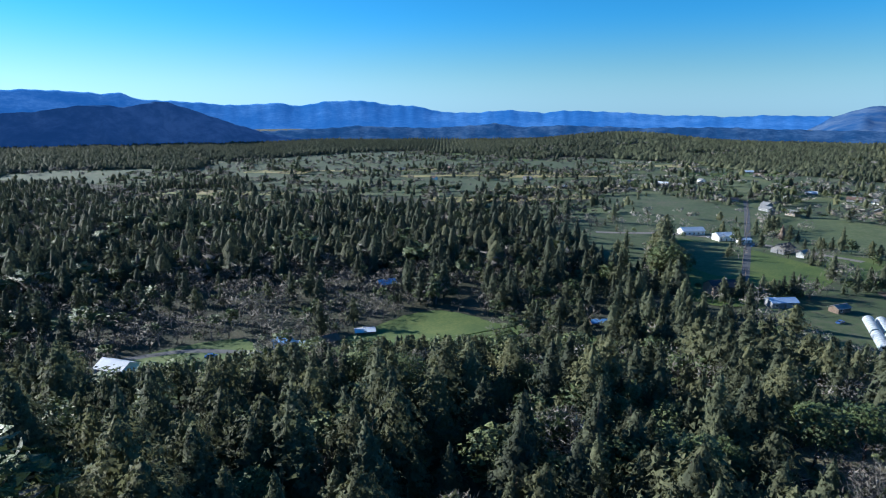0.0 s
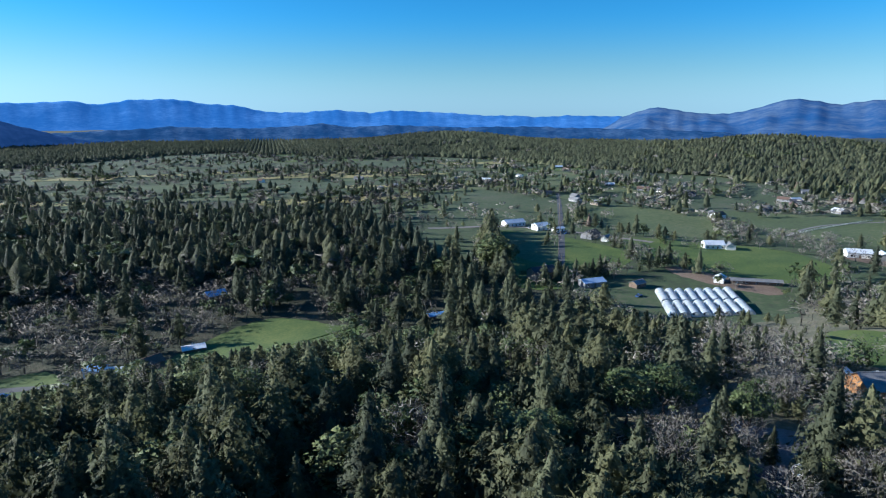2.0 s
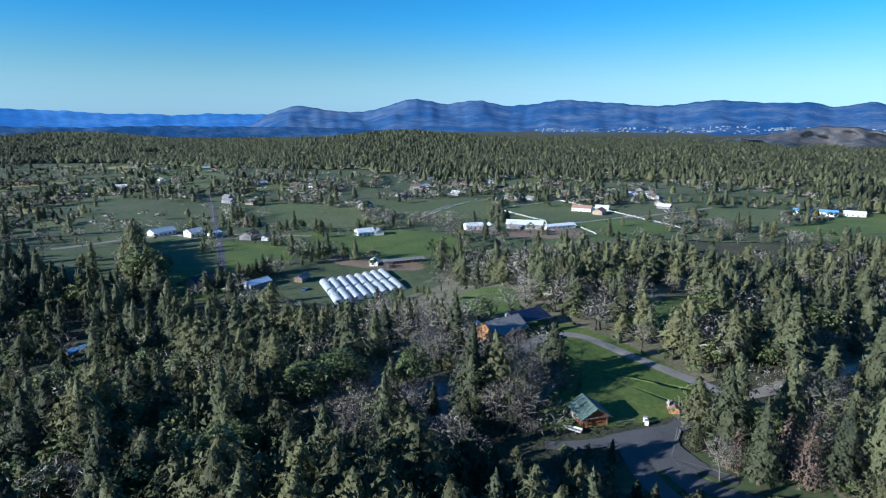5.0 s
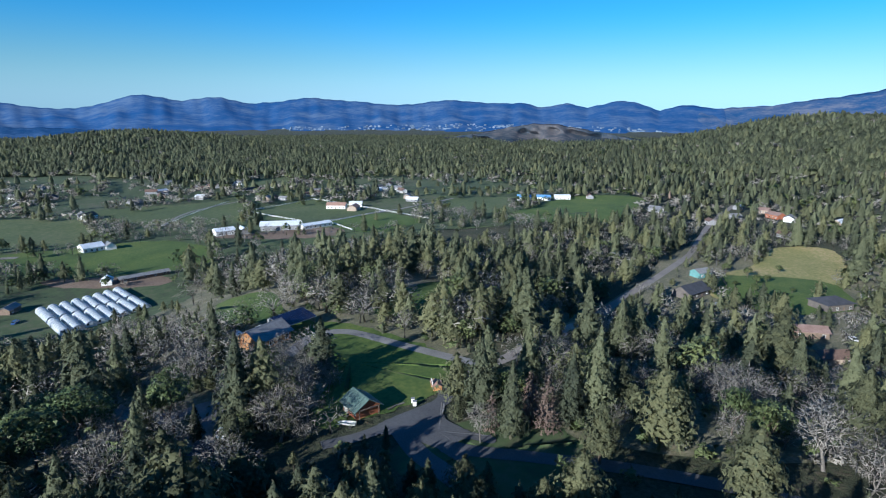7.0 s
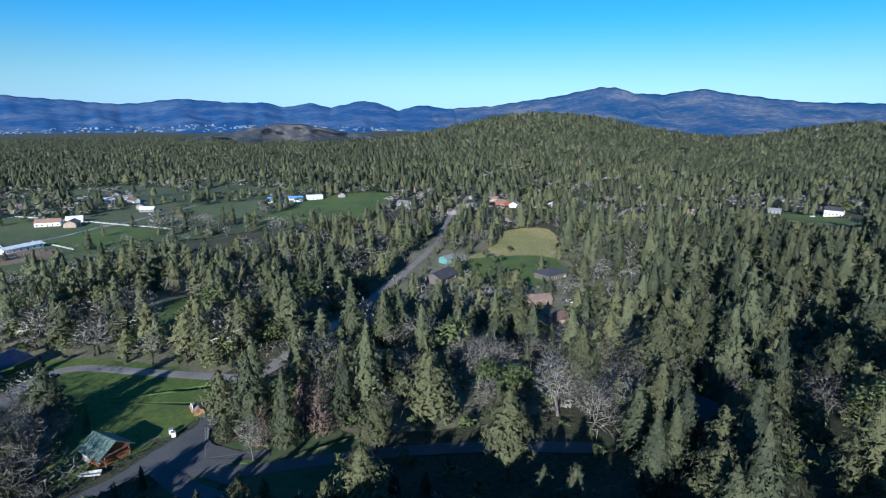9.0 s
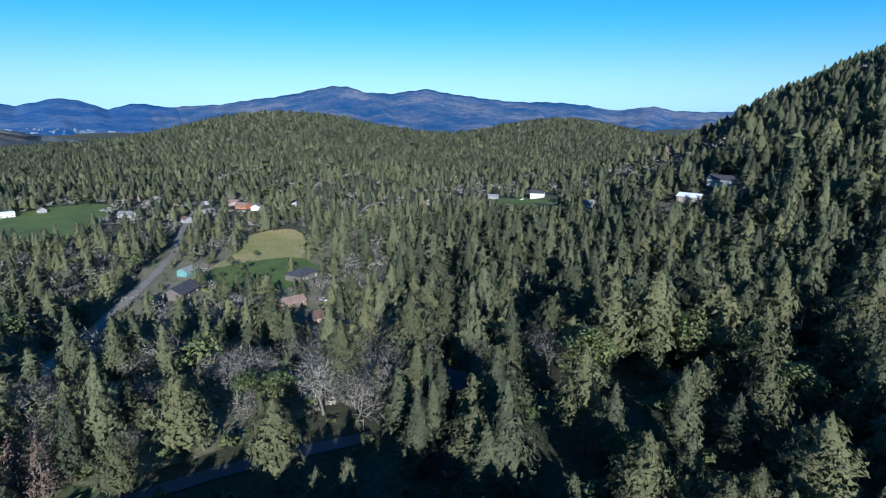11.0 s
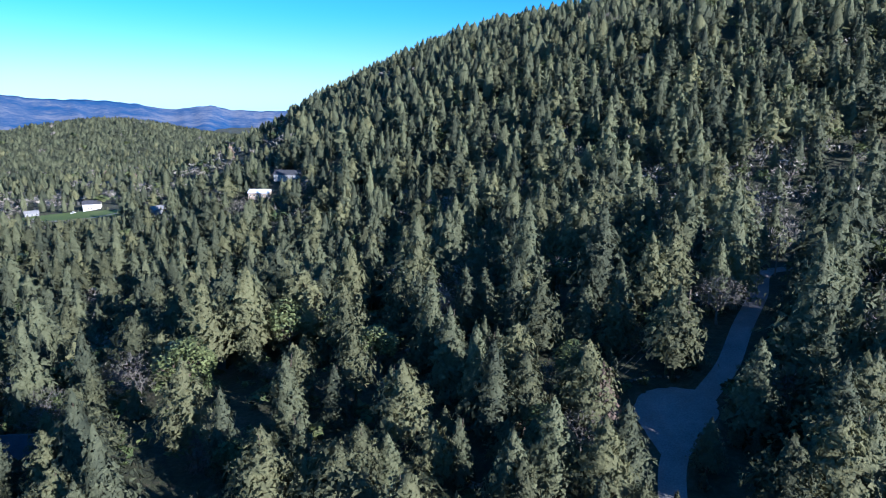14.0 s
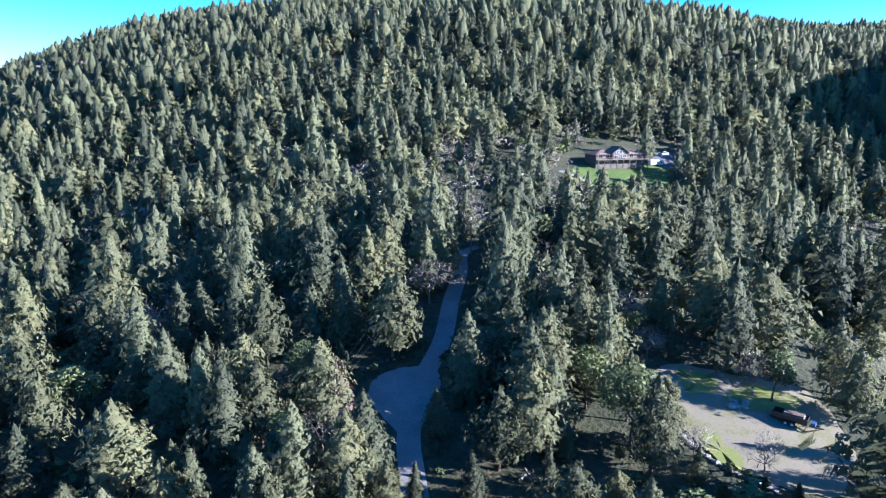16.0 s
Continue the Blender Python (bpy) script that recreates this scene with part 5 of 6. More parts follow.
camper(83.5, 67.5, 100, "small pale camper trailer under bare oaks", 3.6, 2.0, 2.4, 0.4)
camper(-160, -279.5, 6, "long white camper trailer beside a lawn", 8.0, 2.5, 3.1)
car(-173, -294, 20, "white_paint", "white pickup truck parked by the house", "pickup truck", 5.4, 1.9, 1.7, (-0.08, 0.18))
car(-86, 203, 15, "blue_paint", "dark blue car on a shaded farm drive")
car(133, 75.5, 40, "grey_paint", "silver car parked near the blue house")
for i, (cx, cy, cr, paint) in enumerate(((212, 405, 20, "white_paint"), (200, 432, 100, "grey_paint"), (216, 398, 15, "blue_paint"), (184, 262, 80, "grey_paint"), (176, 246, 30, "blue_paint"), (296, -50, 60, "grey_paint"), (262, -95, 10, "white_paint"), (440, -366, 90, "white_paint"), (504, 236, 70, "white_paint"))):
    car(cx, cy, cr, paint, {"white_paint": "white car parked by a house", "grey_paint": "silver car parked by a house", "blue_paint": "dark blue car parked by a house"}[paint], group="parked cars")

# dump trailer on the pad
tr = root("dump_trailer", -66.5, -71, 128, "black dump trailer with twin axles on the pad", "trailer")
part("bed", boxes((-2.6, 2.2, -1.0, 1.0, 0.75, 0.9), (-2.6, 2.2, -1.03, -0.97, 0.9, 1.65), (-2.6, 2.2, 0.97, 1.03, 0.9, 1.65), (2.14, 2.2, -1.0, 1.0, 0.9, 1.65), (-2.6, -2.54, -1.0, 1.0, 0.9, 1.5)), M["black_metal"], tr)
part("load", boxes((-1.4, 1.9, -0.95, 0.95, 0.9, 1.85, 0.3)), M["brown_wood"], tr, "dark covered load")
part("frame", boxes((-2.5, 3.7, -0.45, -0.3, 0.55, 0.75), (-2.5, 3.7, 0.3, 0.45, 0.55, 0.75), (3.5, 4.3, -0.09, 0.09, 0.5, 0.66)), M["black_metal"], tr)
part("tool_box", boxes((2.4, 3.2, -0.55, 0.55, 0.76, 1.25)), M["blue_paint"], tr, "blue tool box")
for px, sy in itertools.product((-0.55, 0.35), (-1.12, 1.12)):
    bm = bmesh.new()
    drum(bm, 0.4, -0.12, 0.12)
    wheel = part("wheel", bm, M["rubber"], tr)
    wheel.matrix_basis = pose(px, sy, 0.4, 0, 0, 90)
    bm = bmesh.new()
    drum(bm, 0.22, -0.13, 0.13, 10)
    part("rim", bm, M["white_paint"], wheel, "white wheel rim")
for sy in (-1.14, 1.14):
    part("mudguard", boxes((-1.05, 0.85, sy - 0.14, sy + 0.14, 0.84, 0.89)), M["black_metal"], tr)
HOUSES.append((-66.5, -71, 4.5))


# ---- stones, stumps and edging ----
def boulder(x, y, size, seed, label, group, mat="stone"):
    rng = np.random.default_rng(seed)
    bm = bmesh.new()
    bmesh.ops.create_icosphere(bm, subdivisions=2, radius=size)
    k = rng.normal(size=(5, 3))
    for v in bm.verts:
        d = v.co.normalized()
        f = 1 + 0.16 * sum(math.sin(3 * (d.x * a + d.y * b + d.z * c)) for a, b, c in k) / 2.2
        v.co = Vector((v.co.x * f * 1.2, v.co.y * f, v.co.z * f * 0.7))
    me = to_mesh("boulder", bm, M[mat])
    ob = new("boulder", me)
    ob.matrix_basis = pose(x, y, gz(x, y) + size * 0.35, 0, 0, float(rng.uniform(0, 360)))
    return tagged(ob, label, "boulder", group)


rg = random.Random(5)
for i in range(9):
    boulder(-61 + rg.uniform(-1.6, 1.6), -76.3 + rg.uniform(-1.2, 1.2), rg.uniform(0.25, 0.7), i, "pale broken stone in a heap on the pad", "heap of stones")
for i in range(12):
    boulder(-60 + rg.uniform(-7, 6), -83.5 + rg.uniform(-2, 2.5), rg.uniform(0.2, 0.6), 40 + i, "grey stone on rough ground behind the pad", "stones behind the pad")
edge = catmull([(-49.6, -76), (-48.6, -71), (-49.6, -66), (-51.5, -62), (-54, -58.5)], 9, False)
for i, (ex, ey) in enumerate(edge):
    boulder(ex, ey, 0.32 + 0.1 * math.sin(i * 2.3), 80 + i, "grey edging stone along the pad", "edging stones of the pad")
rock = catmull([(-2.5, -97), (-6, -98.5), (-10, -98.8)], 4, False)
for i, (ex, ey) in enumerate(rock):
    boulder(ex, ey, 0.35, 120 + i, "mossy stone beside the turning place", "stones by the road", "dark_stone")

# ---- the blue house with its solar roof ----
house("log_house", 126, 87, -14, 11, 7.5, 3.0, 2.2, "orange_wood", "grey_roof", "orange timber house with a grey roof", "house", wins=4, chimney=True, over=0.7)
cp = root("solar_canopy", 138, 85.5, -20, "carport roofed with dark blue solar panels", "solar canopy")
for px, py in itertools.product((-5.4, 5.4), (-2.6, 2.6)):
    part("post", boxes((px - 0.1, px + 0.1, py - 0.1, py + 0.1, -1.0, 2.6 + 0.28 * (py + 2.6) / 1.3)), M["brown_wood"], cp)
tilt = Matrix.Translation((0, 0, 3.3)) @ Matrix.Rotation(math.atan(0.22), 4, "X")
fr = part("roof_frame", boxes((-5.9, 5.9, -3.2, 3.2, -0.12, 0.0)), M["steel"], cp)
fr.matrix_basis = tilt
panel = to_mesh("solar_panel", boxes((-0.92, 0.92, -1.5, 1.5, 0.01, 0.06)), M["solar"])
for i, j in itertools.product(range(6), range(2)):
    p = new("solar_panel", panel)
    p.parent = cp
    p.matrix_basis = tilt @ Matrix.Translation(((i - 2.5) * 1.93, (j - 0.5) * 3.1, 0))
HOUSES.append((138, 85.5, 8))
tank = root("water_tank", 133, 93, 0, "white domed water tank behind the house", "tank")
bm = bmesh.new()
bmesh.ops.create_cone(bm, cap_ends=True, segments=20, radius1=1.5, radius2=1.5, depth=1.6, matrix=Matrix.Translation((0, 0, 0.5)))
part("shell", bm, M["white_paint"], tank)
bm = bmesh.new()
bmesh.ops.create_cone(bm, cap_ends=True, segments=20, radius1=1.5, radius2=0.4, depth=0.6, matrix=Matrix.Translation((0, 0, 1.6)))
part("lid", bm, M["white_paint"], tank)
st = root("panel_stand", 125, 94, 30, "tilted solar panel on a post", "solar panel")
part("post", boxes((-0.08, 0.08, -0.08, 0.08, -0.5, 2.4)), M["steel"], st)
pp = part("solar_panel", boxes((-1.6, 1.6, -1.1, 1.1, 0, 0.08)), M["white_roof"], st)
pp.matrix_basis = Matrix.Translation((0, 0, 2.4)) @ Matrix.Rotation(0.6, 4, "X")

# tarpaulin shelter under the trees
sh = house("shelter", 74.5, 66.5, 35, 5.6, 4.6, 1.6, 1.6, "grey_wall", "dark_roof", "grey shelter with a dark roof under trees", "shelter", wins=2, over=0.5)


# ---- poly tunnels ----
def tunnel_parts(length=19.0, width=4.5, rise=2.7):
    n, w = 12, width / 2
    arc = [(w * math.cos(math.pi * i / n), 0.5 + (rise - 0.5) * math.sin(math.pi * i / n) ** 0.85) for i in range(n + 1)]
    arc = [(w, 0.0)] + arc + [(-w, 0.0)]
    xs = np.linspace(-length / 2, length / 2, 15)
    rng = np.random.default_rng(9)
    v = [(x, y, z * (1 - 0.02 * (k % 2))) for k, x in enumerate(xs) for y, z in arc]
    cover = array_mesh("cover", v, grid_faces(len(xs), len(arc)))
    bm = bmesh.new()
    bm.faces.new([bm.verts.new((0, y, z)) for y, z in arc])
    bmesh.ops.solidify(bm, geom=bm.faces[:], thickness=0.05)
    end = to_mesh("end_wall", bm, M["film"])
    hoop = array_mesh("hoop", *tube([(0, y * 1.012, z * 1.012 + 0.01) for y, z in arc], [0.045] * len(arc), 5))
    hoop.materials.append(M["steel"])
    cover.materials.append(M["film"])
    door = to_mesh("door", boxes((-0.06, 0.06, -0.9, 0.9, 0.0, 2.0)), M["white_paint"])
    fan = to_mesh("fan_opening", boxes((-0.07, 0.07, -0.4, 0.4, 1.2, 2.0)), M["black_metal"])
    return cover, end, hoop, door, fan, length


T_COVER, T_END, T_HOOP, T_DOOR, T_FAN, T_LEN = tunnel_parts()
axis, across = Vector((0.456, 0.89)), Vector((0.985, -0.17))
first = None
for row, col in itertools.product(range(2), range(8)):
    c = Vector((170.2, 214.5)) + axis * (T_LEN / 2 + row * (T_LEN + 2.2)) + across * (2.6 + col * 5.35)
    m = pose(c.x, c.y, gz(c.x, c.y), 0, 0, math.degrees(math.atan2(axis.y, axis.x)) + rg.uniform(-0.6, 0.6))
    HOUSES.append((c.x, c.y, 12))
    if first is None:
        first = new("poly_tunnel")
        first.matrix_basis = m
        tagged(first, "milky white poly tunnel with hooped roof", "greenhouse", "poly tunnels in two rows")
        part("cover", T_COVER, None, first)
        for sx in (-1, 1):
            e = part("end_wall", T_END, None, first)
            e.matrix_basis = Matrix.Translation((sx * T_LEN / 2, 0, 0))
            d = new("door", T_DOOR)
            d.parent = e
            f = new("fan_opening", T_FAN)
            f.parent = e
            f.matrix_basis = Matrix.Translation((0, 1.15, 0))
        for i in range(9):
            hp = new("hoop", T_HOOP)
            hp.parent = first
            hp.matrix_basis = Matrix.Translation(((i / 8 - 0.5) * T_LEN, 0, 0))
    else:
        copy_thing(first, m)

# ---- farm buildings of the valley ----
house("long_shed", 251, 248, -28, 26, 4.5, 2.2, 0.9, "brown_wood", "grey_roof", "long low grey brown shed beside a meadow", "shed", wins=5, door=False)
house("tunnel_store", 236, 258, 40, 7, 5, 2.8, 1.4, "white_paint", "white_roof", "small white store near the tunnels", "shed", wins=2)
house("packing_shed", 186, 262, 20, 8, 5, 2.6, 1.2, "brown_wood", "grey_roof", "brown packing shed near the tunnels", "shed", wins=2)
house("shaded_house", 143, 290, 10, 14, 9, 4.6, 2.6, "tan_wall", "dark_roof", "dark roofed house deep in shade", wins=4, chimney=True)
house("blue_roof_barn", 163, 270, 4, 13, 7, 3.0, 1.4, "grey_wall", "pale_blue_roof", "barn with a pale blue metal roof", "barn", wins=3)
house("farmhouse", 193, 448, 8, 18, 9, 3.4, 2.2, "white_paint", "white_roof", "white farmhouse with a pale roof", wins=5)
house("white_barn", 206, 423, 10, 12, 9, 4.0, 2.0, "white_paint", "white_roof", "white barn beside the cross road", "barn", wins=3)
house("low_shed", 216, 412, 12, 9, 5, 2.6, 1.0, "white_paint", "white_roof", "low white shed by the road", "shed", wins=2)
house("dark_farmhouse", 226, 380, 30, 13, 9, 3.6, 2.6, "grey_wall", "dark_roof", "farmhouse with a dark pitched roof", wins=4)
house("annex", 231, 366, 30, 7, 5, 3.2, 1.6, "white_paint", "grey_roof", "white gabled annex of a farm", "shed", wins=2)
house("white_house", 292, 329, -20, 13, 9, 3.2, 2.2, "white_paint", "white_roof", "white house by a tree row", wins=4)
house("white_house", 300, 322, 60, 8, 6, 3.0, 1.8, "white_paint", "grey_roof", "white wing of a valley house", wins=2)
house("white_house", 380, 426, 15, 12, 8, 3.6, 2.4, "white_paint", "brown_roof", "white house with a brown roof by pasture", wins=4)
house("round_barn", 362, 279, -35, 14, 9, 3.6, 1.8, "white_paint", "white_roof", "white barn with a pale roof on bare soil", "barn", wins=3)
house("round_barn", 369, 268, 50, 11, 8, 3.4, 1.8, "grey_wall", "white_roof", "grey barn with a pale roof on bare soil", "barn", wins=2)
house("riding_arena", 393, 251, -62, 28, 14, 4.2, 2.2, "grey_wall", "white_roof", "large riding arena with a pale metal roof", "barn", wins=6, door=False, over=0.8)
house("stable_row", 407, 228, -28, 26, 7, 3.0, 1.2, "white_paint", "white_roof", "long stable row with a pale roof", "barn", wins=6)
house("ranch_house", 503, 258, -75, 18, 10, 3.6, 2.2, "white_paint", "tile_roof", "white ranch house with terracotta roof", wins=5)
house("ranch_house", 498, 238, 10, 14, 9, 3.4, 2.2, "tan_wall", "tile_roof", "tan ranch house with terracotta roof", wins=4)
house("ranch_house", 520, 246, -70, 12, 8, 3.4, 2.0, "white_paint", "white_roof", "white ranch building with pale roof", wins=3)
house("blue_barn", 614, 96, -80, 14, 9, 3.8, 1.8, "white_paint", "blue_roof", "barn with a bright blue roof", "barn", wins=3)
house("blue_barn", 618, 76, -80, 14, 9, 3.8, 1.8, "white_paint", "blue_roof", "barn with a bright blue roof", "barn", wins=3)
house("white_barn", 632, 58, -75, 16, 8, 3.4, 1.6, "white_paint", "white_roof", "long white barn at a field's end", "barn", wins=4)
house("black_house", 308, -38, -38, 17, 10, 3.4, 2.8, "taupe_wall", "dark_roof", "house with a black shingle roof", wins=4, over=0.8)
house("teal_shed", 347, -47, -50, 9, 7, 3.2, 1.6, "teal_wall", "grey_roof", "teal boarded shed on a lawn", "shed", wins=2)
house("dark_house", 308, -100, -60, 15, 11, 3.6, 2.6, "taupe_wall", "dark_roof", "house with a dark hipped roof", hip=True, wins=4, over=0.8)
house("rust_barn", 263, -79, -85, 13, 8, 3.0, 1.6, "brown_wood", "rust_roof", "barn with a rusty pink roof", "barn", wins=3)
house("rust_barn", 235, -79, -70, 12, 8, 3.0, 1.8, "tan_wall", "brown_roof", "barn with a brown roof among trees", "barn", wins=3)
house("garden_hut", 226, -64, 20, 5, 4, 2.6, 1.4, "tan_wall", "brown_roof", "small tan hut among trees", "shed", wins=1)
house("garden_hut", 231, -32, 70, 4, 3, 2.4, 1.0, "white_paint", "white_roof", "small white hut among trees", "shed", wins=1)
house("hill_house", 572, -133, 30, 14, 9, 3.6, 2.2, "red_wood", "rust_roof", "red house with a rusty roof", wins=4)
house("hill_house", 556, -140, -20, 12, 8, 3.4, 2.0, "white_paint", "grey_roof", "white house with a grey roof", wins=3)
house("hill_house", 600, -128, 60, 12, 8, 3.4, 2.0, "tan_wall", "rust_roof", "tan house with a rusty roof", wins=3)
house("terrace_house", 434, -380, 40, 13, 9, 4.8, 2.6, "white_paint", "dark_roof", "two storey white house on a terrace", wins=5)
house("terrace_house", 474, -356, 60, 10, 6, 2.8, 1.8, "grey_wall", "grey_roof", "low grey house with a grey roof", wins=3)
house("pale_roof_house", 248, -354, 12, 15, 9, 3.4, 2.0, "tan_wall", "white_roof", "long tan house with a pale roof", wins=5)
house("dark_roof_house", 240, -379, 12, 20, 10, 3.6, 2.6, "grey_wall", "dark_roof", "grey house with a dark roof above woods", wins=5)
house("grey_roof_house", 336, -352, 70, 14, 9, 3.4, 2.2, "grey_wall", "grey_roof", "grey house half hidden by trees", wins=3)
house("shade_house", 92, -62, 20, 9, 7, 2.6, 1.8, "brown_wood", "dark_roof", "dark timber house hidden in deep shade", wins=2)
house("white_farm_barn", -110, 184, -18, 11, 8, 3.4, 2.0, "white_paint", "white_roof", "barn with a white metal roof", "barn", wins=3)
house("blue_shed", -62, 214, -20, 6, 5, 3.2, 1.2, "pale_blue_roof", "blue_roof", "pale blue shed in a farm yard", "shed", wins=1)
house("white_roof_shed", -52, 204, -10, 8, 6, 2.4, 1.4, "grey_wall", "white_roof", "shed with a white metal roof", "shed", wins=2)
house("brown_shed", -45, 213, 40, 8, 6, 2.6, 1.8, "brown_wood", "brown_roof", "weathered brown shed on a lawn", "shed", wins=2)
house("lean_to", -33, 234, 12, 8, 5, 1.6, 0.5, "brown_wood", "white_roof", "low lean-to with a white roof", "shed", wins=1)
house("tarp_shed", 70, 242, 8, 12, 4, 1.8, 0.6, "brown_wood", "blue_roof", "low shed under a blue tarpaulin roof", "shed", wins=2)
house("wood_cottage", -30, 300, 25, 9, 6, 2.8, 1.8, "brown_wood", "pale_blue_roof", "cottage with a pale blue roof in the wood", wins=2)

# the hillside house: two storeys, wide deck, gabled front
hx, hy, hr = -137, -279, 5
hh = house("hillside_house", hx, hy, hr + 180, 27, 11, 5.4, 2.2, "taupe_wall", "brown_roof", "wide two storey taupe house with a long deck", "house", hip=True, wins=6, over=0.9)
bm = bmesh.new()
prism(bm, [(-4.2, 3.2), (4.2, 3.2), (4.2, 6.4), (0, 9.2), (-4.2, 6.4)], 0, 7.0)
g = part("front_gable", bm, M["taupe_wall"], hh)
g.matrix_basis = Matrix.Translation((-1, -6.8, 0)) @ Matrix.Rotation(radians(90), 4, "Z")
for bm in roof_slabs(7.6, 8.4, 6.4, 2.8, 0.6):
    g = part("gable_roof", bm, M["brown_roof"], hh)
    g.matrix_basis = Matrix.Translation((-1, -3.2, 0)) @ Matrix.Rotation(radians(90), 4, "Z")
part("deck", boxes((-14, 14, -8.4, -5.5, 2.95, 3.15)), M["brown_wood"], hh)
part("deck_rail", boxes((-14, 14, -8.4, -8.32, 4.05, 4.14), (-14, 14, -8.4, -8.34, 3.3, 3.36)), M["brown_wood"], hh)
post_me = to_mesh("deck_post", boxes((-0.12, 0.12, -0.12, 0.12, -1.5, 4.1)), M["brown_wood"])
for i in range(9):
    p = new("deck_post", post_me)
    p.parent = hh
    p.location = (-13.8 + i * 3.45, -8.3, 0)
for i in range(3):
    add_window(hh, -3.3 + i * 2.3, -6.86, 3.9, 0, (1.8, 1.3))
    add_window(hh, -2.6 + i * 1.6, -6.86, 6.1, 0, (1.2, 1.2))
for i in range(4):
    add_window(hh, (-11, -7.5, 6, 10)[i], -5.53, 3.9, 0, (2.2, 2.0))
house("hill_shed", -186, -297, 20, 5, 4, 2.4, 1.2, "tan_wall", "brown_roof", "small tan shed behind a parking place", "shed", wins=1)

# scattered houses between the fields and the far woods
rg = random.Random(12)
walls = ["grey_wall", "tan_wall", "grey_wall", "white_paint"]
roofs = ["grey_roof", "white_roof", "brown_roof", "dark_roof", "grey_roof", "grey_roof", "brown_roof"]
spots = [(614, 402), (600, 538), (568, 470), (693, 335), (680, 275), (564, 320), (643, 30), (582, -33), (569, 205), (440, 620), (380, 640), (460, 560)]
for az, rr_, n in ((-52, 720, 7), (-44, 660, 6), (-58, 690, 6), (-36, 760, 6), (-28, 660, 4), (-20, 820, 4), (-66, 660, 5), (-8, 760, 4), (2, 900, 3), (-96, 600, 3), (-104, 560, 3), (-26, 980, 3)):
    for _ in range(n):
        a, d = radians(az + rg.uniform(-4, 4)), rr_ * rg.uniform(0.88, 1.12)
        spots.append((-math.sin(a) * d, math.cos(a) * d))
NAMES = {"white_paint": "white", "tan_wall": "tan", "grey_wall": "grey"}
RNAMES = {"grey_roof": "grey", "white_roof": "pale", "brown_roof": "brown", "dark_roof": "dark", "tile_roof": "terracotta"}
for sx, sy in spots:
    w, r_ = rg.choice(walls), rg.choice(roofs)
    house("valley_house", sx, sy, rg.uniform(0, 180), rg.uniform(8, 14), rg.uniform(6, 8.5), rg.uniform(2.6, 3.6), rg.uniform(1.6, 2.4), w, r_, f"{NAMES[w]} valley house with a {RNAMES[r_]} roof", "house", "houses of the valley", wins=3)


# ---- fences and power lines ----
def fence(line, label, rails=(0.55, 1.15), gap=4.0, mat="white_paint", thick=0.16):
    """A rail fence: posts and rails, section by section."""
    pts = [Vector(p) for p in line]
    ob = root("fence", pts[0].x, pts[0].y, 0, label, "fence", z=0)
    ob.location = (0, 0, 0)
    pm = to_mesh("post", boxes((-thick / 2, thick / 2, -thick / 2, thick / 2, -0.4, 1.35)), M[mat])
    rm = to_mesh("rail", boxes((0, 1, -thick * 0.35, thick * 0.35, -0.09, 0.09)), M[mat])
    for a, b in zip(pts, pts[1:]):
        n = max(1, int((b - a).length / gap))
        for i in range(n):
            p, q = a.lerp(b, i / n), a.lerp(b, (i + 1) / n)
            za, zb = gz(p.x, p.y), gz(q.x, q.y)
            o = new("post", pm)
            o.parent, o.location = ob, (p.x, p.y, za)
            d = Vector((q.x - p.x, q.y - p.y, zb - za))
            for h_ in rails:
                r2 = new("rail", rm)
                r2.parent = ob
                r2.matrix_basis = Matrix.Translation((p.x, p.y, za + h_)) @ d.to_track_quat("X", "Z").to_matrix().to_4x4() @ Matrix.Diagonal((d.length, 1, 1, 1))
    return ob


fence([(453, 320), (429, 254), (406, 238)], "white rail fence beside a paddock")
fence([(467, 322), (542, 304), (521, 241), (491, 182), (470, 150)], "white rail fence round a horse paddock")
fence([(408, 240), (443, 228), (509, 208)], "white rail fence along the stable lane")
fence([(436, 236), (407, 196)], "white rail fence below the stables")
fence([(378, 350), (440, 366), (498, 376)], "white rail fence across a pasture")
fence([(306, -52), (330, -58), (350, -58)], "brown rail fence by a garden", mat="brown_wood")


def power_line(points, height_, label):
    poles = []
    for x, y in points:
        ob = root("power_pole", x, y, math.degrees(math.atan2(points[-1][1] - points[0][1], points[-1][0] - points[0][0])), label, "power pole", "poles of a power line")
        part("pole", array_mesh("pole", *tube([(0, 0, -0.5), (0, 0, height_ / 2), (0, 0, height_)], [0.2, 0.17, 0.13], 8)), M["pole_wood"], ob)
        part("crossarm", boxes((-0.07, 0.07, -1.3, 1.3, height_ - 0.9, height_ - 0.75)), M["pole_wood"], ob)
        for k in (-1.15, 0.0, 1.15):
            part("insulator", boxes((-0.06, 0.06, k - 0.06, k + 0.06, height_ - 0.75, height_ - 0.5)), M["white_paint"], ob)
        poles.append(ob)
    for a, b in zip(poles, poles[1:]):
        wo = root("power_cable", a.location.x, a.location.y, 0, "thin dark overhead cables between poles", "cable", "overhead cables")
        for k in (-1.15, 0.0, 1.15):
            p0 = a.matrix_basis @ Vector((0, k, height_ - 0.5)) - wo.location
            p1 = b.matrix_basis @ Vector((0, k, height_ - 0.5)) - wo.location
            line = [p0.lerp(p1, t) - Vector((0, 0, 4 * 0.9 * t * (1 - t))) for t in np.linspace(0, 1, 9)]
            part("wire", array_mesh("wire", *tube([tuple(v) for v in line], [0.02] * 9, 3)), M["black_metal"], wo)


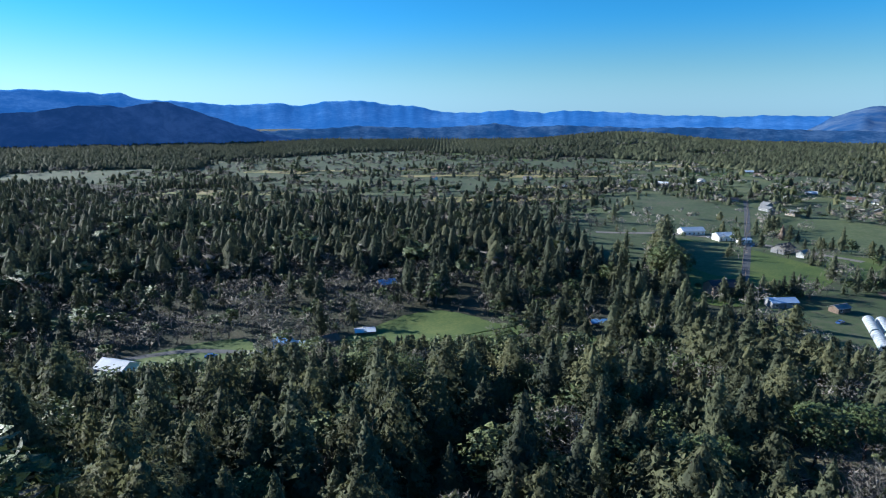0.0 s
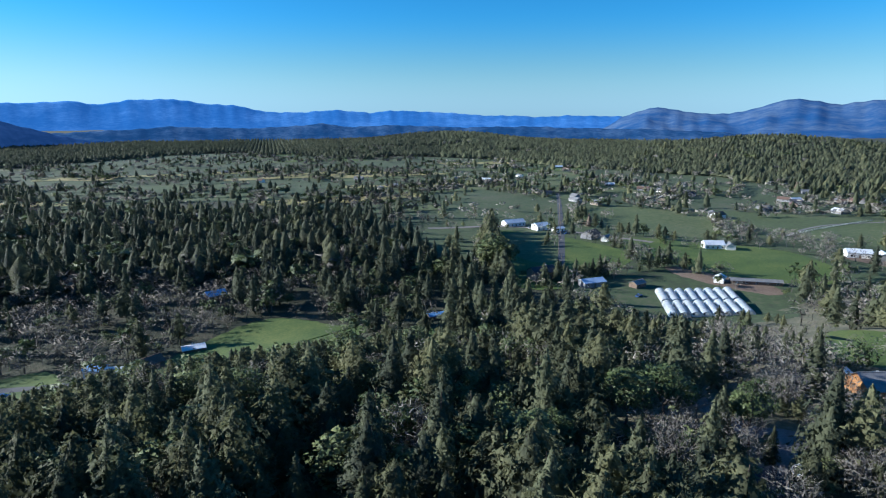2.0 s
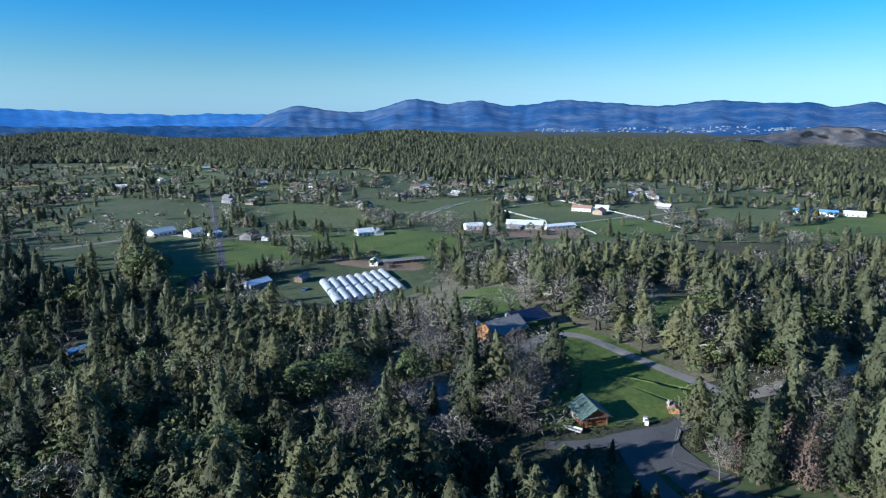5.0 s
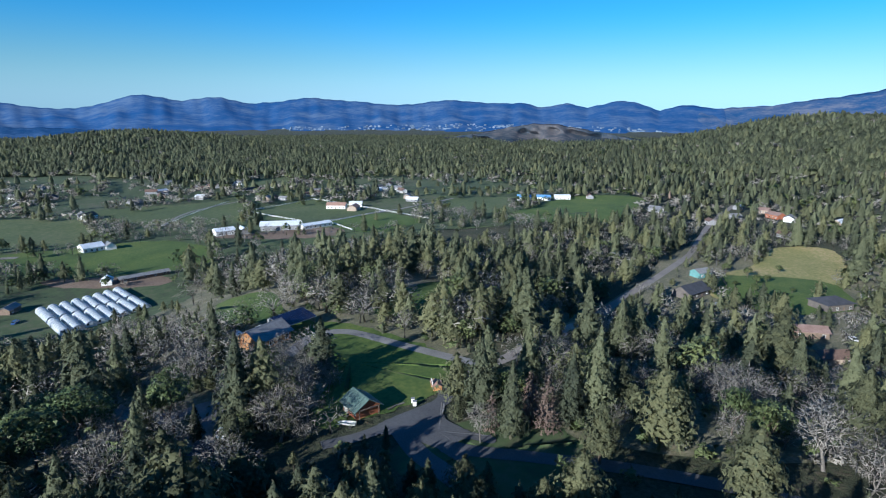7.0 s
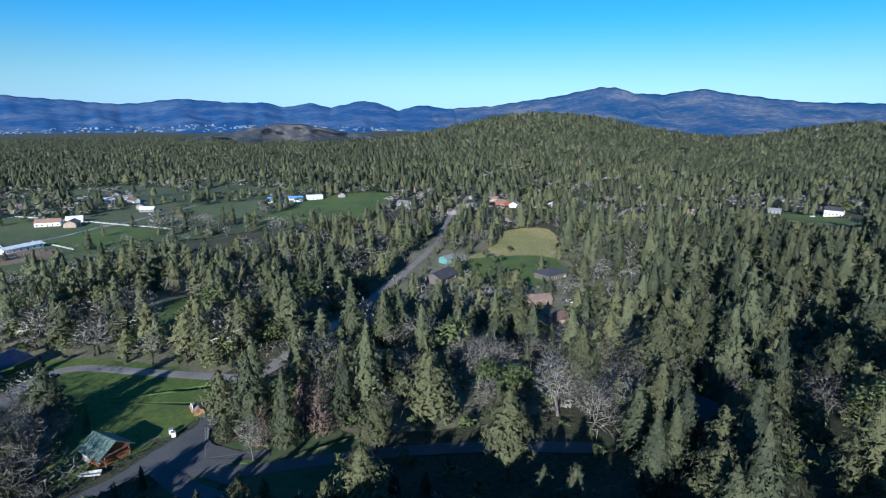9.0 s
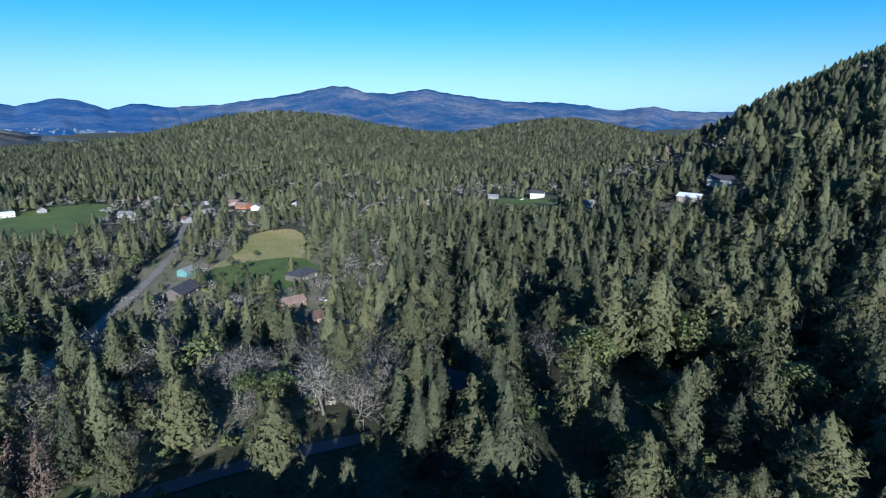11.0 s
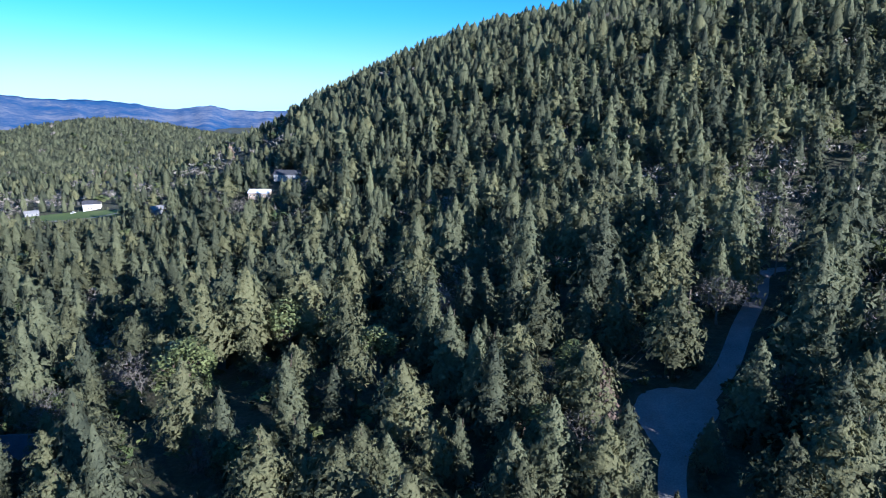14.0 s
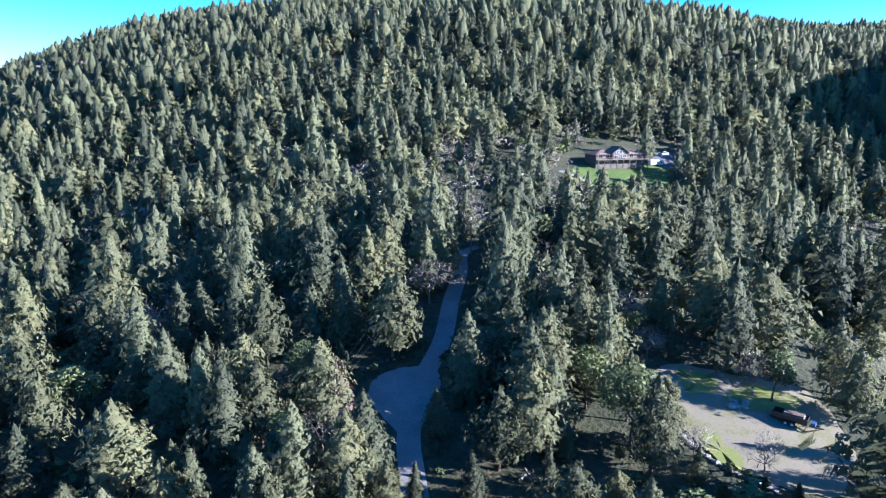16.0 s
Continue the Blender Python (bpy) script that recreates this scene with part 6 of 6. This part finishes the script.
power_line([(156, 292), (178, 338), (203, 384), (226, 430), (250, 476), (274, 522), (298, 570)], 13.0, "tall wooden power pole beside the valley road")
power_line([(-33, -146), (-12, -112), (2, -82)], 9.0, "wooden power pole beside the hill road")


# ---- trees that stand out ----
specimen("pine_tree", (66, -47, 13, 1.35), (-40, -65, 15, 0.85), (-44, -69, 12, 0.8), (-42, -76, 12, 0.8), (-79, -77, 14, 1.0), (-72, -61, 8, 1.0), (74, 2, 14, 1.1), (72, 7, 10, 1.1), (-4, -64, 9, 1.0), (-20, -70, 13, 1.1), (13, -82, 14, 1.1), (4, -84, 15, 1.1), (-70, -55, 8, 1.1),
         (37, -58, 12, 1.1), (32, -64, 13, 1.1), (23, -68, 11, 1.1), (14, -84, 14, 1.0), (5, -87, 13, 1.1), (68, 48, 9, 1.1), (70, 34, 11, 1.1), (93, 0, 12, 1.2), (-76, -70, 13, 1.0), (10, -72, 10, 1.1))
specimen("fir_tree", (-8, -67, 6, 1.1), (-15, -65, 8, 1.1), (-25, -64, 8, 1.0), (-30, -70, 6, 1.2), (-17, -84, 6, 1.2), (-19, -82, 5, 1.2), (54, -64, 16, 1.0), (21, -83, 18, 0.95), (64, 60, 9, 1.1),
         (72, 37, 9, 1.0), (88, 37, 5, 1.0), (82, 73, 8, 0.9), (110, 90, 17, 0.9), (76, 79, 14, 0.95), (80, -48, 12, 1.1), (84, -52, 13, 1.1), (88, -52, 14, 1.0), (106, 6, 16, 0.9), (97, 16, 16, 0.9), (155, -3, 17, 1.0), (19, -89, 14, 1.0), (28, -93, 12, 1.0), (35, -82, 11, 1.0), (-45, -62, 6, 1.0))
specimen("dead_tree", (103, 13, 12, 0.9), (101, 10, 13, 0.9), (106, 14, 11, 0.9), (99, 20, 9, 0.9))
specimen("evergreen_tree", (-40, -71, 12, 1.0), (-67, -76, 9, 1.0), (9, -77, 8, 1.2), (82, 78, 14, 0.9), (-37, -80, 10, 0.9))
specimen("evergreen_tree", (338, -74, 6, 1.2), (344, -80, 5, 1.1), (352, -72, 7, 1.0), (322, -70, 5, 1.2), (330, -62, 4, 1.2), (372, -92, 5, 1.2), (326, -88, 4, 1.2), (360, -62, 6, 1.1))
specimen("oak_tree", (-65, -78, 8, 0.9), (-55, -62, 7, 0.8), (4, -78, 8, 1.1), (94, 21, 9, 0.8), (106, 58, 7, 1.1), (109, 62, 8, 1.1), (113, 67, 8, 1.1), (104, 64, 8, 1.1), (99, 61, 8, 1.0), (98, 67, 9, 1.1), (92, 70, 9, 1.0), (96, 75, 9, 1.0), (104, 71, 8, 1.0), (112, 74, 8, 1.1), (118, 77, 8, 1.0), (89, 63, 8, 1.0), (106, 78, 9, 1.0))

def shade_trees(line, gap_, fall, seed):
    """Firs and pines along a line, as high as the open line of sight over them allows."""
    c_ = catmull(line, 20, False)
    rng = np.random.default_rng(seed)
    far_ = np.concatenate([[0], np.cumsum(np.linalg.norm(np.diff(c_, axis=0), axis=1))])
    for d in np.arange(0, far_[-1], gap_):
        x, y = (float(np.interp(d, far_, c_[:, i]) + rng.normal(0, 1.0)) for i in (0, 1))
        h = min(EYE_Z - fall * math.hypot(x, y) - gz(x, y), 19.0) * rng.uniform(0.85, 1.0)
        if h > 4:
            plant("fir_tree" if rng.random() < 0.6 else "pine_tree", x, y, h, int(rng.integers(0, 50)), float(rng.uniform(0, 360)), 1.1)
            HOUSES.append((x, y, 2.2))


shade_trees([(44, 58), (56, 52), (63, 44), (67, 34), (69, 22), (70, 8)], 5.0, 0.66, 81)
shade_trees([(78, 33), (77, 26), (76, 15)], 4.2, 0.63, 83)
shade_trees([(34, 52), (47, 45), (54, 34), (57, 20), (57, 4), (54, -14)], 5.5, 0.74, 82)

shade_trees([(-30, -93), (-34, -102), (-39, -115), (-44, -128), (-48, -139)], 3.8, 0.24, 93)
shade_trees([(-28, -79), (-34, -86), (-40, -96), (-46, -110)], 4.0, 0.3, 94)
HOUSES.append((105, 45, 11))
HOUSES.append((94, 36, 7))
# ---- the woods: nearest trees one by one, the rest as sheets ----
KINDS = ["fir_tree", "pine_tree", "oak_tree", "evergreen_tree", "dead_tree"]
SHRUBS = scatter(50, 190, 5.4, 43)
x, y, r, az, wd, rng = scatter(7, 130, 7.3, 41)
k = species(x, y, r, az, wd, rng)
k[((r < 50) | ((az < -60) & (az > -150) & (r < 69))) & (k > 1)] = 0
h = tall(k, rng, r, az, height(x, y))
limit = {0: 90, 1: 64, 2: 70, 3: 60, 4: 6}
single = np.zeros(len(x), bool)
seen = (az < 40) & (az > -229) & (r > 50)
for i in np.argsort(r):
    if seen[i] and limit[k[i]] > 0:
        limit[k[i]] -= 1
        single[i] = True
for i in np.where(single)[0]:
    plant(KINDS[k[i]], x[i], y[i], h[i], int(rng.integers(0, 100)), float(rng.uniform(0, 360)), float(rng.uniform(1.0, 1.35)))
s = seen & ~single
wood((x[s], y[s], k[s], h[s]), 4, 51)
s = ~seen
wood((x[s], y[s], k[s], h[s]), 1, 50)
# a close belt of tall trees above the driveway
x, y, r, az, wd, rng = scatter(38, 76, 4.7, 44)
s = ((az < -26) & (az > -66)) | ((az <= -66) & (az > -140) & (r < 66))
x, y, r, az = x[s], y[s], r[s], az[s]
k = rng.choice([0, 1], len(x), p=[0.6, 0.4])
wood((x, y, k, tall(k, rng, r, az, height(x, y))), 4, 49)
# bare oaks and brush round the northern farm
x, y, r, az, wd, rng = scatter(185, 430, 8.6, 46)
s = (az > -12) & (az < 43)
x, y, r, az = x[s], y[s], r[s], az[s]
k = rng.choice([2, 3], len(x), p=[0.8, 0.2])
wood((x, y, k, np.minimum(tall(k, rng, r, az, height(x, y)), 9.0) * rng.uniform(0.6, 1.0, len(x))), 1, 47)
# a closer stand on the northern slope
x, y, r, az, wd, rng = scatter(74, 165, 9.0, 45)
s = (az > -30) & (az < 43)
x, y, r, az = x[s], y[s], r[s], az[s]
k = rng.choice([0, 1, 3], len(x), p=[0.2, 0.35, 0.45])
n_ = r < 125
for s, lv in ((n_, 4), (~n_, 0)):
    wood((x[s], y[s], k[s], tall(k[s], rng, r[s], az[s], height(x[s], y[s]))), lv, 48)
for r0, r1, gap, level, seed in ((130, 208, 7.6, 0, 52), (208, 520, 8.6, 1, 53), (520, 1050, 10.8, 2, 54), (1050, 1500, 17.0, 3, 55)):
    x, y, r, az, wd, rng = scatter(r0, r1, gap, seed)
    k = species(x, y, r, az, wd, rng)
    wood((x, y, k, tall(k, rng, r, az, height(x, y)) * (1.0, 1.0, 0.9, 1.0)[level]), level, seed)

# oaks and young firs round the log house
x, y, r, az, wd, rng = scatter(84, 235, 7.0, 58)
s = ((az < -30) & (az > -68)) | ((az <= -68) & (az > -104) & (r > 125))
x, y, r, az = x[s], y[s], r[s], az[s]
k = rng.choice([0, 1, 2, 3], len(x), p=[0.16, 0.16, 0.56, 0.12])
wood((x, y, k, np.minimum(tall(k, rng, r, az, height(x, y)), np.array([15, 13, 9, 8])[k])), 0, 59)
# the dark northern wood stands closer
x, y, r, az, wd, rng = scatter(330, 930, 9.6, 56)
s = (az > -14) & (az < 43) & wd
x, y, r, az = x[s], y[s], r[s], az[s]
k = rng.choice([0, 1, 2, 3], len(x), p=[0.5, 0.2, 0.15, 0.15])
wood((x, y, k, tall(k, rng, r, az, height(x, y)) * 1.1), 2, 57)

# the steep southern hill is wooded to its crest
x, y, r, az, wd, rng = scatter(440, 1020, 13.0, 66)
s = az < -148
x, y, r, az = x[s], y[s], r[s], az[s]
k = rng.choice([0, 1], len(x), p=[0.7, 0.3])
wood((x, y, k, tall(k, rng, r, az, height(x, y)) * 1.1), 2, 67)

# tall firs whose shade lies over the paddock and over the hill road
for line, gap_, hs_, seed in (([(120, 288), (124, 320), (142, 372), (164, 425)], 4.5, (15, 21), 91), ([(130, 304), (137, 340), (153, 388)], 5.0, (14, 20), 92), ([(138, 280), (160, 283), (182, 287)], 4.0, (9, 14), 95)):
    c_ = catmull(line, 20, False)
    rng = np.random.default_rng(seed)
    far_ = np.concatenate([[0], np.cumsum(np.linalg.norm(np.diff(c_, axis=0), axis=1))])
    at_ = np.arange(0, far_[-1], gap_)
    x, y = (np.interp(at_, far_, c_[:, i]) + rng.normal(0, 1.2, len(at_)) for i in (0, 1))
    wood((x, y, rng.choice([0, 1, 3], len(x), p=[0.6, 0.25, 0.15]), rng.uniform(*hs_, len(x))), 0, seed)



def canopy(r0, r1, gap, seed):
    """Far woods as one closed canopy: a treetop over every cell of a jittered plan."""
    rng = np.random.default_rng(seed)
    n = int(r1 / gap) + 1
    m = 2 * n + 1
    i, j = np.meshgrid(np.arange(-n, n + 1), np.arange(-n, n + 1), indexing="ij")
    bx = (i + rng.uniform(-0.3, 0.3, i.shape)) * gap
    by = (j + rng.uniform(-0.3, 0.3, i.shape)) * gap
    bz = height(bx, by) + rng.uniform(0.5, 4.0, i.shape)
    cx = 0.25 * (bx[:-1, :-1] + bx[1:, :-1] + bx[:-1, 1:] + bx[1:, 1:])
    cy = 0.25 * (by[:-1, :-1] + by[1:, :-1] + by[:-1, 1:] + by[1:, 1:])
    r = np.hypot(cx, cy)
    a = np.degrees(np.arctan2(-cx, cy))
    a = np.where(a > 90, a - 360, a)
    far = np.interp(-a, [-p for p, e in FAR_EDGE], [e for p, e in FAR_EDGE])
    w = wander(cx, cy, 90, 6)
    keep = (r > r0) & (r < r1) & (r > far * (1 + 0.1 * w)) & (a < 43) & (a > -229)
    ii, jj = np.where(keep)
    keep[ii, jj] = ~blocked(cx[ii, jj], cy[ii, jj])
    ii, jj = np.where(keep)
    x, y = cx[ii, jj] + rng.uniform(-0.2, 0.2, len(ii)) * gap, cy[ii, jj] + rng.uniform(-0.2, 0.2, len(ii)) * gap
    tops = np.column_stack([x, y, height(x, y) + rng.uniform(6, 15, len(ii)) * (rng.random(len(ii)) > 0.08)])
    c = [ii * m + jj, (ii + 1) * m + jj, (ii + 1) * m + jj + 1, ii * m + jj + 1]
    base = np.stack([np.column_stack([bx.ravel()[q], by.ravel()[q], bz.ravel()[q]]) for q in c], 1)
    verts = np.concatenate([base, tops[:, None]], 1)
    k = np.arange(len(ii))[:, None] * 5
    faces = np.concatenate([k + np.array([[0, 1, 4]]), k + np.array([[1, 2, 4]]), k + np.array([[2, 3, 4]]), k + np.array([[3, 0, 4]])])
    rim = unit(verts - (verts.mean(1, keepdims=True) - np.array([0, 0, 4.0])))
    # treetop tones carry the painted sun, backlight and haze as well
    tone = np.clip(np.repeat(0.18 + 0.8 * rng.random(len(ii)) * painted_light(x, y, 0), 5) + rng.normal(0, 0.08, 5 * len(ii)), 0, 1)
    ob = new("far_wood", array_mesh("far_wood", verts.reshape(-1, 3), faces, tone, rim.reshape(-1, 3)))
    ob.data.materials.append(M["needles_wood"])
    tagged(ob, "far conifer woods covering rolling hills", "wood", kind="stuff")


canopy(900, 2150, 9.4, 64)

# trees along field edges and rows
rows_ = [(np.array(ring), dens) for ring, dens in HEDGES]
rows_ += [(catmull(line, 12, False), dens) for line, dens in (
    ([(248, 462), (300, 460)], 0.95), ([(262, 345), (285, 322)], 0.95), ([(200, 445), (214, 440)], 0.9), ([(165, 330), (215, 420), (255, 500)], 0.35), ([(225, 300), (245, 262)], 0.7),
    ([(180, 285), (230, 292)], 0.9), ([(130, 285), (120, 330), (150, 410)], 0.9), ([(500, 300), (620, 190), (660, 120)], 0.6), ([(360, 470), (430, 560), (520, 640)], 0.6), ([(420, 420), (520, 400), (600, 360)], 0.7))]
rng = np.random.default_rng(77)
hx_, hy_ = [], []
for ring, dens in rows_:
    seg = np.linalg.norm(np.diff(ring, axis=0), axis=1)
    s_ = np.concatenate([[0], np.cumsum(seg)])
    for d in np.arange(0, s_[-1], 4.5):
        if rng.random() < dens * (0.4 + 0.9 * (math.sin(d / 23 + s_[-1]) > -0.3)):
            hx_.append(np.interp(d, s_, ring[:, 0]) + rng.normal(0, 2.0))
            hy_.append(np.interp(d, s_, ring[:, 1]) + rng.normal(0, 2.0))
hx_, hy_ = np.array(hx_), np.array(hy_)
CLEAR.clear()
ok = ~blocked(hx_, hy_)
hx_, hy_ = hx_[ok], hy_[ok]
hr_ = np.hypot(hx_, hy_)
hk = rng.choice([0, 1, 2, 3], len(hx_), p=[0.14, 0.12, 0.52, 0.22])
hh_ = np.array([14, 12, 9.5, 8.5])[hk] * rng.uniform(0.5, 1.15, len(hx_))
for lo, hi, level in ((0, 250, 0), (250, 560, 1), (560, 2000, 2)):
    s_ = (hr_ >= lo) & (hr_ < hi)
    wood((hx_[s_], hy_[s_], hk[s_], hh_[s_]), level, 60 + level)

# undergrowth: low brush between the near trees
raise_woods()
WOODS = {k: [] for k in range(5)}
WOOD_NAMES = ["young_conifers", "young_pines", "bare_brush", "green_brush", "dry_brush"]
WOOD_LABELS = ["young conifers under taller trees", "young pines under taller trees", "leafless grey brush under trees", "low green brush under trees", "dry brush under trees"]
x, y, r, az, wd, rng = SHRUBS
k = rng.choice([0, 2, 3], len(x), p=[0.14, 0.18, 0.68])
wood((x, y, k, rng.uniform(1.2, 3.8, len(x))), 2, 71)
raise_woods()
